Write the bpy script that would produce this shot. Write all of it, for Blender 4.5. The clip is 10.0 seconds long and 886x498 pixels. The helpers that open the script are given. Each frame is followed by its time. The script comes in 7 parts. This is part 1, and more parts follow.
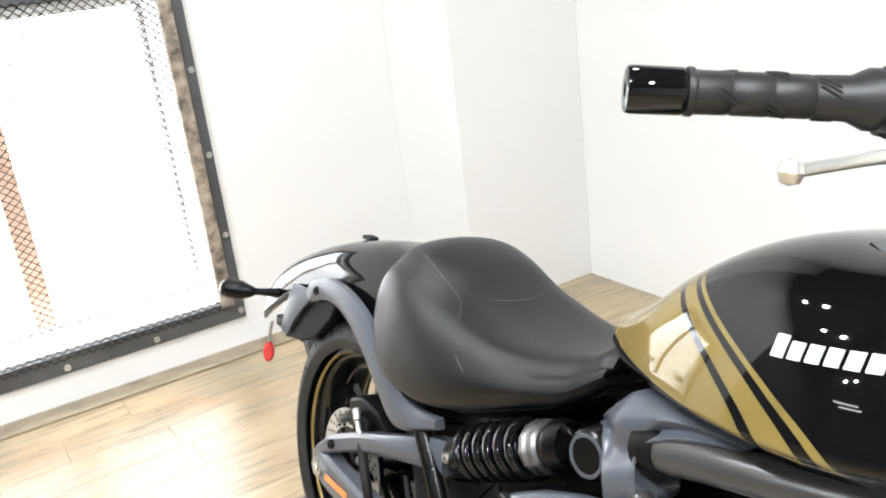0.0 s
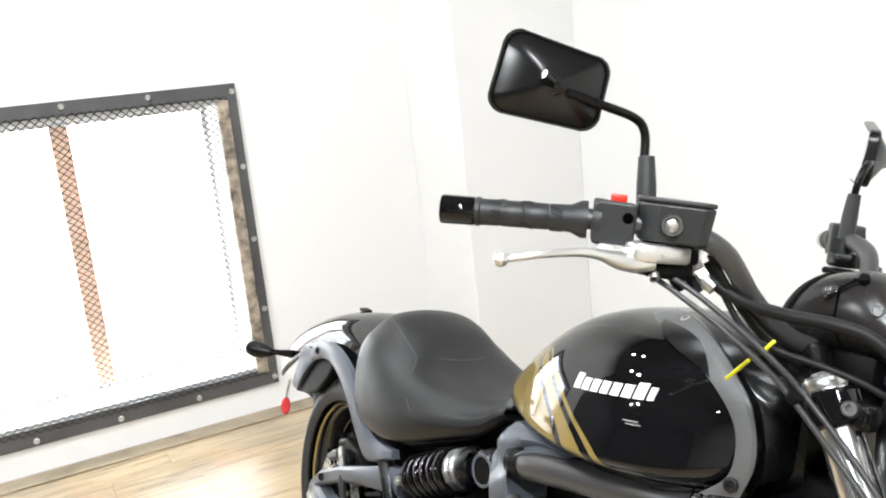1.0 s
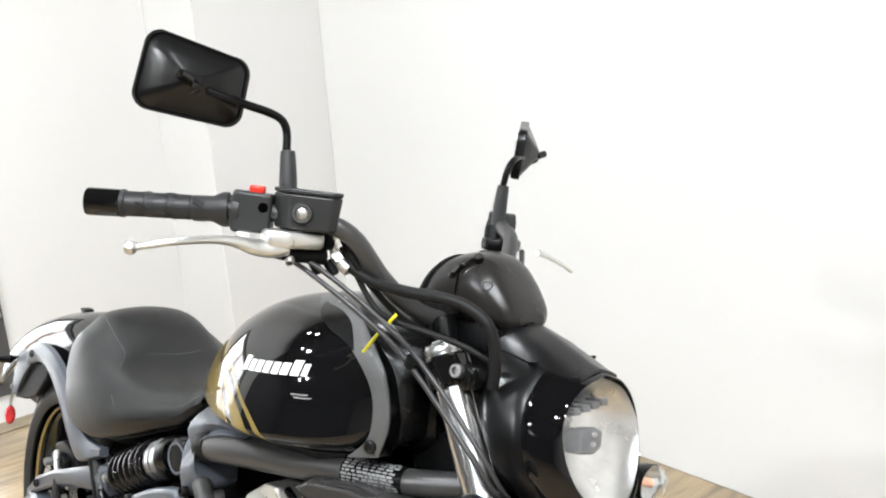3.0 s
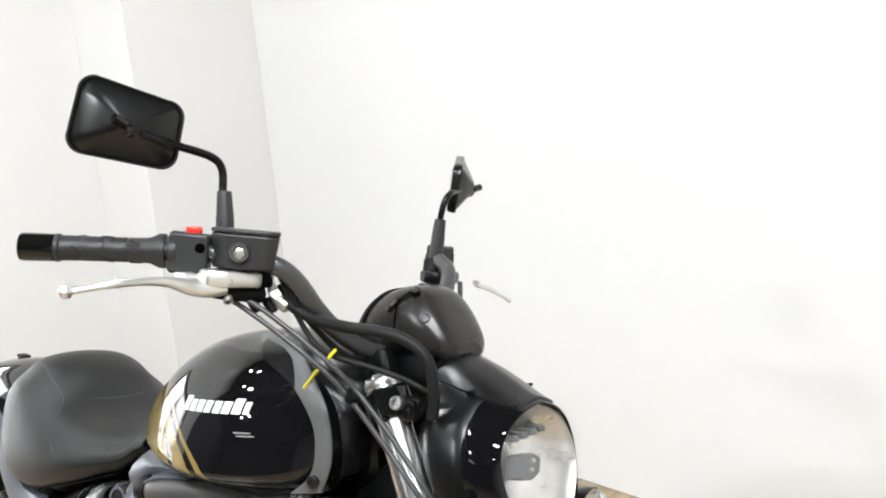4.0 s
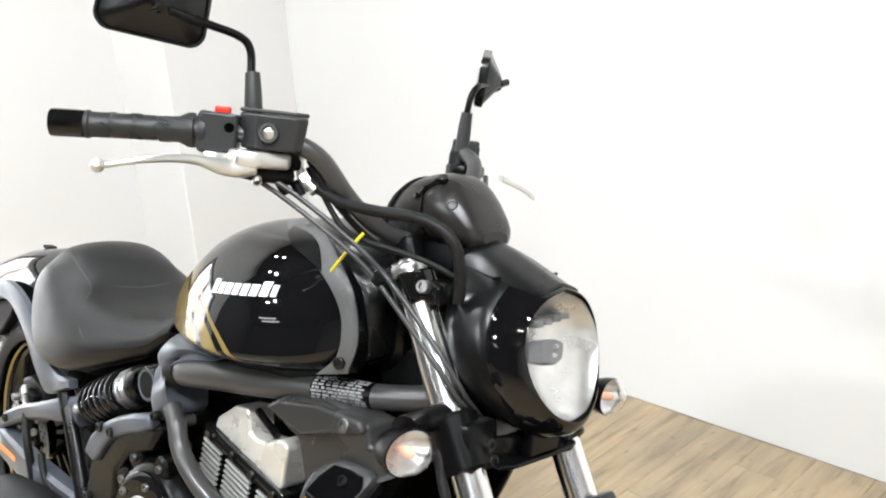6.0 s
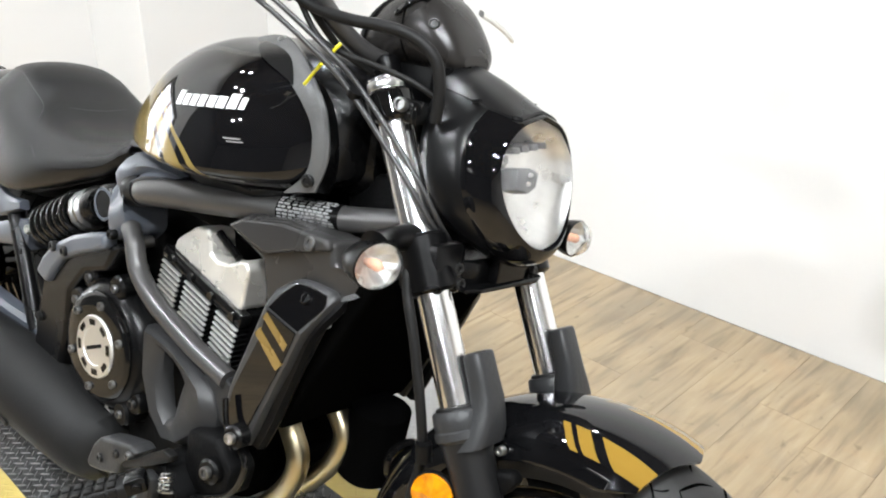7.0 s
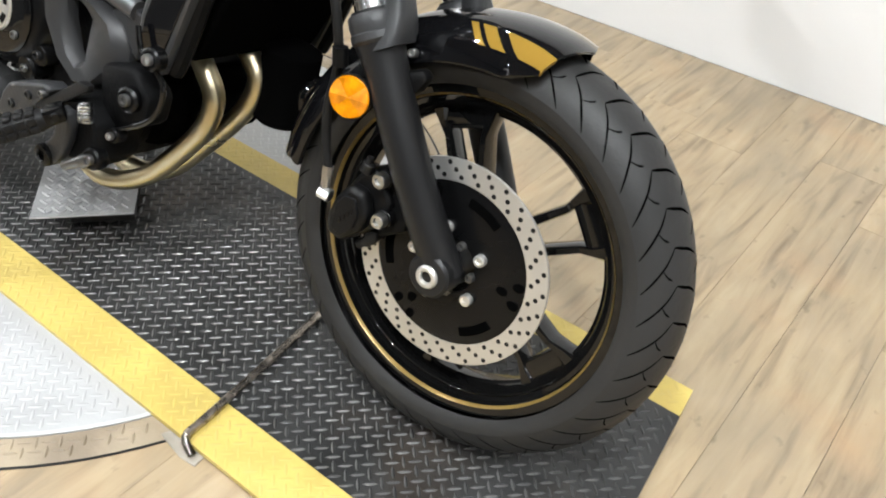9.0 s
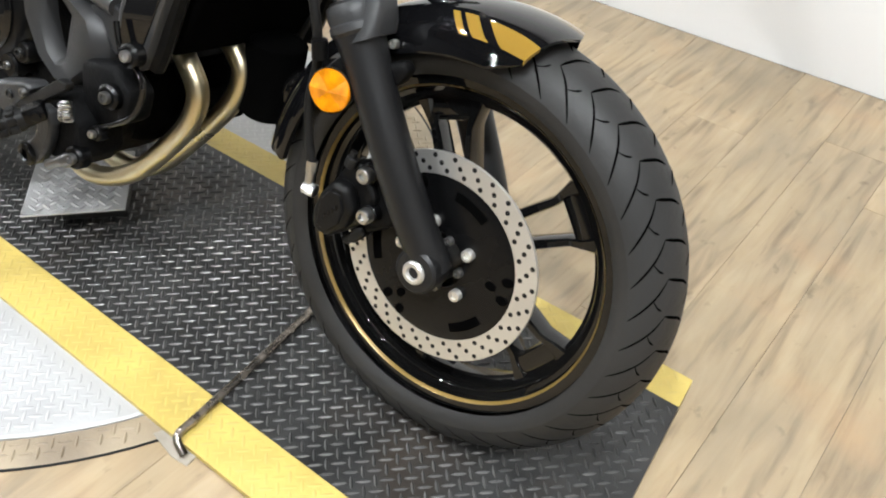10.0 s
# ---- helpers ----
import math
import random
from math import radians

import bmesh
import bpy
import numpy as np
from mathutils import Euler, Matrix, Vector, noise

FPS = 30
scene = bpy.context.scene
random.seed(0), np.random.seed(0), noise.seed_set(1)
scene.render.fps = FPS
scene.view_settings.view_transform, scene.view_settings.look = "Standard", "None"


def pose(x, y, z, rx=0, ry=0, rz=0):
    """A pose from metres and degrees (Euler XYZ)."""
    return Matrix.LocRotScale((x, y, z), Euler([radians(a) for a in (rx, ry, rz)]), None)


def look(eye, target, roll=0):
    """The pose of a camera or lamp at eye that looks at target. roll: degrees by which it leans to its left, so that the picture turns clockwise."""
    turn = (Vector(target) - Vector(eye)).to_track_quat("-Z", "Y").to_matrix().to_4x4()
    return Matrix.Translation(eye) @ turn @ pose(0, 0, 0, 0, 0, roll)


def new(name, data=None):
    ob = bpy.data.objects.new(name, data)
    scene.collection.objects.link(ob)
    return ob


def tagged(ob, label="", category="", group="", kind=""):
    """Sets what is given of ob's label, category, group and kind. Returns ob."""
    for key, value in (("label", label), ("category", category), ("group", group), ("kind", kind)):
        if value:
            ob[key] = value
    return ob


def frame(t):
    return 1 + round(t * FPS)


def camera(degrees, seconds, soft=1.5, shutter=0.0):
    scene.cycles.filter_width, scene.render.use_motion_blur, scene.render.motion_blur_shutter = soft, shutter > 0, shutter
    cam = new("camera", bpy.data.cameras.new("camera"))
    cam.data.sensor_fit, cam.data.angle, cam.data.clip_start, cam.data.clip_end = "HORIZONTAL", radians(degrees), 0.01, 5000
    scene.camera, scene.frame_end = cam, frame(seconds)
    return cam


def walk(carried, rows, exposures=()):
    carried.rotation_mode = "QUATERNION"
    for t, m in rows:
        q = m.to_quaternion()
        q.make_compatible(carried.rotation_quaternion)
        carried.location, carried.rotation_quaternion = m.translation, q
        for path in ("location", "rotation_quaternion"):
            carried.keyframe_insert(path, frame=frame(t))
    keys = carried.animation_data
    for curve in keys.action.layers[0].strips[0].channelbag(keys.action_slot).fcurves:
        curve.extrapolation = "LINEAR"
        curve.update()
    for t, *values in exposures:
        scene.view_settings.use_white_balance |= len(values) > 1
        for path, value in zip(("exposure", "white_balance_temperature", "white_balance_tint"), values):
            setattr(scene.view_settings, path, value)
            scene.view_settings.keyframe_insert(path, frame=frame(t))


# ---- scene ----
# ---------------------------------------------------------------- camera
cam = camera(54.4, 10.0, soft=2.0)
ROWS = [
    (0, -0.1881, -0.6631, 1.2503, 71.124, 6.642, 57.264),
    (0.5, 0.0783, -0.6289, 1.2792, 72.996, 4.513, 64.333),
    (1, 0.2332, -0.6911, 1.3147, 77.547, 5.766, 61.801),
    (1.5, 0.3276, -0.7506, 1.3173, 77.778, 4.908, 56.077),
    (2, 0.3717, -0.6693, 1.3195, 77.661, 4.822, 54.158),
    (2.5, 0.3904, -0.615, 1.3091, 77.053, 4.867, 51.359),
    (3, 0.3995, -0.5932, 1.3036, 76.34, 4.054, 48.338),
    (3.2, 0.4074, -0.5875, 1.3029, 76.569, 4.212, 47.435),
    (4.3, 0.4286, -0.6012, 1.3122, 78.345, 5.007, 44.199),
    (4.5, 0.4292, -0.5986, 1.3079, 78.102, 5.155, 44.294),
    (5, 0.4291, -0.6038, 1.3019, 77.402, 5.017, 44.705),
    (5.2, 0.4316, -0.6059, 1.2945, 77.296, 4.984, 45.068),
    (6.3, 0.4136, -0.6256, 1.2566, 70.692, 2.8, 45.395),
    (6.5, 0.4109, -0.6322, 1.2363, 69.565, 1.717, 44.854),
    (7, 0.4047, -0.64, 1.2003, 64.965, -0.651, 44.351),
    (7.5, 0.4258, -0.6689, 1.1626, 61.024, -1.359, 41.427),
    (8, 0.4525, -0.7097, 1.1205, 56.402, -2.57, 40.007),
    (8.5, 0.4734, -0.7488, 1.0855, 52.552, -3.399, 39.433),
    (9, 0.4996, -0.7788, 1.0571, 50.723, -3.779, 38.003),
    (9.5, 0.5146, -0.7851, 1.046, 49.572, -3.953, 37.956),
    (10, 0.5082, -0.7355, 1.0569, 49.503, -2.426, 38.024),
]
walk(cam, [(t, pose(x, y, z, rx, ry, rz)) for t, x, y, z, rx, ry, rz in ROWS],
     exposures=[(0.0, 0.16), (1.0, 0.13), (2.0, 0.03), (3.0, 0.0), (5.0, -0.05), (6.5, 0.12), (8.0, 0.13), (9.0, 0.04), (10.0, 0.04)])

# ---------------------------------------------------------------- world and light
world = bpy.data.worlds.new("world")
scene.world = world
world.use_nodes = True
wn = world.node_tree.nodes
wsky = wn.new("ShaderNodeTexSky")
wsky.sky_type = "NISHITA"
wsky.sun_disc = False
wsky.sun_elevation, wsky.sun_rotation = radians(50), radians(200)
wn["Background"].inputs[1].default_value = 0.1
world.node_tree.links.new(wsky.outputs[0], wn["Background"].inputs[0])


def area(name, where, target, power, size, colour=(1, 1, 1), size_y=None):
    lamp = bpy.data.lights.new(name, "AREA")
    lamp.energy, lamp.color, lamp.size = power, colour, size
    if size_y:
        lamp.shape, lamp.size_y = "RECTANGLE", size_y
    ob = new(name, lamp)
    ob.matrix_world = look(where, target)
    return ob


# ---------------------------------------------------------------- materials
def nodes_of(name):
    m = bpy.data.materials.new(name)
    m.use_nodes = True
    return m, m.node_tree.nodes, m.node_tree.links, m.node_tree.nodes["Principled BSDF"]


def surface(name, base, rough=0.5, metal=0.0, vary=0.12, scale=6.0, fine=180.0, bump=0.05, coat=0.0, rough_vary=0.1, spec=0.5):
    """A painted, moulded or metal surface: colour mottled at two scales, uneven gloss and fine relief."""
    m, n, l, b = nodes_of(name)
    tc = n.new("ShaderNodeTexCoord")
    big, small = n.new("ShaderNodeTexNoise"), n.new("ShaderNodeTexNoise")
    big.inputs["Scale"].default_value, big.inputs["Detail"].default_value = scale, 6
    small.inputs["Scale"].default_value, small.inputs["Detail"].default_value = fine, 3
    l.new(tc.outputs["Object"], big.inputs["Vector"])
    l.new(tc.outputs["Object"], small.inputs["Vector"])
    ramp = n.new("ShaderNodeMapRange")
    ramp.inputs["From Min"].default_value, ramp.inputs["From Max"].default_value = 0.3, 0.7
    ramp.inputs["To Min"].default_value, ramp.inputs["To Max"].default_value = 1 - vary, 1 + vary
    l.new(big.outputs["Fac"], ramp.inputs["Value"])
    mul = n.new("ShaderNodeVectorMath")
    mul.operation = "SCALE"
    mul.inputs[0].default_value = base
    l.new(ramp.outputs[0], mul.inputs["Scale"])
    l.new(mul.outputs[0], b.inputs["Base Color"])
    rr = n.new("ShaderNodeMapRange")
    rr.inputs["To Min"].default_value = max(0.02, rough - rough_vary)
    rr.inputs["To Max"].default_value = min(1, rough + rough_vary)
    l.new(big.outputs["Fac"], rr.inputs["Value"])
    l.new(rr.outputs[0], b.inputs["Roughness"])
    if bump:
        bp = n.new("ShaderNodeBump")
        bp.inputs["Strength"].default_value, bp.inputs["Distance"].default_value = bump, 0.002
        l.new(small.outputs["Fac"], bp.inputs["Height"])
        l.new(bp.outputs[0], b.inputs["Normal"])
    b.inputs["Metallic"].default_value = metal
    b.inputs["Specular IOR Level"].default_value = spec
    b.inputs["Coat Weight"].default_value = coat
    b.inputs["Coat Roughness"].default_value = 0.02
    return m


GLOSS = surface("gloss black paint", (0.003, 0.003, 0.0034), 0.3, coat=1.0, bump=0.0, rough_vary=0.03, spec=0.0)
GLOSS_PLAIN = surface("gloss black enamel", (0.004, 0.004, 0.004), 0.3, bump=0.0, rough_vary=0.05, coat=0.9, spec=0.0)
SATIN = surface("satin black paint", (0.003, 0.003, 0.0032), 0.26, bump=0.04, spec=0.2)
MATT = surface("matt black plastic", (0.003, 0.003, 0.0032), 0.46, bump=0.25, spec=0.13)
FLAT = surface("flat black casting", (0.003, 0.003, 0.0032), 0.38, bump=0.3, fine=320, spec=0.2)
GREY = surface("dark grey satin paint", (0.066, 0.074, 0.090), 0.31, bump=0.015, vary=0.06, spec=0.6, rough_vary=0.05)
PALE_TRIM = surface("pale grey moulded plastic", (0.088, 0.088, 0.088), 0.46, bump=0.3, vary=0.05)
SHEEN = surface("satin black moulding", (0.0028, 0.0028, 0.003), 0.27, bump=0.03, spec=0.34, rough_vary=0.04)
COVER = surface("brown-black satin plastic", (0.016, 0.0145, 0.0135), 0.27, bump=0.06, vary=0.1, spec=0.40)
SHROUD = surface("grey-black moulded plastic", (0.026, 0.0252, 0.0248), 0.28, bump=0.10, vary=0.08, spec=0.40)
TRIM = surface("grey moulded plastic", (0.021, 0.0213, 0.0222), 0.42, bump=0.3, vary=0.05, spec=0.34)
RUBBER = surface("black rubber", (0.0075, 0.0073, 0.0072), 0.5, bump=0.2, spec=0.2)
TYRE = surface("tyre rubber", (0.021, 0.0203, 0.0198), 0.52, bump=0.3, fine=90, vary=0.18, spec=0.28)
# near-black that stands in for the shade inside grooves, slots, seams and screw holes
RECESS_SHADE = surface("painted recess shade", (0.0015, 0.0015, 0.0015), 0.9, bump=0.0, spec=0.0)
VINYL = surface("black seat vinyl", (0.003, 0.0031, 0.0034), 0.37, bump=0.25, fine=620, vary=0.08, spec=0.42)
TUBE = surface("satin graphite paint", (0.040, 0.0385, 0.038), 0.33, bump=0.04, vary=0.06, spec=0.6, rough_vary=0.05)
HOUSING = surface("grained grey-black moulding", (0.020, 0.0200, 0.0205), 0.43, bump=0.15, fine=900, vary=0.06, spec=0.4)
FORKBLACK = surface("matt black fork paint", (0.008, 0.008, 0.0084), 0.40, bump=0.1, vary=0.06, spec=0.3)
RIMGREY = surface("grey moulded border", (0.030, 0.030, 0.031), 0.36, bump=0.12, vary=0.06, spec=0.55)
CHROME = surface("hard chrome", (0.90, 0.90, 0.90), 0.10, 1.0, bump=0.0, vary=0.03, rough_vary=0.03)
FORKCHROME = surface("polished hard chrome", (0.92, 0.92, 0.92), 0.21, 1.0, bump=0.0, vary=0.03, rough_vary=0.03)
STEEL = surface("zinc plated steel", (0.55, 0.55, 0.54), 0.3, 1.0, bump=0.1)
ALU = surface("cast aluminium", (0.62, 0.61, 0.58), 0.38, 1.0, bump=0.3, fine=240)
LEVER = surface("silver lever", (0.78, 0.77, 0.74), 0.33, 0.9, bump=0.1)
MIRROR_BACK = surface("semi-gloss black moulding", (0.005, 0.005, 0.005), 0.24, bump=0.02, spec=0.4, rough_vary=0.04)
DULL = surface("dull zinc", (0.17, 0.17, 0.168), 0.32, 0.9, bump=0.15)
BLACKBOLT = surface("blackened steel bolt", (0.03, 0.03, 0.03), 0.35, 0.7, bump=0.1)
SEAM = surface("grey seat stitching", (0.07, 0.07, 0.07), 0.6)
DISC = surface("ground brake disc", (0.60, 0.59, 0.565), 0.33, 0.8, bump=0.1)
EXHAUST = surface("dull heatproof black", (0.009, 0.009, 0.009), 0.55, bump=0.2, spec=0.2)
# black with its gloss cut, standing in for the shade low on the engine
SHADED_BLACK = surface("black casting with gloss cut for shade", (0.0035, 0.0035, 0.0037), 0.55, bump=0.4, spec=0.08)
PIPE = surface("heat tinted header pipe", (0.52, 0.455, 0.305), 0.30, 1.0, bump=0.06, vary=0.10, scale=14)
GOLD = surface("gold paint", (0.235, 0.152, 0.040), 0.3, 0.35, coat=0.8, bump=0.0, vary=0.05)
RED = surface("red plastic", (0.75, 0.03, 0.015), 0.35)
AMBER = surface("amber bulb", (0.85, 0.25, 0.06), 0.4)
YELLOW_TIE = surface("yellow plastic tie", (0.72, 0.66, 0.02), 0.4)
WHITE_MARK = surface("white decal", (0.8, 0.8, 0.8), 0.35, bump=0.0)
GREY_MARK = surface("silver decal", (0.21, 0.21, 0.21), 0.4, bump=0.0)
CYL = surface("pale silver casting", (0.86, 0.83, 0.77), 0.28, 0.6, bump=0.12, vary=0.08, scale=18)
FINEDGE = surface("machined aluminium", (0.85, 0.85, 0.83), 0.32, 0.8, bump=0.1)
CORE = surface("radiator core", (0.002, 0.002, 0.002), 0.9, bump=0.6, fine=500, spec=0.0)
WALL = surface("white painted wall", (0.72, 0.711, 0.696), 0.75, bump=0.18, fine=70, vary=0.02, scale=0.9)
CEIL = surface("brown painted ceiling", (0.055, 0.040, 0.027), 0.8, scale=1.0)
IRON = surface("grey painted steel bar", (0.085, 0.085, 0.088), 0.42, 0.3, bump=0.2, vary=0.2)
RUST = surface("brown stained timber", (0.26, 0.215, 0.165), 0.55, bump=0.6, fine=60, vary=0.7, scale=26)
ORANGE = surface("orange brown timber", (0.78, 0.52, 0.38), 0.5, bump=0.3, vary=0.2)
PLATE = surface("worn black paint on plate", (0.030, 0.030, 0.0295), 0.42, 0.3, bump=0.4, vary=0.35, scale=9, fine=120, rough_vary=0.18)
YELLOW = surface("yellow floor paint", (0.49, 0.37, 0.098), 0.45, 0.0, bump=0.35, vary=0.16, scale=12, fine=90)
ALUPLATE = surface("bright aluminium sheet", (0.40, 0.40, 0.395), 0.55, 0.3, bump=0.15, vary=0.1, scale=7)
RIMTRIM = surface("tan edging", (0.27, 0.215, 0.145), 0.5, bump=0.3, vary=0.2, scale=12)
RODSTEEL = surface("dark oily steel rod", (0.24, 0.21, 0.18), 0.26, 0.9, bump=0.7, vary=0.8, scale=38, fine=70, rough_vary=0.2)
PALE_STEEL = surface("dull pale steel", (0.30, 0.27, 0.225), 0.5, 0.2, bump=0.3, vary=0.25, scale=20)
SLATE = surface("dark grey wall paint", (0.055, 0.054, 0.053), 0.7, scale=1.2)
JOINT = surface("dark joint", (0.20, 0.155, 0.105), 0.9, bump=0.0)


def stained(m, colour, scale, lo, hi, most=1.0):
    """Large soft stains worked into a material's own colour."""
    n, l = m.node_tree.nodes, m.node_tree.links
    b = n["Principled BSDF"]
    src = b.inputs["Base Color"].links[0].from_socket
    big, rng, mix = n.new("ShaderNodeTexNoise"), n.new("ShaderNodeMapRange"), n.new("ShaderNodeMix")
    big.inputs["Scale"].default_value, big.inputs["Detail"].default_value = scale, 7
    rng.inputs["From Min"].default_value, rng.inputs["From Max"].default_value = lo, hi
    rng.inputs["To Max"].default_value = most
    geo = n.new("ShaderNodeNewGeometry")
    l.new(geo.outputs["Position"], big.inputs["Vector"])
    l.new(big.outputs["Fac"], rng.inputs["Value"])
    mix.data_type = "RGBA"
    l.new(rng.outputs[0], mix.inputs["Factor"])
    l.new(src, mix.inputs["A"])
    mix.inputs["B"].default_value = (*colour, 1)
    l.new(mix.outputs["Result"], b.inputs["Base Color"])


stained(PLATE, (0.060, 0.042, 0.028), 3.2, 0.55, 0.80)
stained(YELLOW, (0.36, 0.27, 0.08), 9.0, 0.58, 0.80)
stained(RIMTRIM, (0.16, 0.12, 0.08), 7.0, 0.5, 0.75)


def worn_lugs(name, low, high, rough, metal):
    """Raised lugs whose paint is rubbed to bare metal on the crowns."""
    m, n, l, b = nodes_of(name)
    geo = n.new("ShaderNodeNewGeometry")
    mix = n.new("ShaderNodeMix")
    mix.data_type = "RGBA"
    mix.inputs["A"].default_value, mix.inputs["B"].default_value = (*low, 1), (*high, 1)
    tc, big = n.new("ShaderNodeTexCoord"), n.new("ShaderNodeTexNoise")
    big.inputs["Scale"].default_value = 11
    l.new(tc.outputs["Object"], big.inputs["Vector"])
    add = n.new("ShaderNodeMath")
    add.operation = "MULTIPLY"
    l.new(big.outputs["Fac"], add.inputs[0])
    l.new(geo.outputs["Random Per Island"], add.inputs[1])
    l.new(add.outputs[0], mix.inputs["Factor"])
    l.new(mix.outputs["Result"], b.inputs["Base Color"])
    b.inputs["Roughness"].default_value, b.inputs["Metallic"].default_value = rough, metal
    return m


LUG_BLACK = worn_lugs("worn black lugs", (0.050, 0.050, 0.049), (0.17, 0.167, 0.161), 0.36, 0.5)
LUG_YELLOW = worn_lugs("worn yellow lugs", (0.49, 0.37, 0.098), (0.45, 0.35, 0.115), 0.5, 0.0)
LUG_ALU = worn_lugs("aluminium lugs", (0.40, 0.40, 0.395), (0.49, 0.49, 0.48), 0.42, 0.35)


def wood():
    """Vinyl plank: long grain streaks, smoky patches and small knots; each plank takes its own cut."""
    m, n, l, b = nodes_of("weathered oak vinyl plank")
    tc, info = n.new("ShaderNodeTexCoord"), n.new("ShaderNodeObjectInfo")
    off = n.new("ShaderNodeVectorMath")
    off.operation = "MULTIPLY_ADD"
    off.inputs[1].default_value = (1, 1, 1)
    comb = n.new("ShaderNodeCombineXYZ")
    k = n.new("ShaderNodeMath")
    k.operation = "MULTIPLY"
    k.inputs[1].default_value = 37.0
    l.new(info.outputs["Random"], k.inputs[0])
    l.new(k.outputs[0], comb.inputs[0])
    l.new(k.outputs[0], comb.inputs[1])
    l.new(tc.outputs["Object"], off.inputs[0])
    l.new(comb.outputs[0], off.inputs[2])

    def noise_at(scale, vec, detail=8, dist=0.0):
        mp = n.new("ShaderNodeMapping")
        mp.inputs["Scale"].default_value = vec
        l.new(off.outputs[0], mp.inputs["Vector"])
        t = n.new("ShaderNodeTexNoise")
        t.inputs["Scale"].default_value, t.inputs["Detail"].default_value = scale, detail
        t.inputs["Distortion"].default_value = dist
        l.new(mp.outputs[0], t.inputs["Vector"])
        return t

    streak = noise_at(5.0, (7.0, 0.8, 1.0), 9, 0.5)
    speck = noise_at(24.0, (1.3, 0.8, 1.0), 3, 0.3)
    patch = noise_at(3.0, (1.6, 0.8, 1.0), 4, 0.6)
    grain = noise_at(60.0, (5.0, 0.25, 1.0), 4)
    ramp = n.new("ShaderNodeValToRGB")
    e = ramp.color_ramp.elements
    e[0].position, e[0].color = 0.27, (0.212, 0.154, 0.096, 1)
    e[1].position, e[1].color = 0.75, (0.450, 0.346, 0.214, 1)
    mid = ramp.color_ramp.elements.new(0.48)
    mid.color = (0.372, 0.276, 0.163, 1)
    l.new(streak.outputs["Fac"], ramp.inputs["Fac"])
    grey = n.new("ShaderNodeMix")
    grey.data_type = "RGBA"
    pr = n.new("ShaderNodeMapRange")
    pr.inputs["From Min"].default_value, pr.inputs["From Max"].default_value = 0.45, 0.72
    l.new(patch.outputs["Fac"], pr.inputs["Value"])
    pm = n.new("ShaderNodeMath")
    pm.operation = "MULTIPLY"
    pm.inputs[1].default_value = 0.55
    l.new(pr.outputs[0], pm.inputs[0])
    l.new(pm.outputs[0], grey.inputs["Factor"])
    grey.inputs["B"].default_value = (0.225, 0.181, 0.123, 1)
    l.new(ramp.outputs[0], grey.inputs["A"])
    hue = n.new("ShaderNodeHueSaturation")
    vv = n.new("ShaderNodeMapRange")
    vv.inputs["To Min"].default_value, vv.inputs["To Max"].default_value = 0.88, 0.99
    l.new(info.outputs["Random"], vv.inputs["Value"])
    sk = n.new("ShaderNodeMapRange")
    sk.inputs["From Min"].default_value, sk.inputs["From Max"].default_value = 0.64, 0.74
    sk.inputs["To Min"].default_value, sk.inputs["To Max"].default_value = 1.0, 0.72
    l.new(speck.outputs["Fac"], sk.inputs["Value"])
    vm = n.new("ShaderNodeMath")
    vm.operation = "MULTIPLY"
    l.new(vv.outputs[0], vm.inputs[0])
    l.new(sk.outputs[0], vm.inputs[1])
    l.new(vm.outputs[0], hue.inputs["Value"])
    l.new(grey.outputs["Result"], hue.inputs["Color"])
    l.new(hue.outputs[0], b.inputs["Base Color"])
    b.inputs["Roughness"].default_value = 0.25
    b.inputs["Specular IOR Level"].default_value = 0.75
    bp = n.new("ShaderNodeBump")
    bp.inputs["Strength"].default_value, bp.inputs["Distance"].default_value = 0.12, 0.002
    l.new(grain.outputs["Fac"], bp.inputs["Height"])
    l.new(bp.outputs[0], b.inputs["Normal"])
    return m


WOOD = wood()
stained(WOOD, (0.40, 0.245, 0.128), 4.2, 0.55, 0.74, 0.5)
stained(WOOD, (0.215, 0.175, 0.122), 2.6, 0.46, 0.70, 0.6)


def glass(name, colour=(1, 1, 1), rough=0.02, ior=1.35):
    m, n, l, b = nodes_of(name)
    b.inputs["Base Color"].default_value = (*colour, 1)
    b.inputs["Transmission Weight"].default_value = 1.0
    b.inputs["Roughness"].default_value = rough
    b.inputs["IOR"].default_value = ior
    return m


GLASS = glass("clear lamp lens", ior=1.13)
FROSTED = glass("frosted clear lens", (0.97, 0.97, 0.97), 0.16, 1.2)
BULB = surface("bulb seen through the lens", (0.75, 0.40, 0.27), 0.25, bump=0.0, coat=0.7, vary=0.2, scale=90)
AMBER_LENS = surface("amber reflector", (0.56, 0.185, 0.0015), 0.22, bump=0.2, fine=140, coat=0.15, vary=0.4, scale=60, spec=0.35)
SHADE = surface("grey lamp shade", (0.09, 0.09, 0.092), 0.4, bump=0.0, vary=0.06)
RED_LENS = surface("red reflector", (0.50, 0.018, 0.025), 0.2, bump=0.0, coat=0.6, vary=0.4, scale=60)
REFLECT = surface("lamp reflector bowl", (0.78, 0.775, 0.76), 0.30, 1.0, bump=0.0, vary=0.18, scale=30)


def glow(name, colour, strength):
    m, n, l, b = nodes_of(name)
    b.inputs["Base Color"].default_value = (*colour, 1)
    b.inputs["Emission Color"].default_value = (*colour, 1)
    b.inputs["Emission Strength"].default_value = strength
    return m


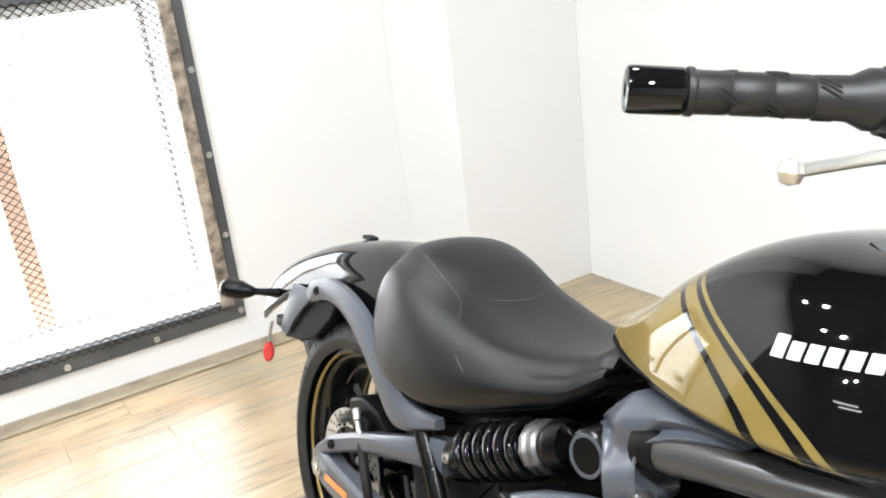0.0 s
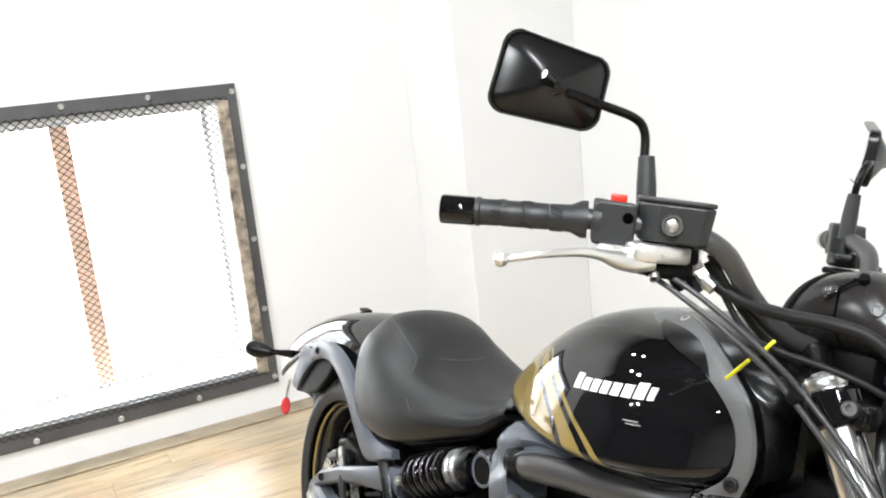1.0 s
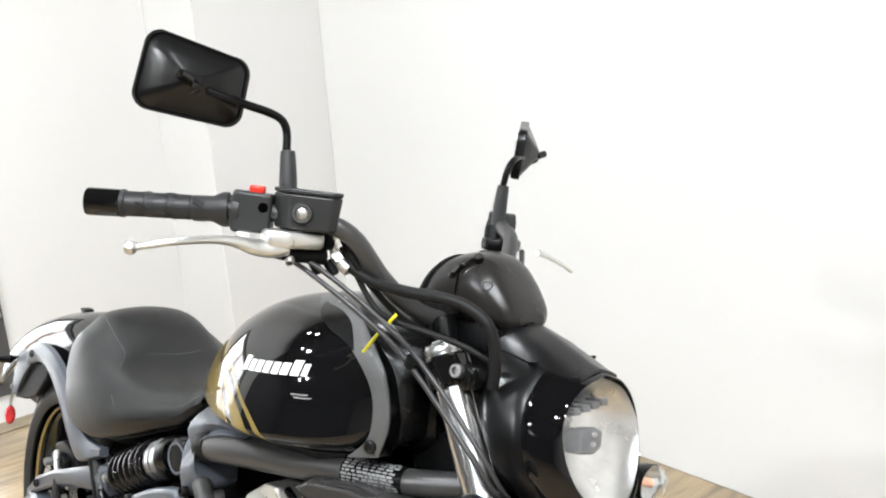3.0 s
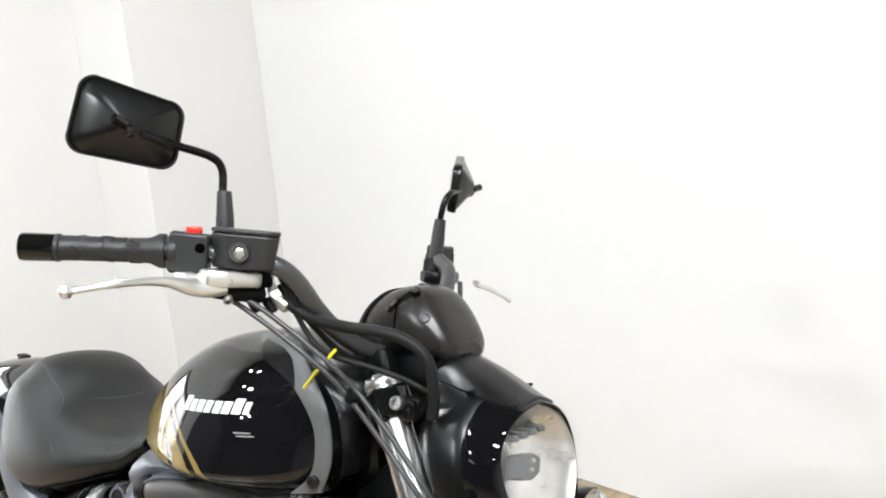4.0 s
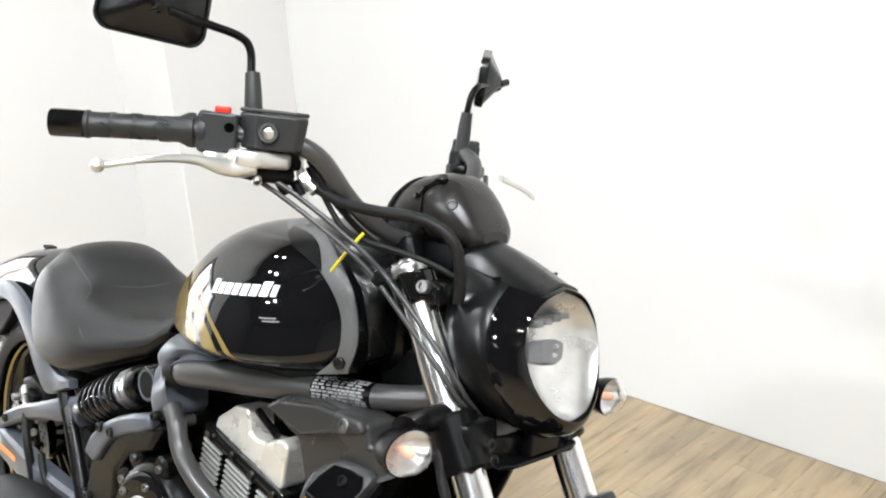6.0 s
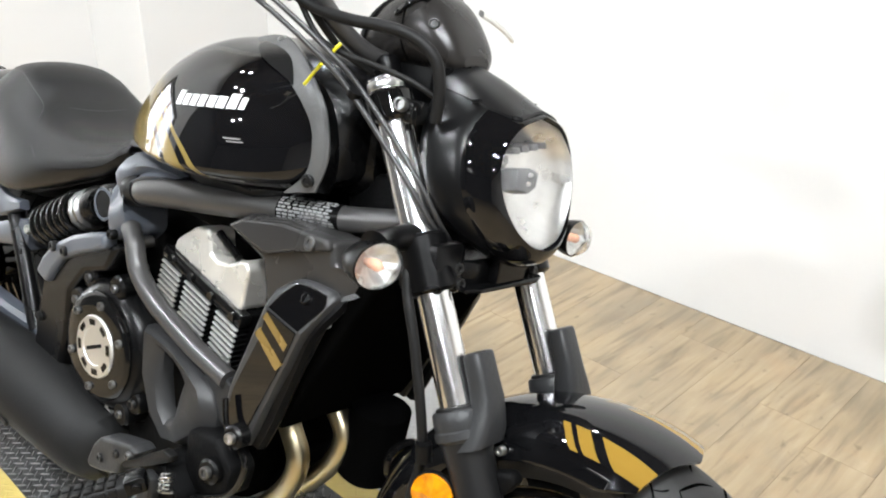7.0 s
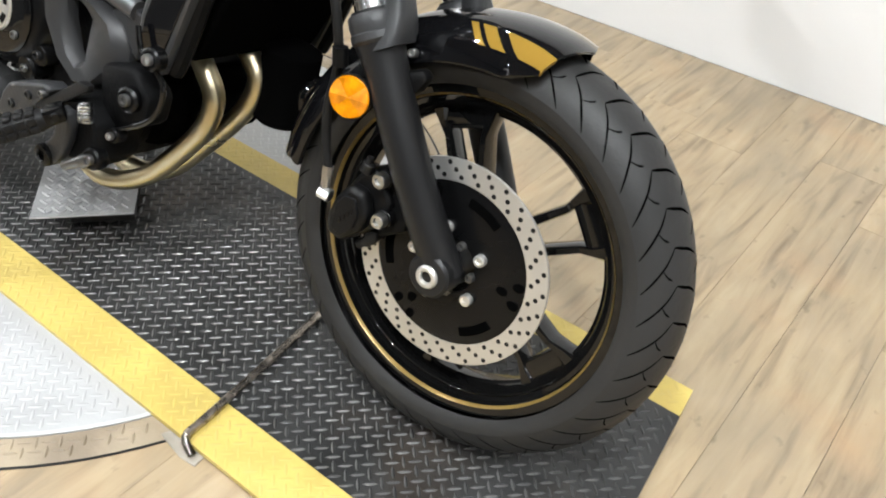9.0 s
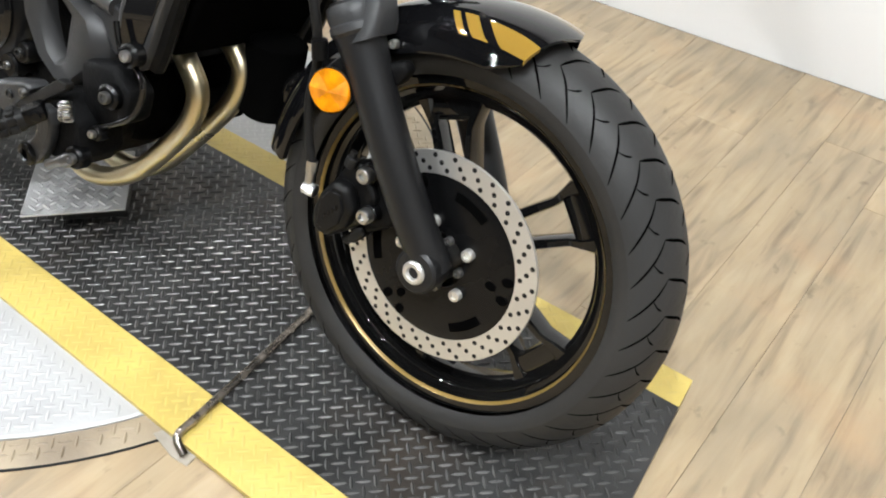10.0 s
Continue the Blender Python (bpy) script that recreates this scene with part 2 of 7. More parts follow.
def banded_paint(name, bands, ground, k, aside=0.0, outer=1.0, bend=0.0, z0=0.0, gold=(0.205, 0.148, 0.046), floor_z=-9.0):
    """Gloss black with gold bands: the paint changes where x + k (z - z0) + bend (z - z0)^2 passes the limits given."""
    m, n, l, b = nodes_of(name)
    tc, sep = n.new("ShaderNodeTexCoord"), n.new("ShaderNodeSeparateXYZ")
    l.new(tc.outputs["Object"], sep.inputs[0])
    mad = n.new("ShaderNodeMath")
    mad.operation = "MULTIPLY_ADD"
    mad.inputs[1].default_value = k
    up, sq = n.new("ShaderNodeMath"), n.new("ShaderNodeMath")
    up.operation, sq.operation = "SUBTRACT", "MULTIPLY_ADD"
    up.inputs[1].default_value = z0
    l.new(sep.outputs[2], up.inputs[0])
    bz = n.new("ShaderNodeMath")
    bz.operation = "MULTIPLY"
    bz.inputs[1].default_value = bend
    l.new(up.outputs[0], bz.inputs[0])
    l.new(bz.outputs[0], sq.inputs[0])
    l.new(up.outputs[0], sq.inputs[1])
    l.new(sep.outputs[0], sq.inputs[2])
    l.new(up.outputs[0], mad.inputs[0])
    l.new(sq.outputs[0], mad.inputs[2])
    total = None
    for lo, hi in bands:
        a, c, mm = (n.new("ShaderNodeMath") for _ in range(3))
        a.operation, c.operation, mm.operation = "GREATER_THAN", "LESS_THAN", "MULTIPLY"
        a.inputs[1].default_value, c.inputs[1].default_value = lo, hi
        l.new(mad.outputs[0], a.inputs[0])
        l.new(mad.outputs[0], c.inputs[0])
        l.new(a.outputs[0], mm.inputs[0])
        l.new(c.outputs[0], mm.inputs[1])
        if total:
            s = n.new("ShaderNodeMath")
            s.operation = "MAXIMUM"
            l.new(total.outputs[0], s.inputs[0])
            l.new(mm.outputs[0], s.inputs[1])
            total = s
        else:
            total = mm
    if aside:   # the bands stop short of the ridge
        ab, far, mm = (n.new("ShaderNodeMath") for _ in range(3))
        ab.operation, far.operation, mm.operation = "ABSOLUTE", "GREATER_THAN", "MULTIPLY"
        far.inputs[1].default_value = aside
        l.new(sep.outputs[1], ab.inputs[0])
        l.new(ab.outputs[0], far.inputs[0])
        lim, both = n.new("ShaderNodeMath"), n.new("ShaderNodeMath")
        lim.operation, both.operation = "LESS_THAN", "MULTIPLY"
        lim.inputs[1].default_value = outer
        l.new(ab.outputs[0], lim.inputs[0])
        l.new(far.outputs[0], both.inputs[0])
        l.new(lim.outputs[0], both.inputs[1])
        l.new(both.outputs[0], mm.inputs[0])
        l.new(total.outputs[0], mm.inputs[1])
        total = mm
    low, cut = n.new("ShaderNodeMath"), n.new("ShaderNodeMath")   # nothing on the turned-in lower edge
    low.operation, cut.operation = "GREATER_THAN", "MULTIPLY"
    low.inputs[1].default_value = floor_z
    l.new(sep.outputs[2], low.inputs[0])
    l.new(low.outputs[0], cut.inputs[0])
    l.new(total.outputs[0], cut.inputs[1])
    total = cut
    mix = n.new("ShaderNodeMix")
    mix.data_type = "RGBA"
    mix.inputs["A"].default_value, mix.inputs["B"].default_value = (*ground, 1), (*gold, 1)
    l.new(total.outputs[0], mix.inputs["Factor"])
    l.new(mix.outputs["Result"], b.inputs["Base Color"])
    b.inputs["Roughness"].default_value = 0.3
    b.inputs["Specular IOR Level"].default_value = 0.0
    b.inputs["Coat Weight"].default_value, b.inputs["Coat Roughness"].default_value = 1.0, 0.03
    return m


# ---------------------------------------------------------------- mesh helpers
def path(pts, res=6):
    """A smooth line through the points."""
    p = [Vector(q) for q in pts]
    if len(p) < 3:
        return p
    out = []
    for i in range(len(p) - 1):
        a, b, c, d = p[max(i - 1, 0)], p[i], p[i + 1], p[min(i + 2, len(p) - 1)]
        for s in range(res):
            t = s / res
            out.append(0.5 * (2 * b + (c - a) * t + (2 * a - 5 * b + 4 * c - d) * t * t + (3 * b - a - 3 * c + d) * t ** 3))
    return out + [p[-1]]


def glide(table, x):
    """The columns of a table of sections at x, on a smooth curve through its rows."""
    xs = [r[0] for r in table]
    x = min(max(x, xs[0]), xs[-1])
    i = max(0, min(len(xs) - 2, next((k for k in range(len(xs) - 1) if x <= xs[k + 1]), 0)))
    h = xs[i + 1] - xs[i]
    t = (x - xs[i]) / h
    out = []
    for c in range(1, len(table[0])):
        y = [r[c] for r in table]
        m = [(y[min(j + 1, len(y) - 1)] - y[max(j - 1, 0)]) / (xs[min(j + 1, len(y) - 1)] - xs[max(j - 1, 0)]) for j in (i, i + 1)]
        out.append((2 * t ** 3 - 3 * t * t + 1) * y[i] + (t ** 3 - 2 * t * t + t) * h * m[0] + (3 * t * t - 2 * t ** 3) * y[i + 1] + (t ** 3 - t * t) * h * m[1])
    return out


def loft(bm, rings, cap=True, closed=True, loop=False):
    vs = [[bm.verts.new(p) for p in r] for r in rings]
    n = len(vs[0])
    pairs = list(zip(vs, vs[1:] + ([vs[0]] if loop else [])))
    for a, b in pairs:
        for i in range(n if closed else n - 1):
            j = (i + 1) % n
            bm.faces.new((a[i], a[j], b[j], b[i]))
    if cap and not loop and closed:
        bm.faces.new(vs[0])
        bm.faces.new(vs[-1])
    return bm


def tube(bm, pts, r, n=12, res=6, flat=1.0):
    """A round bar along a smooth line; r may be one radius or one for each point."""
    line = path(pts, res)
    radii = [r] * len(line)
    if not isinstance(r, (int, float)):
        radii = [float(v) for v in np.interp(np.linspace(0, 1, len(line)), np.linspace(0, 1, len(r)), r)]
    side, rings = None, []
    for i, p in enumerate(line):
        d = (line[min(i + 1, len(line) - 1)] - line[max(i - 1, 0)]).normalized()
        if side is None:
            side = d.orthogonal().normalized()
        side = (side - d * side.dot(d)).normalized()
        up = d.cross(side)
        rings.append([p + (side * math.cos(a) + up * math.sin(a) * flat) * radii[i] for a in np.linspace(0, 2 * math.pi, n, endpoint=False)])
    return loft(bm, rings)


def align(p, d):
    return Matrix.Translation(p) @ Vector(d).to_track_quat("Z", "Y").to_matrix().to_4x4()


def lathe(bm, prof, m, n=48, loop=False, a0=0.0, a1=2 * math.pi):
    """Turn a profile of (radius, height) round the z axis of m."""
    whole = abs(a1 - a0 - 2 * math.pi) < 1e-6
    angles = np.linspace(a0, a1, n, endpoint=not whole)
    rings = [[m @ Vector((r * math.cos(a), r * math.sin(a), h)) for r, h in prof] for a in angles]
    vs = [[bm.verts.new(p) for p in r] for r in rings]
    k = len(prof)
    for i in range(n if whole else n - 1):
        a, b = vs[i], vs[(i + 1) % n]
        for j in range(k if loop else k - 1):
            jj = (j + 1) % k
            bm.faces.new((a[j], a[jj], b[jj], b[j]))
    return bm


def join(bm, other, m=None):
    if m is not None:
        other.transform(m)
    me = bpy.data.meshes.new("tmp")
    other.to_mesh(me)
    other.free()
    bm.from_mesh(me)
    bpy.data.meshes.remove(me)
    return bm


def slab(bm, poly, h0, h1, m=None, bevel=0.0, seg=2):
    """An outline in x, y made solid from h0 to h1, edges rounded."""
    b = bmesh.new()
    lo, hi = [b.verts.new((x, y, h0)) for x, y in poly], [b.verts.new((x, y, h1)) for x, y in poly]
    b.faces.new(lo)
    b.faces.new(hi)
    for i in range(len(poly)):
        j = (i + 1) % len(poly)
        b.faces.new((lo[i], lo[j], hi[j], hi[i]))
    bmesh.ops.recalc_face_normals(b, faces=b.faces)
    if bevel:
        bmesh.ops.bevel(b, geom=list(b.edges), offset=bevel, segments=seg, profile=0.5, affect="EDGES", clamp_overlap=True)
    return join(bm, b, m)


def box(bm, c, s, bevel=0.0, m=None):
    x, y, z = s[0] / 2, s[1] / 2, s[2] / 2
    t = Matrix.Translation(c)
    return slab(bm, [(-x, -y), (x, -y), (x, y), (-x, y)], -z, z, (m @ t) if m is not None else t, bevel)


SIDE = Matrix(((1, 0, 0, 0), (0, 0, 1, 0), (0, 1, 0, 0), (0, 0, 0, 1)))  # outline in x, z; thickness along y


def rod(bm, a, b, r0, r1=None, n=16, bevel=0.0):
    a, b = Vector(a), Vector(b)
    r1 = r0 if r1 is None else r1
    h = (b - a).length
    prof = [(0.0001, 0), (r0 - bevel, 0), (r0, bevel), (r1, h - bevel), (r1 - bevel, h), (0.0001, h)] if bevel else [(0.0001, 0), (r0, 0), (r1, h), (0.0001, h)]
    return lathe(bm, prof, align(a, b - a), n)


def finish(bm, sharp=38):
    bmesh.ops.remove_doubles(bm, verts=bm.verts, dist=1e-5)
    bmesh.ops.recalc_face_normals(bm, faces=bm.faces)
    for f in bm.faces:
        f.smooth = True
    for e in bm.edges:
        if len(e.link_faces) != 2:
            e.smooth = False
            continue
        turn, areas = e.calc_face_angle(0), sorted(f.calc_area() for f in e.link_faces)
        if turn > radians(sharp) or (turn > 0.1 and areas[1] > 15 * areas[0]):   # broad flat faces stay flat beside a rounded edge
            e.smooth = False


def thing(name, label, category, m=None, group="", kind=""):
    ob = new(name)
    ob.empty_display_size = 0.1
    if m is not None:
        ob.matrix_world = m
    return tagged(ob, label, category, group, kind)


def solid(name, bm, material, label="", category="", kind="", sharp=38, group=""):
    finish(bm, sharp)
    me = bpy.data.meshes.new(name)
    bm.to_mesh(me)
    bm.free()
    for mm in (material if isinstance(material, (list, tuple)) else [material]):
        me.materials.append(mm)
    return tagged(new(name, me), label, category, group, kind)


def part(name, bm, material, parent, label="", m=None, sharp=38):
    """One mesh under a thing or under a part, in the thing's own coordinates."""
    if m is not None:
        bm.transform(m)
    ob = solid(name, bm, material, label, sharp=sharp)
    ob.parent = parent
    return ob


def bolt(name, parent, p, d, r=0.006, h=0.005, material=None, m=None, label=""):
    """A socket cap screw: rounded head with a sunk hexagon."""
    bm = bmesh.new()
    lathe(bm, [(0.0001, h * 0.35), (r * 0.5, h * 0.35), (r * 0.55, h), (r * 0.85, h), (r, h * 0.7), (r, -h)], align(p, d), 14)
    return part(name, bm, material or STEEL, parent, label, m)


# ---------------------------------------------------------------- the room
FLOOR_Z = -0.012
X_WIN, Y_WALL, X_BLOCK, Y_BLOCK = -3.08, 1.455, -2.65, 0.90
WY0, WY1, WZ0, WZ1 = -0.98, 0.10, 0.18, 1.23   # window opening

bm = bmesh.new()
box(bm, (0.5, -3.4, FLOOR_Z - 0.056), (7.4, 9.9, 0.1))
floor = solid("floor", bm, JOINT, "weathered oak plank floor with fine dark joints", "floor", "structure")

# window wall, built round its opening
bm = bmesh.new()
T = 0.28
for y0, y1, z0, z1 in ((-1.70, WY0, FLOOR_Z, 3.2), (WY1, Y_WALL, FLOOR_Z, 3.2), (WY0, WY1, FLOOR_Z, WZ0), (WY0, WY1, WZ1, 3.2)):
    box(bm, (X_WIN - T / 2, (y0 + y1) / 2, (z0 + z1) / 2), (T, y1 - y0, z1 - z0))
solid("wall_west", bm, WALL, "white painted wall with a mesh-guarded window", "wall", "structure", sharp=20)
# unseen stretch, made dark so that the black paintwork reflects little
bm = bmesh.new()
box(bm, (X_WIN - T / 2, (-8.35 - 1.70) / 2, 1.594), (T, 8.35 - 1.70, 3.212))
solid("wall_west_rear", bm, SLATE, "unseen rear stretch of the west wall, darkened for the reflections", "wall", "structure")
bm = bmesh.new()
box(bm, ((X_WIN + X_BLOCK) / 2 + 0.001, (Y_BLOCK + Y_WALL) / 2, 1.594), (X_BLOCK - X_WIN, Y_WALL - Y_BLOCK, 3.212), 0.004)
solid("wall_pier", bm, WALL, "white painted pier standing out in the corner", "wall", "structure", sharp=20)
bm = bmesh.new()
box(bm, (0.5, Y_WALL + 0.1, 1.594), (7.44, 0.2, 3.212))
solid("wall_north", bm, WALL, "plain white painted showroom wall", "wall", "structure")
# unseen too; its dark colour keeps the tank's reflections black
bm = bmesh.new()
box(bm, (0.5, -8.45, 1.594), (7.4, 0.2, 3.212))
solid("wall_south", bm, SLATE, "unseen rear wall of the showroom, darkened for the reflections", "wall", "structure")
bm = bmesh.new()
box(bm, (4.3, -3.4, 1.594), (0.2, 9.9, 3.212))
solid("wall_east", bm, WALL, "white painted end wall of the showroom", "wall", "structure")
bm = bmesh.new()
box(bm, (0.5, -3.4, 3.25), (7.8, 10.3, 0.1))
solid("ceiling", bm, CEIL, "brown painted showroom ceiling", "ceiling", "structure")

# window: frame and mullion set deep in the reveal, a pale sky behind
window = thing("window_1", "bright window with an orange-brown timber mullion behind mesh", "window", kind="structure")
XG = X_WIN - 0.24
for nm, c, s in (("window_frame", (XG, WY0 + 0.009, 0.705), (0.06, 0.018, 1.05)), ("window_frame", (XG, WY1 - 0.009, 0.705), (0.06, 0.018, 1.05)),
                 ("window_frame", (XG, (WY0 + WY1) / 2, WZ0 + 0.009), (0.06, 1.044, 0.018)), ("window_frame", (XG, (WY0 + WY1) / 2, WZ1 - 0.009), (0.06, 1.044, 0.018))):
    bm = bmesh.new()
    box(bm, c, s, 0.004)
    part(nm, bm, WALL, window, "white painted window frame")
bm = bmesh.new()
box(bm, (XG + 0.005, -0.445, 0.705), (0.05, 0.065, 1.014), 0.004)
part("mullion", bm, ORANGE, window, "orange-brown timber mullion")
bm = bmesh.new()
box(bm, (XG - 0.030, -0.888, 0.37), (0.05, 0.15, 0.13), 0.01)
tagged(solid("electric_box", bm, IRON, "dark grey box fixed to the window frame", "box"))
bm = bmesh.new()
box(bm, (X_WIN - 0.75, -0.44, 1.0), (0.02, 3.2, 3.0))
solid("backdrop", bm, glow("overcast sky", (0.97, 0.98, 1.0), 2.8), "bright overcast sky outside the window", "sky", "structure")

# steel guard over the window
guard = thing("window_guard", "grey steel frame with expanded mesh bolted over the window", "window guard", pose(0, 0, 0))
GY0, GY1, GZ0, GZ1 = -1.055, 0.178, 0.10, 1.305
for nm, c, s in (("frame_bar", (X_WIN + 0.006, (GY0 + GY1) / 2, GZ0 + 0.034), (0.010, GY1 - GY0, 0.068)),
                 ("frame_bar", (X_WIN + 0.006, (GY0 + GY1) / 2, GZ1 - 0.026), (0.010, GY1 - GY0, 0.052)),
                 ("frame_bar", (X_WIN + 0.0065, GY1 - 0.019, (GZ0 + GZ1) / 2), (0.011, 0.038, GZ1 - GZ0 - 0.1)),
                 ("frame_bar", (X_WIN + 0.0065, GY0 + 0.019, (GZ0 + GZ1) / 2), (0.011, 0.038, GZ1 - GZ0 - 0.1))):
    bm = bmesh.new()
    box(bm, c, s, 0.0015)
    part(nm, bm, IRON, guard)
for yy in (GY1 - 0.06, GY0 + 0.06):
    bm = bmesh.new()
    box(bm, (X_WIN + 0.012, yy, (GZ0 + GZ1) / 2), (0.024, 0.044, GZ1 - GZ0 - 0.118), 0.003)
    part("timber_strip", bm, RUST, guard, "brown weathered timber strip")
for i in range(5):
    zz = GZ0 + 0.03 + i * (GZ1 - GZ0 - 0.06) / 4
    for yy in (GY1 - 0.016, GY0 + 0.016):
        bolt("bolt", guard, (X_WIN + 0.012, yy, zz), (1, 0, 0), 0.011, 0.006)
    for zz2 in (GZ0 + 0.02, GZ1 - 0.02):
        if 0 < i < 4:
            bolt("bolt", guard, (X_WIN + 0.012, GY0 + 0.03 + i * (GY1 - GY0 - 0.06) / 4, zz2), (1, 0, 0), 0.011, 0.006)
# expanded metal: rows of zigzag strands, twisted out of the sheet
bm = bmesh.new()
DW, DH = 0.030, 0.0130
for r in range(int(1.11 / DH) + 1):
    z = WZ0 - 0.03 + r * DH
    for c in range(int(1.12 / DW) + 1):
        y = -1.01 + c * DW
        for s in (0, 1):
            a = Vector((X_WIN + 0.012, y + s * DW / 2, z + (DH / 2 - 0.0008) * (1 if (s == 0) else -1) * (1 if r % 2 else -1)))
            b = Vector((X_WIN + 0.012, y + (s + 1) * DW / 2, z + (DH / 2 - 0.0008) * (-1 if (s == 0) else 1) * (1 if r % 2 else -1)))
            w = Vector((0.0018, 0, 0.0009))
            u = Vector((-0.0005, 0, 0.0012))
            q = [bm.verts.new(p) for p in (a - w - u, a + w - u, a + w + u, a - w + u, b - w - u, b + w - u, b + w + u, b - w + u)]
            for f in ((0, 1, 5, 4), (1, 2, 6, 5), (2, 3, 7, 6), (3, 0, 4, 7)):
                bm.faces.new([q[i] for i in f])
tagged(part("mesh_screen", bm, MATT, guard, "black expanded metal mesh"), kind="stuff")

# skirting along the window wall
bm = bmesh.new()
box(bm, (X_WIN + 0.05, (-8.3 + Y_BLOCK) / 2, FLOOR_Z + 0.004), (0.10, 9.2, 0.008), 0.002)
solid("trim", bm, RIMTRIM, "tan floor edging strip along the window wall", "trim", "structure")

# ceiling spots and tubes, seen only as highlights on the paintwork; one spot is added
def spot(x, y):
    lamp = thing("ceiling_spot", "small round white ceiling spotlight, switched on", "ceiling light", pose(x, y, 3.2), "ceiling spotlights")
    b = bmesh.new()
    lathe(b, [(0.05, 0), (0.055, -0.05), (0.045, -0.05), (0.043, -0.01), (0.0001, -0.01)], Matrix(), 20)
    part("housing", b, WALL, lamp)
    b = bmesh.new()
    rod(b, (0, 0, -0.03), (0, 0, -0.035), 0.042)
    part("bulb", b, SPOTGLOW, lamp)
    return lamp


SPOTGLOW = glow("lit bulb", (0.97, 0.98, 1.0), 60)
# the last spot, at (-1.3, 0.60), is added to brighten pier and north wall
for sx, sy in ((-2.6, -0.35), (-2.2, -0.40), (-2.2, -1.35), (-1.8, -1.50), (-1.6, -3.9), (-1.2, -3.7), (0.9, -0.35), (1.3, -1.4), (0.5, -1.5), (2.4, -0.6), (2.2, -3.4), (-1.3, 0.60)):
    spot(sx, sy)
    lamp = area("spot_light", (sx, sy, 3.14), (sx, sy, 0), 68 * (0.10 if sx < -2.1 else 0.28 if sy > 0 else 0.35 if sx > 2 else 0.8 if sx == 0.9 else 1.0), 0.10, (0.925, 0.968, 1.0))
    lamp.data.shape = "DISK"
TUBEGLOW = glow("lit tube", (1.0, 1.0, 1.0), 14)
for tx, ty in ((-1.5, -6.2), (-1.2, -6.8)):
    tube_lamp = thing("ceiling_tube", "long white fluorescent ceiling light, switched on", "ceiling light", pose(tx, ty, 3.2), "ceiling tubes")
    bm = bmesh.new()
    box(bm, (0, 0, -0.025), (1.5, 0.22, 0.05), 0.006)
    part("housing", bm, WALL, tube_lamp)
    bm = bmesh.new()
    box(bm, (0, 0, -0.06), (1.44, 0.16, 0.018), 0.004)
    part("diffuser", bm, TUBEGLOW, tube_lamp)
area("sky_light", (-3.72, -0.44, 2.25), (-2.2, -0.40, 0.0), 900, 2.2, (0.89, 0.955, 1.0), 0.9)

# ---------------------------------------------------------------- turntable and lift platform
def lugs(bm, inside, x0, x1, y0, y1, z, pitch=0.0172, size=0.0118, high=0.0020, wide=0.0027):
    """Diamond plate: raised lozenges woven this way and that by turns, on a lattice at 45 degrees."""
    r = math.sqrt(0.5)
    reach = int((abs(x1 - x0) + abs(y1 - y0)) * r / pitch / 2) + 2
    for i in range(-reach, reach):
        for j in range(-reach, reach):
            x, y = (x0 + x1) / 2 + (i - j) * pitch * r, (y0 + y1) / 2 + (i + j) * pitch * r
            if not (x0 + size < x < x1 - size and y0 < y < y1 and inside(x, y)):
                continue
            a = radians(45 if (i + j) % 2 else -45)
            d, s = Vector((math.cos(a), math.sin(a), 0)), Vector((-math.sin(a), math.cos(a), 0))
            p = Vector((x, y, z))
            e = [bm.verts.new(q) for q in (p + d * size, p + d * size * 0.45 + s * wide, p - d * size * 0.45 + s * wide, p - d * size,
                                           p - d * size * 0.45 - s * wide, p + d * size * 0.45 - s * wide)]
            t = [bm.verts.new(p + d * size * k + Vector((0, 0, high))) for k in (0.6, -0.6)]
            for f in ((e[0], e[1], t[0]), (e[1], e[2], t[1], t[0]), (e[2], e[3], t[1]), (e[3], e[4], t[1]), (e[4], e[5], t[0], t[1]), (e[5], e[0], t[0])):
                bm.faces.new(f)
    return bm


PX0, PX1, PY0, PY1, SW, SWF = -2.02, 0.324, -0.331, 0.272, 0.086, 0.066


def end_x(y):
    """The platform's front edge, cut a little askew."""
    return PX1 - 0.115 * y
TC = (-0.93, -0.01)
turntable = thing("turntable", "round turntable clad in bright aluminium diamond plate", "turntable", pose(0, 0, 0))
bm = bmesh.new()
lathe(bm, [(0.0001, -0.006), (0.674, -0.006), (0.678, -0.008), (0.678, FLOOR_Z - 0.002), (0.0001, FLOOR_Z - 0.002)], Matrix.Translation((*TC, 0)), 120)
part("deck", bm, ALUPLATE, turntable)
bm = lugs(bmesh.new(), lambda x, y: math.hypot(x - TC[0], y - TC[1]) < 0.66 and not (PY0 - 0.012 < y < PY1 + 0.012), -1.6, -0.25, -0.69, 0.67, -0.006, high=0.0009)
tagged(part("lug", bm, LUG_ALU, turntable), kind="stuff")
bm = bmesh.new()
lathe(bm, [(0.680, FLOOR_Z + 0.0005), (0.682, -0.0075), (0.716, -0.0085), (0.730, FLOOR_Z + 0.0005)], Matrix.Translation((*TC, 0)), 120)
part("edging", bm, RIMTRIM, turntable, "tan painted diamond plate edging ring")
bm = lugs(bmesh.new(), lambda x, y: 0.688 < math.hypot(x - TC[0], y - TC[1]) < 0.715 and not (PY0 - 0.012 < y < PY1 + 0.012), -1.68, -0.17, -0.75, 0.73, -0.0082)
tagged(part("lug", bm, RIMTRIM, turntable), kind="stuff")
bm = bmesh.new()
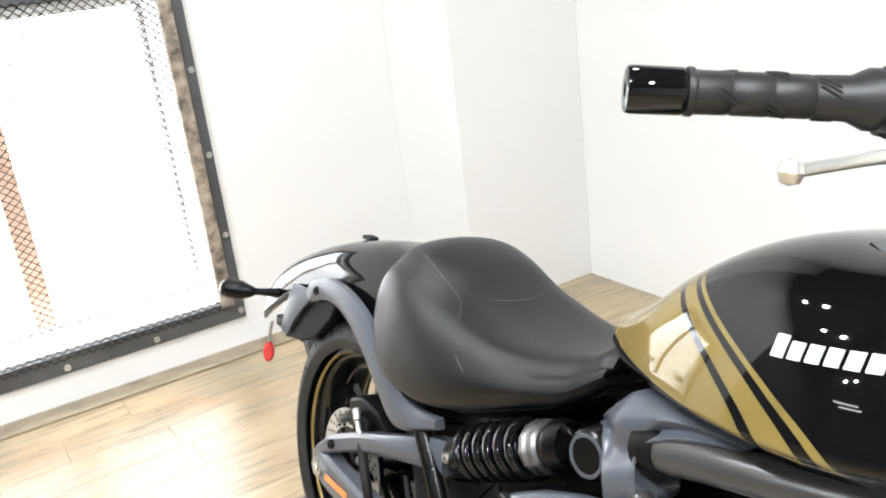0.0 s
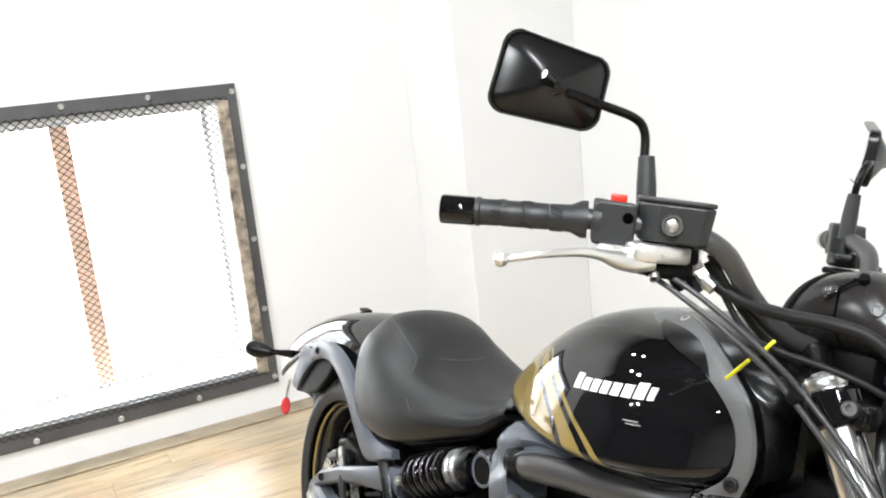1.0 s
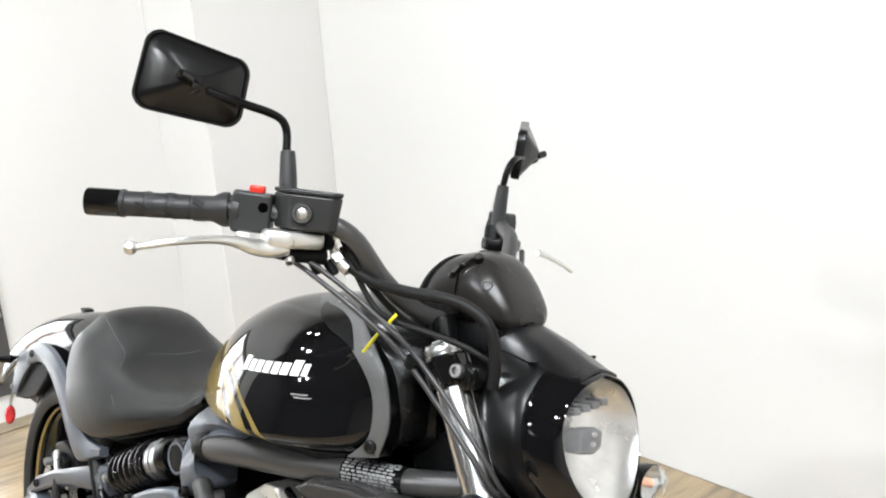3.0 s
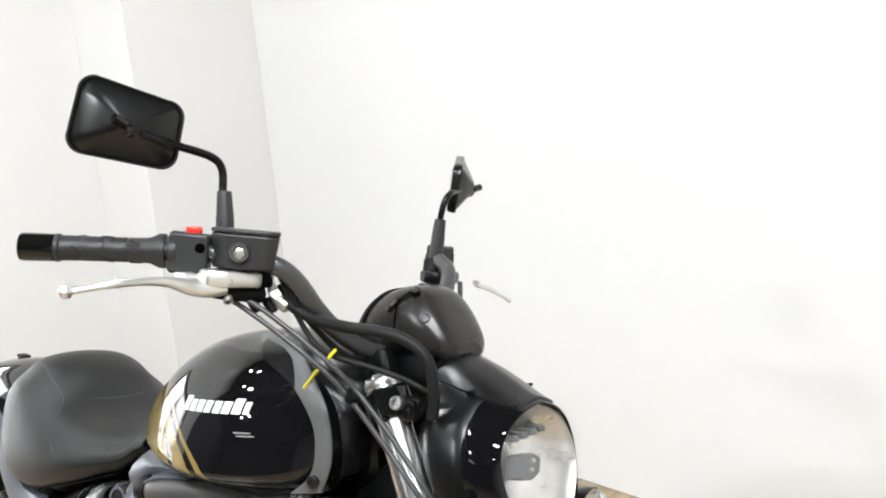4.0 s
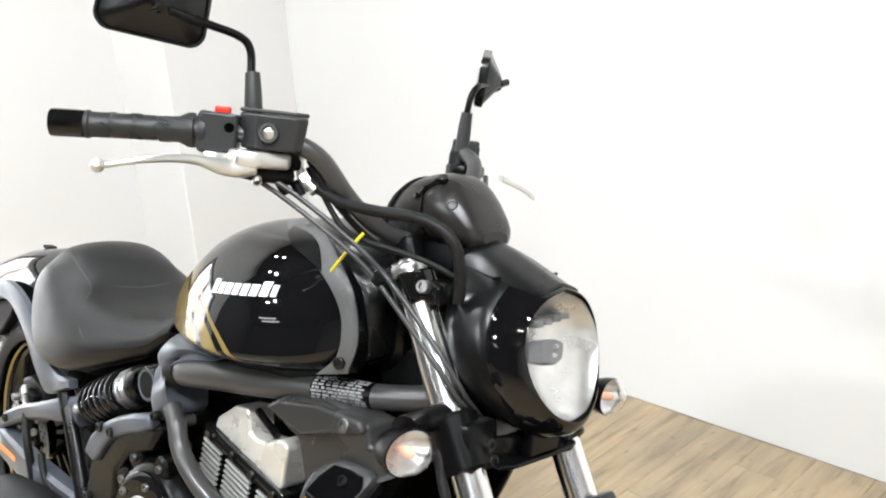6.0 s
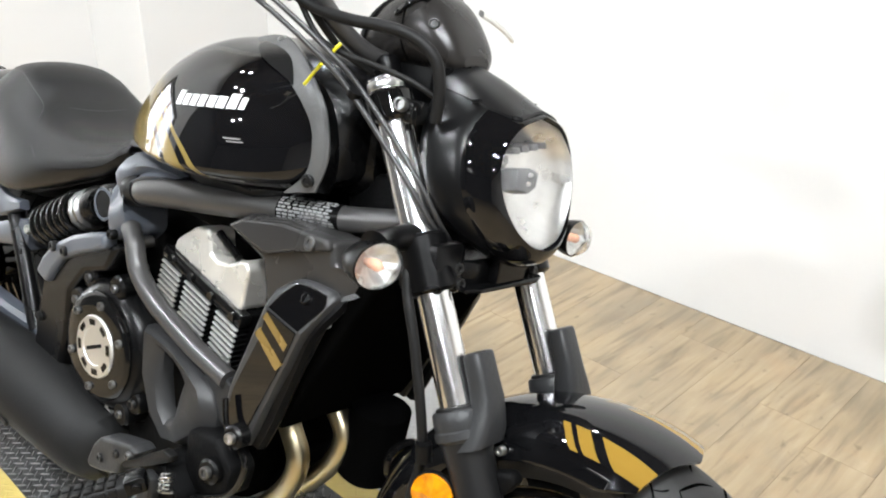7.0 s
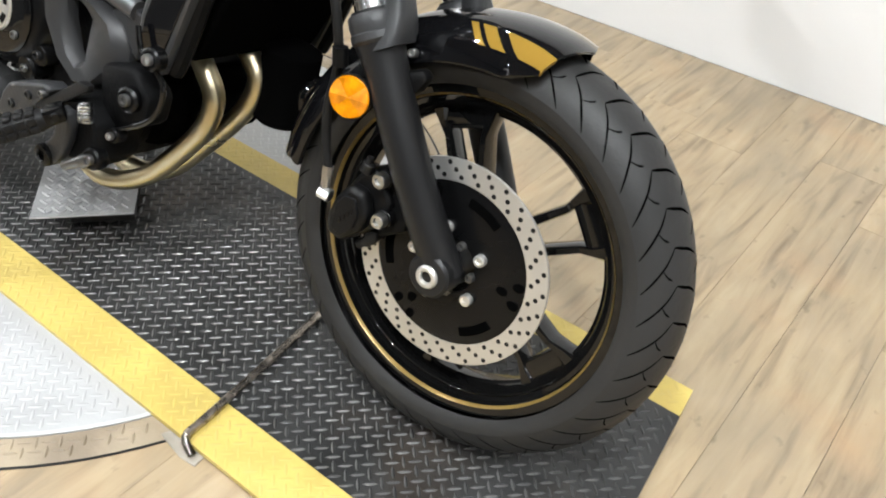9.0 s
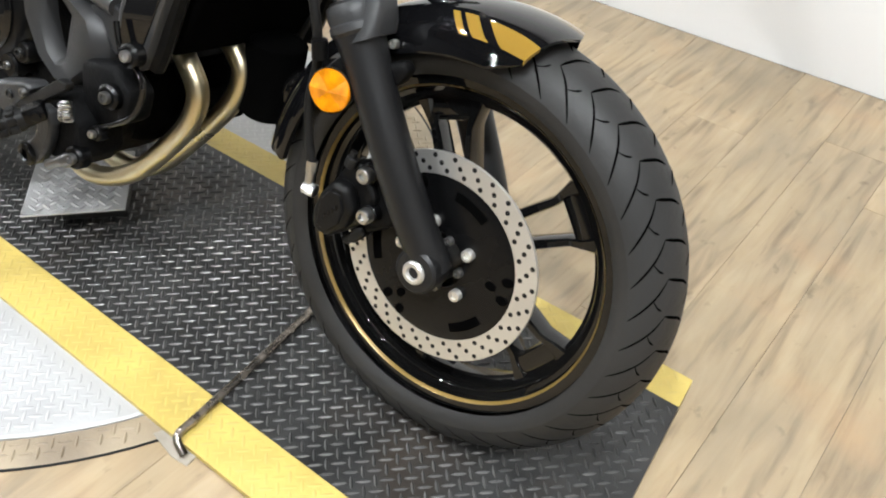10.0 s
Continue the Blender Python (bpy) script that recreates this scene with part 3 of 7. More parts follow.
lathe(bm, [(0.7300, FLOOR_Z + 0.0006), (0.7345, FLOOR_Z + 0.0012), (0.7350, FLOOR_Z + 0.0004)], Matrix.Translation((*TC, 0)), 120)
part("gap", bm, RUBBER, turntable, "dark gap round the turntable")
for a in (-20, -28, -50, -75, 20, 45, 70):
    for rr in (0.655,):
        x, y = TC[0] + rr * math.cos(radians(a)), TC[1] + rr * math.sin(radians(a))
        if not (PY0 < y < PY1):
            bolt("bolt", turntable, (x, y, -0.006), (0, 0, 1), 0.006, 0.002)

platform = thing("platform", "black diamond plate platform with worn yellow edge stripes", "platform", pose(0, 0, 0))
bm = bmesh.new()
slab(bm, [(PX0, PY0 + SW), (end_x(PY0 + SW), PY0 + SW), (end_x(PY1 - SWF), PY1 - SWF), (PX0, PY1 - SWF)], -0.0055, 0.0035)
part("plate", bm, PLATE, platform)
for y0, y1 in ((PY0, PY0 + SW), (PY1 - SWF, PY1)):
    bm = bmesh.new()
    slab(bm, [(PX0, y0), (end_x(y0), y0), (end_x(y1), y1), (PX0, y1)], -0.0055, 0.0035)
    part("stripe", bm, YELLOW, platform, "worn yellow painted stripe")
bm = lugs(bmesh.new(), lambda x, y: PY0 + SW + 0.0085 < y < PY1 - SWF - 0.0085 and x < end_x(y) - 0.010, PX0, PX1 + 0.04, PY0, PY1, 0.0035)
tagged(part("lug", bm, LUG_BLACK, platform), kind="stuff")
bm = lugs(bmesh.new(), lambda x, y: (PY0 + 0.008 < y < PY0 + SW - 0.0085 or PY1 - SWF + 0.0085 < y < PY1 - 0.008) and x < end_x(y) - 0.010, PX0, PX1 + 0.04, PY0, PY1, 0.0035, high=0.0008)
tagged(part("lug", bm, LUG_YELLOW, platform), kind="stuff")

# steel rod lying across the platform, hooked over its edge
bm = bmesh.new()
tube(bm, [(-0.285, 0.02, 0.0125), (-0.283, -0.007, 0.0125), (-0.265, -0.16, 0.0125), (-0.250, -0.305, 0.0125)], 0.0068, 10)
tube(bm, [(-0.250, -0.303, 0.0125), (-0.247, -0.332, 0.0110), (-0.224, -0.341, -0.0045)], 0.0064, 10, 4)
solid("steel_rod", bm, RODSTEEL, "dark oily steel rod lying across the platform", "rod")

# thin pale steel strip on the floor beside the platform edge, by the rod's hook
bm = bmesh.new()
slab(bm, [(-0.325, -0.338), (-0.300, -0.329), (-0.212, -0.329), (-0.210, -0.349), (-0.240, -0.352)], FLOOR_Z + 0.0002, FLOOR_Z + 0.003, None, 0.0006)
solid("floor_strip", bm, PALE_STEEL, "thin pale steel strip on the floor beside the platform", "metal strip")

# aluminium clad block under the engine
block = thing("riser_block", "low block clad in aluminium diamond plate on the platform", "block", pose(-0.805, -0.222, 0.0035, 0, 0, 48))
bm = bmesh.new()
slab(bm, [(0, 0), (0.182, 0), (0.182, 0.19), (0, 0.19)], 0.059, 0.063, None, 0.001)
part("sheet", bm, ALUPLATE, block)
bm = bmesh.new()
slab(bm, [(0.05, 0.06), (0.17, 0.06), (0.17, 0.18), (0.05, 0.18)], 0.0, 0.0588, None, 0.003)
part("pedestal", bm, PLATE, block, "black steel pedestal")
bm = lugs(bmesh.new(), lambda x, y: True, 0.002, 0.180, 0.002, 0.188, 0.063)
tagged(part("lug", bm, LUG_ALU, block), kind="stuff")

# ---------------------------------------------------------------- the motorcycle
# own axes: x forward, y to its left, z up the frame; origin at the front axle. It leans on its side stand.
bike = thing("motorcycle", "black cruiser motorcycle with gold stripes parked on the platform", "motorcycle", pose(0.0001, -0.0023, 0.3052, -13.036, 0.337, 1.209))
AX_POINT, AX_DIR = Vector((-0.063, 0, 0)), Vector((-0.515, 0, 0.8572))
STEER = Matrix.Translation(AX_POINT) @ Matrix.Rotation(radians(2.51), 4, AX_DIR) @ Matrix.Translation(-AX_POINT)
WHEEL_AXIS = Matrix.Rotation(radians(90), 4, "X")   # z of the profile along -y: positive heights face the right side


def fork_x(z):
    return 0.012 - 0.588 * z


def tyre(parent, centre, R, half, rim_r, n, pitch, m):
    """A road tyre: smooth round crown with dark strips for the shade of slanted grooves."""
    bm = bmesh.new()
    prof = []
    for s in np.linspace(-1, 1, 35):
        a = s * radians(118)
        yy = half * math.sin(a) * (1.02 if abs(a) < 1.57 else 1.0)
        rr = R - (half * 0.92) * (1 - math.cos(a)) * (1.0 if abs(a) < 1.57 else 0.86)
        prof.append((max(rr, rim_r - 0.004), yy, s))
    rings = []
    for i in range(n):
        a = 2 * math.pi * i / n
        ring = []
        for rr, yy, s in prof:
            ring.append(m @ (Vector(centre) + Vector((rr * math.cos(a), yy, rr * math.sin(a)))))
        rings.append(ring)
    loft(bm, rings, cap=False, closed=False, loop=True)
    body = part("tyre", bm, TYRE, parent, "black road tyre with slanted tread", sharp=50)

    def skin(arc, u, up=0.0004):
        """A point of the crown: arc along the tread, u across it from -1 to 1."""
        s = u * 0.70
        a = s * radians(118)
        rr, yy, t = R - half * 0.92 * (1 - math.cos(a)) + up, half * math.sin(a) * 1.02, arc / R
        return m @ (Vector(centre) + Vector((rr * math.cos(t), yy, rr * math.sin(t))))

    # tread grooves are not cut: their shade is dark strips on the crown
    groove_strips = bmesh.new()
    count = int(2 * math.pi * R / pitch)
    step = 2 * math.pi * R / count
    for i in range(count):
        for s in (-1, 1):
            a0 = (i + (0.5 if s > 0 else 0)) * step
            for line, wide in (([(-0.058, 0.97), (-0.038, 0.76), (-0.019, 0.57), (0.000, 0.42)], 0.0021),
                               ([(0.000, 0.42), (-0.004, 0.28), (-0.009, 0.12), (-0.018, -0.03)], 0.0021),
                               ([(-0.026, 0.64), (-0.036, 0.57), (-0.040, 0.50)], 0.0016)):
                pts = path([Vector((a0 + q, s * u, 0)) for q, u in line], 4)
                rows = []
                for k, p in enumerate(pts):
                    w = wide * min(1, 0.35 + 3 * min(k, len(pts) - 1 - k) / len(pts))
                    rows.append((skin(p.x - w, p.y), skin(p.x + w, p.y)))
                vs = [(groove_strips.verts.new(a), groove_strips.verts.new(b)) for a, b in rows]
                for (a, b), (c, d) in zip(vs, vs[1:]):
                    groove_strips.faces.new((a, b, d, c))
    tagged(part("groove_shade", groove_strips, RECESS_SHADE, body.parent, "dark strips painting the shade of the tread grooves"), kind="stuff")
    return body


def wheel(name, centre, R, half, rim_r, rim_half, m, spokes_at, n_tyre, hub_r):
    M = m @ Matrix.Translation(centre) @ WHEEL_AXIS
    w = rim_half
    bm = bmesh.new()
    prof = [(rim_r - 0.012, -w + 0.001), (rim_r, -w), (rim_r + 0.001, -w + 0.004), (rim_r - 0.006, -w + 0.010), (rim_r - 0.022, -w + 0.018), (rim_r - 0.026, 0),
            (rim_r - 0.022, w - 0.018), (rim_r - 0.006, w - 0.010), (rim_r + 0.001, w - 0.004), (rim_r, w), (rim_r - 0.012, w - 0.001),
            (rim_r - 0.015, w - 0.006), (rim_r - 0.017, w - 0.014), (rim_r - 0.023, w - 0.016), (rim_r - 0.026, w - 0.013), (rim_r - 0.029, w - 0.016), (rim_r - 0.036, 0.012), (rim_r - 0.040, 0.010), (rim_r - 0.040, -0.010), (rim_r - 0.034, -w + 0.022), (rim_r - 0.020, -w + 0.012)]
    lathe(bm, prof, M, 128, loop=True)
    rim = part(name, bm, GLOSS_PLAIN, bike, "gloss black cast wheel with gold rim stripe")
    bm = bmesh.new()
    lathe(bm, [(rim_r - 0.0118, w + 0.0002), (rim_r - 0.0130, w - 0.0010), (rim_r - 0.0150, w - 0.0046)], M, 128)
    part("rim_stripe", bm, GOLD, rim, "gold pinstripe on the rim")
    bm = bmesh.new()
    lathe(bm, [(0.0001, -0.055), (hub_r * 0.7, -0.055), (hub_r, -0.042), (hub_r * 0.85, -0.02), (hub_r * 0.85, 0.02), (hub_r, 0.042), (hub_r * 0.7, 0.055), (0.0001, 0.055)], M, 40)
    part("hub", bm, GLOSS_PLAIN, rim)
    for k in range(5):
        for s in (-1, 1):
            bm = bmesh.new()
            a = radians(spokes_at + 72 * k)
            d, t = Vector((math.cos(a), math.sin(a), 0)), Vector((-math.sin(a), math.cos(a), 0))
            rings = []
            for q, off, wd, dp in ((0.030, 0.013, 0.008, 0.026), (0.09, 0.019, 0.0065, 0.021), (0.16, 0.027, 0.006, 0.017), (rim_r - 0.055, 0.035, 0.008, 0.016), (rim_r - 0.036, 0.040, 0.014, 0.017)):
                c = d * q + t * off * s
                rings.append([M @ (c + t * (wd * x) + Vector((0, 0, dp * y))) for x, y in ((-1, -0.7), (-0.6, -1), (0.6, -1), (1, -0.7), (1, 0.7), (0.6, 1), (-0.6, 1), (-1, 0.7))])
            loft(bm, rings)
            part("spoke", bm, GLOSS_PLAIN, rim)
        # web that ties each pair together at the rim
        bm = bmesh.new()
        c = d * (rim_r - 0.050)
        box(bm, (0, 0, 0), (0.03, 0.066, 0.026), 0.004, M @ Matrix.Translation(c) @ Matrix.Rotation(a, 4, "Z"))
        part("spoke_web", bm, GLOSS_PLAIN, rim)
    tyre(rim, centre, R, half, rim_r, n_tyre, 0.048, m)
    return rim, M


front_wheel, MF = wheel("front_wheel", (0.0037, 0.0113, 0.0017), 0.3045, 0.060, 0.2340, 0.045, STEER, 36, 200, 0.045)
rear_wheel, MR = wheel("rear_wheel", (-1.575, 0, 0), 0.312, 0.081, 0.229, 0.064, Matrix(), 20, 160, 0.06)


def brake_disc(parent, M, y, r_in, r_out, holes):
    bm = bmesh.new()
    lathe(bm, [(r_in, y - 0.0022), (r_out - 0.0005, y - 0.0022), (r_out, y - 0.0015), (r_out, y + 0.0015), (r_out - 0.0005, y + 0.0022), (r_in, y + 0.0022)], M, 96, loop=True)
    disc = part("brake_disc", bm, DISC, parent.parent or parent, "drilled steel brake disc")
    span = r_out - r_in
    # the disc is solid: black dots on its face paint the shaded drillings
    b = bmesh.new()
    lathe(b, [(0.0001, y + 0.0023), (0.0034, y + 0.0024), (0.0036, y + 0.0021)], Matrix(), 8)
    finish(b)
    dot = bpy.data.meshes.new("drilling_shade")
    b.to_mesh(dot)
    b.free()
    dot.materials.append(RUBBER)
    for k in range(holes):
        for q in range(3):
            a = 2 * math.pi * (k + 0.33 * q) / holes
            r = r_in + span * (0.22 + 0.29 * q)
            hole = new("drilling_shade", dot)
            hole.parent = disc
            hole.matrix_local = M @ Matrix.Translation((r * math.cos(a), r * math.sin(a), 0))
    # dark carrier with rivets; its oval windows are dark pads painting the shade inside
    bm = bmesh.new()
    lathe(bm, [(0.040, y - 0.003), (r_in + 0.001, y - 0.003), (r_in + 0.001, y + 0.0012), (r_in - 0.010, y + 0.003), (0.050, y + 0.004), (0.040, y + 0.003)], M, 64, loop=True)
    part("disc_carrier", bm, SATIN, disc, "black disc carrier")
    rc = (r_in + 0.040) / 2 + 0.018
    for k in range(3):
        a = radians(70 + 120 * k)
        arc = [(a + radians(q)) for q in np.linspace(-15, 15, 9)]
        b = bmesh.new()
        slab(b, [((rc + 0.0065) * math.cos(q), (rc + 0.0065) * math.sin(q)) for q in arc] + [((rc - 0.0065 + 0.002 * abs(q - a)) * math.cos(q), (rc - 0.0065) * math.sin(q)) for q in reversed(arc)], y + 0.0020, y + 0.0046, M, 0.0006, 1)
        part("slot_shade", b, RECESS_SHADE, disc, "dark pad for the shade in a carrier slot")
        b = bmesh.new()
        for q, rr in ((0, rc - 0.012), (-7, rc + 0.008), (8, rc + 0.010)):
            aa = a + radians(-70 + q)
            slab(b, [(0.0085 * math.cos(u), 0.0065 * math.sin(u)) for u in np.linspace(0, 2 * math.pi, 10, endpoint=False)], y + 0.0018, y + 0.0044, M @ Matrix.Translation((rr * math.cos(aa), rr * math.sin(aa), 0)) @ Matrix.Rotation(aa, 4, "Z"), 0.0006, 1)
        part("slot_shade", b, RECESS_SHADE, disc, "dark pads for the shade in a three-lobed carrier hole")
    for k in range(5):
        a = radians(68 + 72 * k)
        p, d = M @ Vector((0.037 * math.cos(a), 0.037 * math.sin(a), y + 0.006)), M.to_3x3() @ Vector((0, 0, 1))
        bolt("bolt", disc, p, d, 0.0062, 0.005, DULL)
    for k in range(5):
        a = radians(32 + 72 * k)
        p, d = M @ Vector((0.053 * math.cos(a), 0.053 * math.sin(a), y + 0.007)), M.to_3x3() @ Vector((0, 0, 1))
        bolt("bolt", disc, p, d, 0.0085, 0.006, LEVER)
    return disc


brake_disc(front_wheel, MF, 0.0690, 0.1150, 0.1452, 30)
brake_disc(rear_wheel, MR, 0.082, 0.075, 0.110, 26)
bm = bmesh.new()
rod(bm, MF @ Vector((0, 0, 0.05)), MF @ Vector((0, 0, 0.086)), 0.032, 0.028)
part("wheel_spacer", bm, SATIN, bike)
bm = bmesh.new()
tube(bm, [MF @ Vector((0.027, -0.187, 0.004)), MF @ Vector((0.025, -0.177, 0.012)), MF @ Vector((0.023, -0.167, 0.018))], 0.005, 10)
part("valve", bm, RUBBER, front_wheel)

# ---- fork
FORK_UP, FORK_AHEAD = Vector((-0.5069, 0, 0.8620)), Vector((0.8620, 0, 0.5069))


def fork_at(y, along, ahead=0.0):
    return Vector((0.012, y, 0)) + FORK_UP * along + FORK_AHEAD * ahead


for s in (-1, 1):
    y = 0.1 * s
    bm = bmesh.new()
    rod(bm, (fork_x(0.245), y, 0.245), (fork_x(0.632), y, 0.632), 0.0215, n=28)
    part("fork_tube", bm, FORKCHROME, bike, "chrome fork tube", STEER)
    bm = bmesh.new()
    tube(bm, [fork_at((0.1 - inset) * s, a) for a, inset in ((-0.004, 0.016), (0.03, 0.012), (0.08, 0.005), (0.16, 0.0), (0.25, 0.0), (0.285, 0.0), (0.305, 0.0))],
         [0.026, 0.0262, 0.0262, 0.0265, 0.0275, 0.0295, 0.0320], 28, 4)
    rod(bm, (0.004, 0.074 * s, 0.001), (0.004, 0.1125 * s, 0.001), 0.0305, n=32, bevel=0.004)
    leg = part("fork_leg", bm, FORKBLACK, bike, "matt black fork lower leg", STEER)
    # flared guard standing ahead of the tube
    bm = bmesh.new()
    rings = []
    for along, off, hw, dp in ((0.292, 0.012, 0.030, 0.026), (0.305, 0.022, 0.028, 0.023), (0.322, 0.0305, 0.0235, 0.0180), (0.342, 0.0360, 0.0195, 0.0150), (0.362, 0.0370, 0.0185, 0.0140), (0.392, 0.0376, 0.0180, 0.0135), (0.3955, 0.0376, 0.0165, 0.0118), (0.3965, 0.0376, 0.0135, 0.0090)):
        c = fork_at(y - s * 0.010 * min(1, (along - 0.29) / 0.05), along, off)
        ring = []
        for a in np.linspace(0, 2 * math.pi, 28, endpoint=False):
            u, v = math.cos(a), math.sin(a)
            ring.append(c + FORK_AHEAD * (dp * math.copysign(abs(u) ** 0.55, u)) + Vector((0, hw * math.copysign(abs(v) ** 0.55, v), 0)))
        rings.append(ring)
    loft(bm, rings)
    part("fork_guard", bm, TRIM, leg, "grey fork tube guard", STEER)
    bm = bmesh.new()
    lathe(bm, [(0.0215, 0.026), (0.030, 0.026), (0.0325, 0.023), (0.0335, 0.012), (0.0325, 0.004), (0.0345, 0.002), (0.0350, -0.006), (0.0320, -0.010), (0.0275, -0.012)], align(fork_at(y, 0.312), FORK_UP), 32)
    part("seal_collar", bm, TRIM, leg, "stepped grey collar below the seal", STEER)
    bm = bmesh.new()
    lathe(bm, [(0.0215, 0.004), (0.0265, 0.003), (0.0275, 0.0), (0.0275, -0.004)], align(fork_at(y, 0.3385), FORK_UP), 28)
    part("dust_seal", bm, RUBBER, leg, "black rubber dust seal", STEER)
    # clamps
    bm = bmesh.new()
    rod(bm, (fork_x(0.408), y, 0.408), (fork_x(0.468), y, 0.468), 0.031, n=28, bevel=0.004)
    box(bm, (0.0, 0.0, 0.0), (0.062, 0.056, 0.060), 0.008, Matrix.Translation((-0.2440, 0.090 * s, 0.4350)) @ Matrix.Rotation(radians(-12), 4, "Y"))
    part("lower_clamp", bm, SATIN, bike, "", STEER)
    bm = bmesh.new()
    rod(bm, (fork_x(0.585), y, 0.585), (fork_x(0.618), y, 0.618), 0.031, n=28, bevel=0.004)
    box(bm, (fork_x(0.602) + 0.030, y * 0.96, 0.605), (0.035, 0.022, 0.028), 0.005)
    part("upper_clamp", bm, GLOSS_PLAIN, bike, "", STEER)
    bolt("bolt", bike, (fork_x(0.604) + 0.030, y + 0.016 * s, 0.612), (0.3, s, 0.2), 0.0085, 0.006, DULL, STEER)
    bm = bmesh.new()
    lathe(bm, [(0.0001, 0.016), (0.010, 0.016), (0.012, 0.012), (0.019, 0.012), (0.022, 0.008), (0.0225, 0.0), (0.0205, -0.004)], align((fork_x(0.622), y, 0.622), FORK_UP), 28)
    part("fork_cap", bm, STEEL, bike, "bare aluminium fork cap", STEER)
    for dz in (0.0, 0.026):
        bolt("bolt", bike, (-0.2105 - 0.25 * dz, 0.078 * s, 0.423 + 0.65 * dz), (1, 0.2 * s, 0.2), 0.0072, 0.006, BLACKBOLT, STEER)
bm = bmesh.new()
slab(bm, [(-0.315, -0.105), (-0.222, -0.098), (-0.206, -0.06), (-0.206, 0.06), (-0.222, 0.098), (-0.315, 0.105)], 0.416, 0.450, None, 0.006)
part("lower_yoke", bm, SATIN, bike, "", STEER)
bm = bmesh.new()
slab(bm, [(-0.40, -0.05), (-0.36, -0.11), (-0.30, -0.11), (-0.29, 0), (-0.30, 0.11), (-0.36, 0.11), (-0.40, 0.05)], 0.590, 0.612, None, 0.006)
part("upper_yoke", bm, GLOSS_PLAIN, bike, "", STEER)
bm = bmesh.new()
lathe(bm, [(0.0075, -0.002), (0.0080, 0.006), (0.0095, 0.008), (0.0135, 0.008), (0.0160, 0.005), (0.0160, -0.02)], align((0.004, -0.1100, 0.001), (0, -1, 0)), 24)
axle_end = part("axle_nut", bm, DISC, bike, "bright axle end", STEER)
bm = bmesh.new()
lathe(bm, [(0.0001, 0.0), (0.0078, 0.0), (0.0078, -0.01)], align((0.004, -0.1100, 0.001), (0, -1, 0)), 6)
part("socket", bm, RUBBER, axle_end, "", STEER)

# ---- front brake caliper, hose and reflector
bm = bmesh.new()
slab(bm, [(-0.160, -0.010), (-0.136, -0.016), (-0.106, 0.010), (-0.088, 0.030), (-0.081, 0.062), (-0.098, 0.084), (-0.116, 0.102), (-0.140, 0.082), (-0.158, 0.048), (-0.164, 0.018)], -0.096, -0.062, SIDE, 0.007, 3)
slab(bm, [(-0.163, -0.008), (-0.137, -0.014), (-0.110, 0.012), (-0.102, 0.040), (-0.114, 0.070), (-0.138, 0.072), (-0.157, 0.046), (-0.166, 0.016)], -0.116, -0.090, SIDE, 0.009, 3)
cal = part("front_caliper", bm, FLAT, bike, "black two-piston brake caliper", STEER)
bm = bmesh.new()
slab(bm, [(-0.154, 0.002), (-0.136, -0.003), (-0.118, 0.016), (-0.114, 0.038), (-0.122, 0.058), (-0.138, 0.058), (-0.152, 0.040)], -0.1185, -0.1145, SIDE, 0.002, 2)
part("caliper_boss", bm, FLAT, cal, "raised caliper face", STEER)
for k in range(4):
    bm = bmesh.new()
    box(bm, (-0.1405 + 0.0055 * k, -0.1187, 0.020 + 0.0062 * k), (0.0042, 0.0008, 0.0070), 0.0002, Matrix())
    part("cast_mark", bm, SATIN, cal, "", STEER)
for x, z in ((-0.0955, 0.0935), (-0.0860, 0.0395)):
    bm = bmesh.new()
    rod(bm, (x, -0.086, z), (x, -0.1015, z), 0.0128, n=20, bevel=0.001)
    part("bolt_washer", bm, SATIN, cal, "", STEER)
    bolt("bolt", cal, (x, -0.1065, z), (0, -1, 0), 0.0105, 0.008, STEEL, STEER)
bm = bmesh.new()
slab(bm, [(-0.120, -0.016), (-0.108, -0.018), (-0.094, 0.000), (-0.096, 0.012), (-0.112, 0.008)], -0.092, -0.070, SIDE, 0.004)
rod(bm, (-0.116, -0.081, -0.012), (-0.128, -0.081, -0.024), 0.007, n=12, bevel=0.001)
part("slide_pin_boot", bm, RUBBER, cal, "black rubber slide pin boot", STEER)
bm = bmesh.new()
slab(bm, [(-0.100, 0.000), (-0.060, 0.026), (-0.050, 0.080), (-0.075, 0.112), (-0.108, 0.108)], -0.086, -0.072, SIDE, 0.004)
part("caliper_bracket", bm, MATT, cal, "", STEER)
bm = bmesh.new()
rod(bm, (-0.126, -0.100, 0.092), (-0.122, -0.100, 0.106), 0.0085, n=12, bevel=0.001)
rod(bm, (-0.124, -0.100, 0.104), (-0.1225, -0.100, 0.114), 0.0045, n=10)
part("bleed_nipple", bm, RUBBER, cal, "capped bleed nipple", STEER)
bm = bmesh.new()
rod(bm, (-0.168, -0.108, 0.040), (-0.186, -0.110, 0.042), 0.0095, n=8, bevel=0.001)
rod(bm, (-0.180, -0.108, 0.042), (-0.180, -0.108, 0.066), 0.0065, n=12)
rod(bm, (-0.180, -0.108, 0.066), (-0.180, -0.108, 0.080), 0.0080, n=6)
part("hose_fitting", bm, STEEL, cal, "bright hose banjo and bolt", STEER)
bm = bmesh.new()
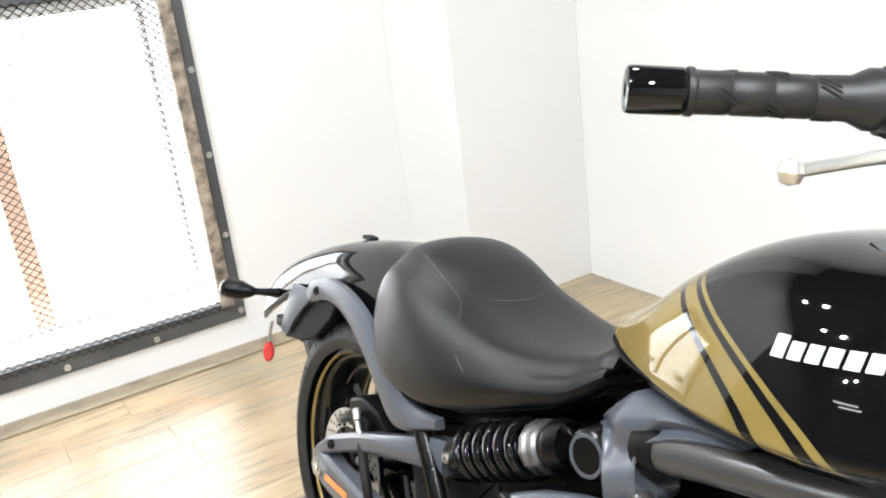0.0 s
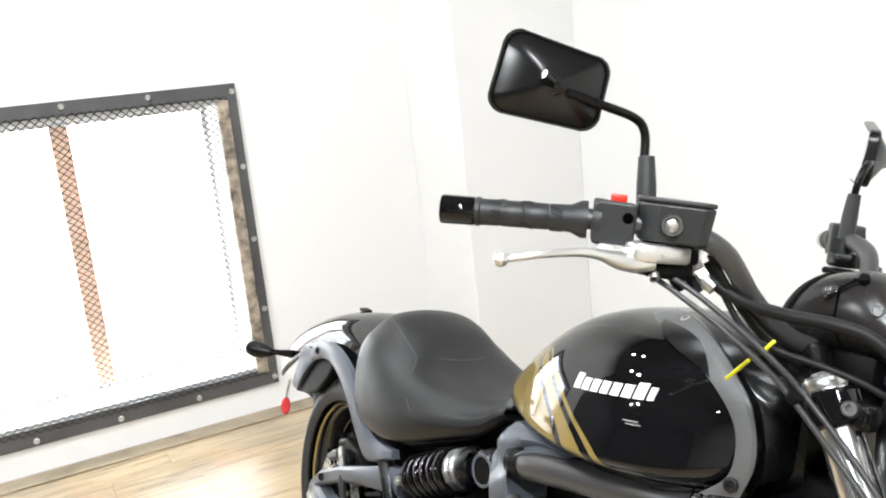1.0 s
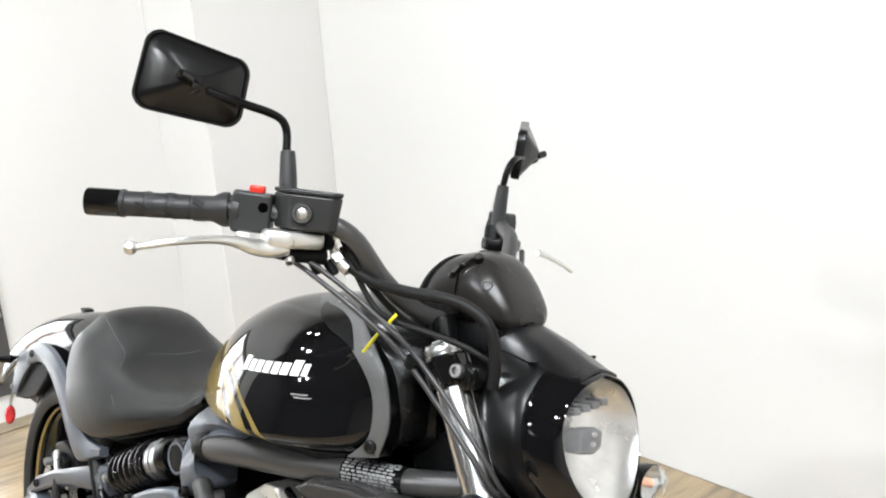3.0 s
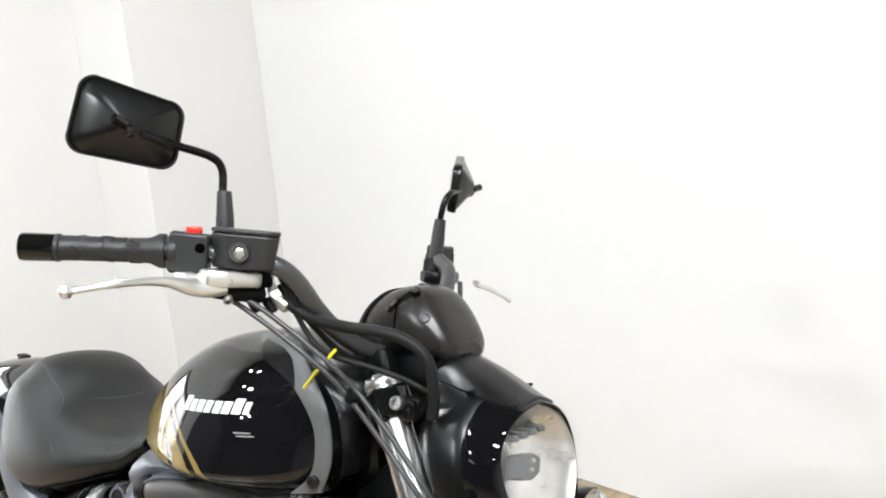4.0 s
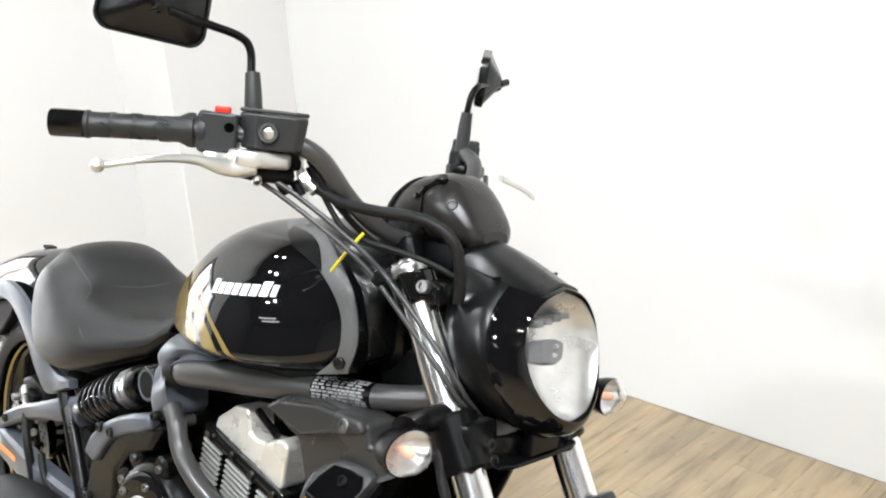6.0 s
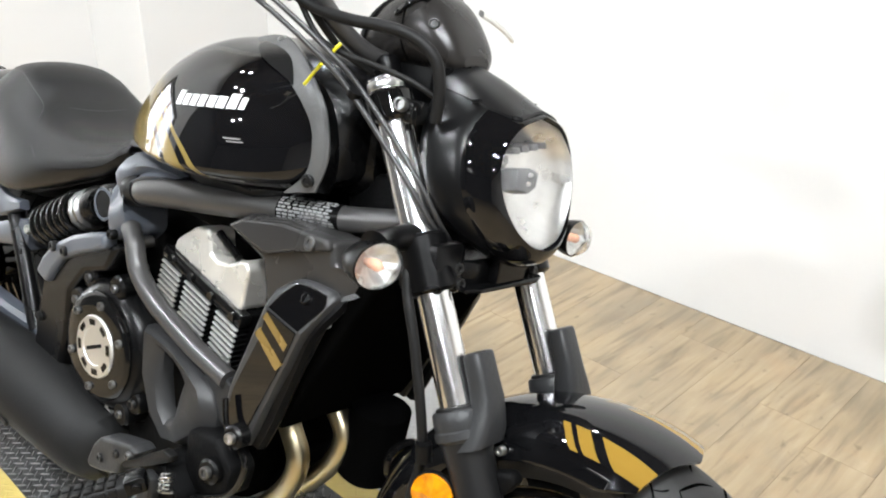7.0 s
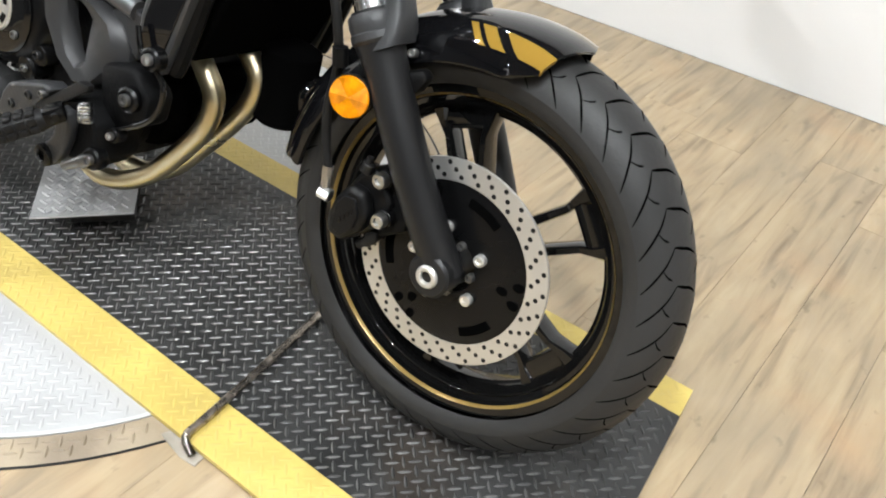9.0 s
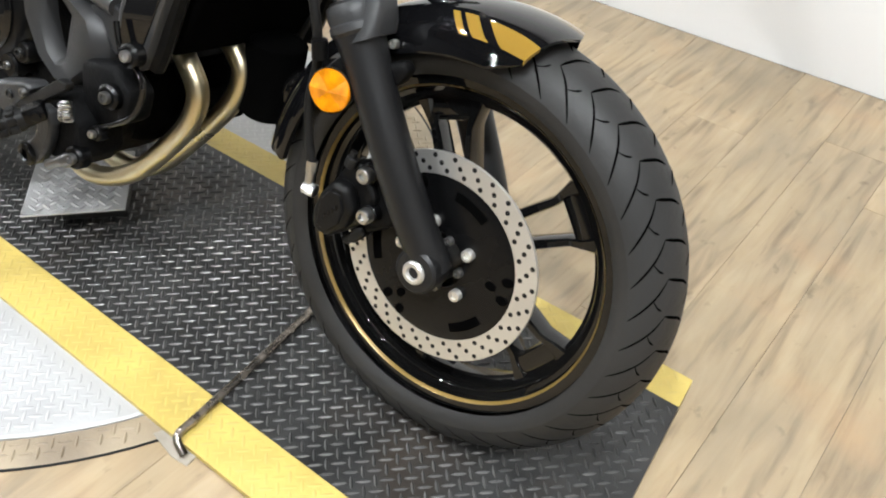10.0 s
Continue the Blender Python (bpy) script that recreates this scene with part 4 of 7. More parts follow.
tube(bm, [(-0.180, -0.108, 0.078), (-0.188, -0.110, 0.108), (-0.194, -0.112, 0.160), (-0.186, -0.116, 0.215), (-0.186, -0.130, 0.27), (-0.215, -0.135, 0.36), (-0.245, -0.130, 0.42), (-0.27, -0.10, 0.47)], 0.0062, 10)
part("brake_hose", bm, RUBBER, bike, "", STEER)
bm = bmesh.new()
rod(bm, (-0.176, -0.125, 0.222), (-0.178, -0.128, 0.245), 0.010, n=10)
part("hose_clip", bm, MATT, bike, "", STEER)
MRF = align((-0.1515, -0.128, 0.190), (0.25, -1, 0.05))
bm = bmesh.new()
lathe(bm, [(0.0001, -0.008), (0.0275, -0.008), (0.0285, 0.0), (0.0270, 0.002)], MRF, 32)
refl = part("reflector", bm, MATT, bike, "round amber side reflector", STEER)
bm = bmesh.new()
hub = bm.verts.new(MRF @ Vector((0, 0, 0.0062)))
for i in range(8):
    for k in range(4):
        a, c = (2 * math.pi * (i + q / 4) / 8 for q in (k, k + 1))
        lift = [0.0012 + 0.0050 * (q / 4 if i % 2 else 1 - q / 4) for q in (k, k + 1)]
        rim = [bm.verts.new(MRF @ Vector((0.0275 * math.cos(q), 0.0275 * math.sin(q), 0.0005))) for q in (a, c)]
        mid = [bm.verts.new(MRF @ Vector((0.0255 * math.cos(q), 0.0255 * math.sin(q), h))) for q, h in zip((a, c), lift)]
        bm.faces.new((rim[0], rim[1], mid[1], mid[0]))
        bm.faces.new((mid[0], mid[1], hub))
part("lens", bm, AMBER_LENS, refl, "faceted amber lens", STEER, sharp=4)
bm = bmesh.new()
box(bm, (-0.150, -0.112, 0.190), (0.02, 0.03, 0.02), 0.003)
part("reflector_bracket", bm, MATT, refl, "", STEER)

# ---- front fender
FENDER = banded_paint("front fender paint", [(0.412, 0.424), (0.432, 0.453), (0.469, 0.556)], (0.004, 0.004, 0.0045), 1.5, 0.0365, 0.0585, gold=(0.215, 0.128, 0.022))
FPROF = [(0.0, 0.3235), (0.018, 0.3228), (0.034, 0.3205), (0.046, 0.3165), (0.0535, 0.3125), (0.0565, 0.3100), (0.061, 0.3060), (0.067, 0.3005), (0.072, 0.2950), (0.0745, 0.2890)]
FENDER_AT = STEER @ Matrix.Translation((0.0037, 0.0090, 0.0017))


def fender():
    """A blade of one section swept round the wheel; its front edge slants back from the tip to the lip."""
    b = bmesh.new()
    out = [(-y, r) for y, r in reversed(FPROF[1:])] + FPROF
    out += [(y * 0.96, r - 0.003) for y, r in reversed(out)]
    rings = []
    for i in range(64):
        t = i / 63
        ring = []
        for y, r in out:
            a0 = 74.5 + 4.5 * abs(y) / 0.0745
            a = radians(a0 + (172 - a0) * t)
            fall = 0.0015 * max(0.0, 1 - t / 0.04)
            ring.append(Vector(((r - fall) * math.cos(a), y, (r - fall) * math.sin(a))))
        rings.append(ring)
    loft(b, rings)
    return part("front_fender", b, FENDER, bike, "gloss black front fender with gold stripes", FENDER_AT, sharp=24)


front_fender = fender()
for s in (-1, 1):
    bm = bmesh.new()
    rings = []
    for a in np.linspace(79.1, 171.5, 50):
        ra = radians(a)
        k = min(1.0, max(0.06, (a - 78.5) / 8.5)) ** 0.7
        rings.append([Vector((r * math.cos(ra), s * y, r * math.sin(ra))) for r, y in ((0.2910, 0.0715), (0.2910, 0.0748), (0.2895 - 0.004 * k, 0.0768), (0.2895 - 0.021 * k, 0.0768 + 0.0075 * k), (0.2895 - 0.025 * k, 0.0760 + 0.0075 * k), (0.2895 - 0.025 * k, 0.0735))])
    loft(bm, rings)
    part("fender_flange", bm, GLOSS, front_fender, "", FENDER_AT)
    bm = bmesh.new()
    slab(bm, [(-0.128, 0.196), (-0.105, 0.204), (-0.080, 0.214), (-0.068, 0.236), (-0.078, 0.246), (-0.100, 0.236), (-0.124, 0.226)], 0.074, 0.094, SIDE, 0.005)
    if s < 0:
        bmesh.ops.scale(bm, vec=(1, -1, 1), verts=bm.verts)
    part("fender_stay", bm, MATT, front_fender, "", STEER)
    bolt("bolt", front_fender, (-0.105, 0.079 * s, 0.256), (0, s, 0.1), 0.006, 0.005, m=STEER)

# ---- headlight
ML = Matrix.Translation((-0.172, 0, 0.540)) @ Matrix.Rotation(radians(-15), 4, "Y")   # x ahead out of the lens


def shield(a, top, bot, hw, mid=0.023):
    """Outline of the lamp: half an ellipse above its widest line, a longer half narrowing to the chin below."""
    y, z = math.sin(a), math.cos(a)
    return hw * y, mid + (top - mid if z > 0 else mid - bot) * z + 0.0022 * max(0, 1 - abs(y) * 5) * (z > 0)


def shell(sections, count=72):
    """Rings of the lamp body: distance ahead, top, chin, half width, and how far the sides fall back."""
    rings = []
    for x, top, bot, hw, ex in sections:
        ring = []
        for i in range(count):
            y, z = shield(2 * math.pi * i / count, top, bot, hw)
            ring.append(ML @ Vector((x + ex * (y / 0.08) ** 2, y, z)))
        rings.append(ring)
    return rings


bm = bmesh.new()
loft(bm, shell([(-0.010, 0.0840, -0.0650, 0.0735, -0.013), (0.003, 0.0850, -0.0660, 0.0745, -0.013), (0.0065, 0.0870, -0.0680, 0.0765, -0.013), (0.0055, 0.0885, -0.0715, 0.0790, -0.013), (0.000, 0.0905, -0.0790, 0.0835, -0.013), (-0.008, 0.0945, -0.0840, 0.0875, -0.012),
                (-0.020, 0.1035, -0.0875, 0.0915, -0.011), (-0.034, 0.1145, -0.0885, 0.0950, -0.010), (-0.036, 0.1140, -0.0875, 0.0945, -0.010), (-0.034, 0.1000, -0.0800, 0.0880, -0.010)]), cap=False)
headlight = part("headlight", bm, GLOSS, bike, "gloss black headlight cowl with clear shield-shaped lens", STEER)
bm = bmesh.new()
loft(bm, shell([(-0.002, 0.0850, -0.0660, 0.0745, -0.013), (0.0055, 0.0810, -0.0610, 0.0705, -0.012), (0.012, 0.066, -0.044, 0.0560, -0.009), (0.0155, 0.048, -0.018, 0.0340, -0.006), (0.018, 0.026, 0.018, 0.004, 0)]))
lens = part("lens", bm, GLASS, headlight, "clear polycarbonate lens", STEER)
lens.visible_shadow = False
bm = bmesh.new()
bowl = shell([(-0.006, 0.0845, -0.0655, 0.0740, -0.013), (-0.012, 0.081, -0.061, 0.0705, -0.012), (-0.022, 0.070, -0.050, 0.0600, -0.008), (-0.029, 0.058, -0.034, 0.0450, -0.003), (-0.034, 0.046, -0.012, 0.0280, 0), (-0.036, 0.028, 0.018, 0.004, 0)])
loft(bm, bowl, cap=False)
part("reflector", bm, REFLECT, headlight, "bright smooth reflector bowl", STEER, sharp=60)
bm = bmesh.new()
slab(bm, [(-0.027, 0.005), (-0.006, 0.000), (0.008, 0.006), (0.013, 0.024), (0.000, 0.030), (-0.024, 0.030)], -0.006, 0.008, ML @ Matrix.Translation((-0.024, 0, 0)) @ Matrix(((0, 0, 1, 0), (1, 0, 0, 0), (0, 1, 0, 0), (0, 0, 0, 1))), 0.003, 2)
shade = part("bulb_shield", bm, SHADE, headlight, "dark grey faceted bulb shield", STEER)
for yy, zz in ((-0.004, 0.022), (-0.008, 0.012)):
    bm = bmesh.new()
    lathe(bm, [(0.0001, 0.0025), (0.0022, 0.002), (0.003, 0.0)], align(ML @ Vector((-0.016, yy, zz)), ML.to_3x3() @ Vector((1, 0, 0))), 10)
    part("shield_rivet", bm, STEEL, headlight, "", STEER)
for k in range(4):
    bm = bmesh.new()
    box(bm, (-0.022, -0.029 + 0.016 * k, 0.049 + 0.002 * k), (0.014, 0.0125, 0.0075), 0.0012, ML)
    part("shield_tooth", bm, SHADE, headlight, "", STEER)
# satin shroud behind the cowl, cut back towards the chin
bm = bmesh.new()
rings = shell([(-0.032, 0.1060, -0.0820, 0.0900, -0.010), (-0.036, 0.1155, -0.0880, 0.0945, -0.010), (-0.050, 0.1265, -0.0870, 0.0972, -0.009), (-0.070, 0.1395, -0.0830, 0.0985, -0.008), (-0.088, 0.1500, -0.0770, 0.0985, -0.006), (-0.104, 0.1570, -0.0680, 0.0965, -0.004), (-0.108, 0.1570, -0.0650, 0.0940, -0.003), (-0.106, 0.150, -0.058, 0.088, -0.003), (-0.090, 0.125, -0.045, 0.070, 0), (-0.088, 0.05, 0.0, 0.01, 0)])
AHEAD = ML.to_3x3() @ Vector((1, 0, 0))
for k, ring in enumerate(rings):
    for i, v in enumerate(ring):
        low = max(0.0, 0.055 - (ML.inverted() @ v).z)
        ring[i] = v + AHEAD * (low * 0.32 * min(1, k / 6))
loft(bm, rings)
part("headlight_shroud", bm, SHEEN, headlight, "satin black headlight shroud", STEER)
# brow panel lying along the crown of the shroud, from the rim up to the instrument pod
bm = bmesh.new()
rings = []
for x, top, half in ((0.000, 0.0945, 0.40), (-0.012, 0.1010, 0.47), (-0.034, 0.1170, 0.54), (-0.062, 0.1370, 0.58), (-0.090, 0.1535, 0.60), (-0.112, 0.1630, 0.60)):
    hw = float(np.interp(-x, [0, 0.03, 0.07, 0.11], [0.086, 0.0955, 0.1000, 0.0975]))
    fall = float(np.interp(-x, [0, 0.036, 0.104], [-0.013, -0.010, -0.004]))
    out = []
    for a in np.linspace(-half, half, 21) * 1.1:
        y, z = shield(a, top, -0.08, hw)
        out.append(ML @ Vector((x + fall * (y / 0.08) ** 2, y, z)))
    drop = ML.to_3x3() @ Vector((0, 0, -0.006))
    rings.append(out + [v + drop for v in reversed(out)])
loft(bm, rings)
part("headlight_brow", bm, SHEEN, headlight, "satin black brow panel up to the instrument pod", STEER)
for s in (-1, 1):
    y, z = shield(0.62 * s, 0.128, -0.08, 0.099)
    bm = bmesh.new()
    box(bm, (-0.052, y, z + 0.0005), (0.012, 0.006, 0.004), 0.001, ML)
    part("brow_clip", bm, MATT, headlight, "", STEER)
bm = bmesh.new()
slab(bm, [(-0.245, -0.088), (-0.196, -0.080), (-0.188, -0.060), (-0.188, 0.060), (-0.196, 0.080), (-0.245, 0.088)], 0.4155, 0.4215, None, 0.002)
slab(bm, [(-0.205, -0.030), (-0.190, -0.030), (-0.190, 0.030), (-0.205, 0.030)], 0.4215, 0.470, None, 0.003)
part("chin_plate", bm, SATIN, headlight, "flat black lamp bracket", STEER)

# ---- instrument pod
PSEC = [  # x, top, bottom, half width, lean of the section
    (-0.462, 0.714, 0.655, 0.034, 0.42), (-0.457, 0.725, 0.647, 0.046, 0.42), (-0.441, 0.735, 0.643, 0.053, 0.40), (-0.415, 0.743, 0.643, 0.0565, 0.35), (-0.385, 0.745, 0.645, 0.058, 0.27),
    (-0.360, 0.738, 0.647, 0.0565, 0.17), (-0.338, 0.723, 0.648, 0.052, 0.08), (-0.321, 0.706, 0.650, 0.0455, 0.0), (-0.310, 0.691, 0.654, 0.037, 0.0), (-0.304, 0.679, 0.660, 0.024, 0.0)]


def pod_point(x, a, grow=0.0):
    """A point of the pod's skin: a runs from 0 at the crown round its right side."""
    top, bot, hw, lean = glide(PSEC, x)
    mid, half = (top + bot) / 2, (top - bot) / 2 + grow
    c, q = math.cos(a), math.sin(a)
    z = mid + half * math.copysign(abs(c) ** 0.85, c)
    return Vector((x + lean * (z - 0.69), -(hw + grow) * math.copysign(abs(q) ** 0.85, q), z))


bm = bmesh.new()
loft(bm, [[pod_point(float(x), a) for a in np.linspace(0, 2 * math.pi, 56, endpoint=False)] for x in list(np.linspace(-0.462, -0.44, 7)) + list(np.linspace(-0.43, -0.33, 16)) + list(np.linspace(-0.325, -0.304, 9))])
gauge = part("instrument_pod", bm, COVER, bike, "matt black teardrop instrument pod", STEER)
bm = bmesh.new()
rings = []
for x, grow in ((-0.458, -0.002), (-0.456, 0.0035), (-0.449, 0.0042), (-0.445, 0.003), (-0.444, -0.002)):
    rings.append([pod_point(x, a, grow) for a in np.linspace(0, 2 * math.pi, 48, endpoint=False)])
loft(bm, rings, cap=False)
part("bezel", bm, MATT, gauge, "black moulded dial bezel", STEER)
bm = bmesh.new()
face = [pod_point(-0.4625, a, -0.004) + Vector((-0.001, 0, 0)) for a in np.linspace(0, 2 * math.pi, 40, endpoint=False)]
loft(bm, [face, [v + Vector((-0.002, 0, 0)) for v in face]])
part("dial_glass", bm, GLOSS_PLAIN, gauge, "dark dial glass", STEER)
# clip that ties the front shell to the dial, its bolt, the shell's seam and a recessed screw
bm = bmesh.new()
tube(bm, [pod_point(-0.384 - 0.022 * q, 0.70 + 0.62 * q, 0.0015) for q in (0, 0.33, 0.66, 1)], 0.0042, 8, 4, 0.6)
for q in (0.15, 0.55, 0.9):
    p = pod_point(-0.384 - 0.022 * q, 0.70 + 0.62 * q, 0.004)
    lathe(bm, [(0.0001, 0.0012), (0.0022, 0.0008), (0.0026, -0.003)], align(p, p - Vector((-0.39, 0, 0.69))), 10)
clip = part("pod_clip", bm, GLOSS_PLAIN, gauge, "black spring clip", STEER)
p = pod_point(-0.380, 0.68, 0.0)
bm = bmesh.new()
rod(bm, p - Vector((0, 0, 0.002)), p + (p - Vector((-0.39, 0, 0.69))).normalized() * 0.009, 0.0062, n=14, bevel=0.001)
part("clip_post", bm, SATIN, gauge, "", STEER)
bm = bmesh.new()
tube(bm, [pod_point(-0.396 + 0.026 * q, 1.10 + 1.20 * q, 0.0002) for q in np.linspace(0, 1, 8)], 0.0013, 6, 4)
part("pod_seam", bm, RECESS_SHADE, gauge, "", STEER)
p = pod_point(-0.344, 1.12)
bm = bmesh.new()
lathe(bm, [(0.0001, -0.001), (0.0045, -0.001), (0.0052, 0.0012), (0.0068, 0.0014), (0.0074, -0.002)], align(p, Vector((0.45, -0.8, 0.45))), 20)
part("pod_screw", bm, BLACKBOLT, gauge, "", STEER)
bm = bmesh.new()
box(bm, (-0.375, 0.0, 0.632), (0.07, 0.075, 0.06), 0.012)
part("pod_bracket", bm, MATT, gauge, "", STEER)

# ---- handlebar, grips, switches
for s in (-1, 1):
    LX, LY = (0.0, 0.0) if s < 0 else (-0.066, 0.036)
    LEFT = Vector((LX, -LY, 0))
    bm = bmesh.new()
    tube(bm, [(-0.412, 0.0, 0.648), (-0.416, 0.055 * s, 0.652), (-0.422, 0.10 * s, 0.669), (-0.428 + LX * 0.6, 0.145 * s - LY * 0.3, 0.702), (-0.437 + LX * 0.9, 0.195 * s - LY * 0.7, 0.752), (-0.475 + LX, 0.235 * s - LY, 0.7665), (-0.535 + LX, 0.300 * s - LY, 0.7665), (-0.628 + LX, 0.405 * s - LY, 0.7585)], 0.0115, 16)
    part("handlebar", bm, TUBE, bike, "", STEER)
    bm = bmesh.new()
    rod(bm, (-0.388, 0.05 * s, 0.60), (-0.412, 0.05 * s, 0.655), 0.019, n=20, bevel=0.004)
    part("riser", bm, SATIN, bike, "", STEER)
    g0, g1 = Vector((-0.5355, 0.3015 * s, 0.7655)) + LEFT, Vector((-0.6150, 0.3920 * s, 0.7592)) + LEFT
    d = (g1 - g0).normalized()
    L = (g1 - g0).length
    bm = bmesh.new()
    prof = [(0.0115, -0.002), (0.0205, -0.002), (0.0205, 0.005), (0.0152, 0.016)]
    for q in range(1, 4):
        z0 = 0.014 + (L - 0.016) * q / 4
        prof += [(0.0146, z0 - 0.0015), (0.0137, z0), (0.0146, z0 + 0.0015)]
    prof += [(0.0148, L - 0.006), (0.0165, L - 0.004), (0.0165, L), (0.0115, L)]
    lathe(bm, prof, align(g0, d), 28)
    grip = part("grip", bm, HOUSING, bike, "ribbed black rubber grip", STEER)
    MGp = align(g0, d)
    for q in range(8):
        for a in (0, 1, 2):
            b = bmesh.new()
            ang = a * 2.1 + q * 0.78
            z0 = 0.020 + (L - 0.026) * (q % 3) / 3
            tube(b, [MGp @ Vector((0.0147 * math.cos(ang + k * 0.5), 0.0147 * math.sin(ang + k * 0.5), z0 + 0.005 + 0.013 * k)) for k in (0, 0.5, 1)], 0.0011, 5, 3)
            part("grip_rib", b, TRIM, grip, "", STEER)
    bm = bmesh.new()
    lathe(bm, [(0.0115, 0.001), (0.0152, 0.001), (0.0160, 0.003), (0.0163, 0.036), (0.0155, 0.039), (0.0130, 0.040), (0.0055, 0.0395), (0.0055, 0.036), (0.0001, 0.036)], align(g1, d), 32)
    part("bar_end_weight", bm, GLOSS_PLAIN, bike, "gloss black bar end weight", STEER)
    # switch pod
    c = Vector((-0.520, 0.284 * s, 0.7665)) + LEFT - d * 0.009
    MS = Matrix.Translation(c) @ Matrix(((d.x, -d.y * 1.0, 0, 0), (d.y, d.x, 0, 0), (0, 0, 1, 0), (0, 0, 0, 1))) @ Matrix.Diagonal((1.12, 1.02, 1.05, 1))
    bm = bmesh.new()
    slab(bm, [(-0.018, -0.022), (0.020, -0.024), (0.023, -0.018), (0.023, 0.018), (0.018, 0.022), (-0.018, 0.021)], -0.022, 0.022, MS @ Matrix.Rotation(radians(90), 4, "X"), 0.007, 3)
    pod = part("switch_pod", bm, HOUSING, bike, "matt black handlebar switch housing", STEER)
    if s < 0:
        bm = bmesh.new()
        box(bm, (0.0, 0.0, 0.025), (0.016, 0.014, 0.008), 0.002, MS)
        part("stop_switch", bm, RED, pod, "red engine stop switch", STEER)
    # screw recess as a dark disc: its shade is in the colour
    bm = bmesh.new()
    lathe(bm, [(0.0001, 0.0004), (0.0055, 0.0004), (0.0060, -0.001)], align(MS @ Vector((-0.010, -0.0228 * s, 0.006)), MS.to_3x3() @ Vector((0, -s, 0))), 16)
    part("screw_recess_shade", bm, RECESS_SHADE, pod, "dark disc for the shade in a screw recess", STEER)
    bm = bmesh.new()   # raised collar towards the grip
    lathe(bm, [(0.0215, -0.004), (0.0245, -0.003), (0.0250, 0.003), (0.0235, 0.006)], align(c + d * 0.019, d), 28)
    part("pod_collar", bm, HOUSING, pod, "", STEER)
    # lever and perch
    bm = bmesh.new()
    if s < 0:
        tube(bm, [(-0.474, -0.256, 0.731), (-0.480, -0.275, 0.728), (-0.485, -0.296, 0.729), (-0.486, -0.322, 0.7335), (-0.486, -0.350, 0.7345), (-0.490, -0.390, 0.730), (-0.503, -0.424, 0.722)], [0.0085, 0.0098, 0.0085, 0.0050, 0.0040, 0.0034, 0.0032], 12, 6, 1.25)
        lathe(bm, [(0.0001, -0.0078), (0.0055, -0.006), (0.0078, 0), (0.0055, 0.006), (0.0001, 0.0078)], align((-0.506, -0.430, 0.7205), (0, 0, 1)), 16)
    else:
        tube(bm, [(-0.434, 0.280, 0.735), (-0.438, 0.310, 0.729), (-0.442, 0.340, 0.722), (-0.450, 0.380, 0.712), (-0.460, 0.410, 0.704)], [0.0045, 0.0042, 0.0038, 0.0034, 0.0042], 12, 6, 1.5)
    bm.transform(Matrix.Translation(LEFT))
    part("lever", bm, LEVER, bike, "silver alloy lever", STEER)
    bm = bmesh.new()
    slab(bm, [(-0.500, -0.216), (-0.478, -0.205), (-0.456, -0.216), (-0.460, -0.262), (-0.472, -0.284), (-0.490, -0.284), (-0.508, -0.262)], 0.730, 0.750, None, 0.005)
    slab(bm, [(-0.510, -0.262), (-0.486, -0.255), (-0.492, -0.300), (-0.508, -0.306)], 0.731, 0.744, None, 0.003)
    if s > 0:
        bmesh.ops.scale(bm, vec=(1, -1, 1), verts=bm.verts)
    bm.transform(Matrix.Translation(LEFT))
    perch = part("lever_perch", bm, LEVER if s < 0 else SATIN, bike, "", STEER)
    bolt("bolt", perch, Vector((-0.478, 0.240 * s, 0.746)) + LEFT, (0, 0, 1), 0.007, 0.006, m=STEER)
    if s < 0:
        bolt("bolt", perch, Vector((-0.466, -0.258, 0.737)), (0.8, -0.4, 0.1), 0.0058, 0.006, STEEL, m=STEER)
        bolt("bolt", perch, Vector((-0.476, -0.250, 0.719)), (0.6, -0.3, -0.6), 0.0060, 0.010, STEEL, m=STEER)
    bm = bmesh.new()
    box(bm, (-0.490, 0.240 * s, 0.722), (0.040, 0.034, 0.010), 0.004)
    rod(bm, (-0.490, 0.235 * s, 0.742), (-0.494, 0.240 * s, 0.766), 0.016, n=16)
    if s < 0:
        tube(bm, [(-0.470, -0.205, 0.722), (-0.478, -0.250, 0.722), (-0.486, -0.285, 0.726), (-0.490, -0.312, 0.729)], [0.011, 0.0085, 0.006, 0.003], 10, 4)
        box(bm, (-0.482, -0.205, 0.742), (0.030, 0.030, 0.026), 0.005)
        for dx, dy in ((0.0, 0.0), (0.010, 0.016)):
            rod(bm, (-0.484 + dx, -0.212 + dy, 0.716), (-0.474 + dx, -0.205 + dy, 0.700), 0.0062, n=10, bevel=0.001)
    bm.transform(Matrix.Translation(LEFT))
    part("perch_clamp", bm, MATT, perch, "", STEER)
    # mirror
    bm = bmesh.new()
    base = Vector((-0.522, -0.228, 0.79)) if s < 0 else Vector((-0.557, 0.205, 0.782))
    if s < 0:
        arm = [base, base + Vector((-0.012, 0, 0.045)), base + Vector((-0.018, 0.0, 0.078)), base + Vector((-0.022, -0.014, 0.093)), (-0.549, -0.285, 0.891), (-0.566, -0.325, 0.900)]
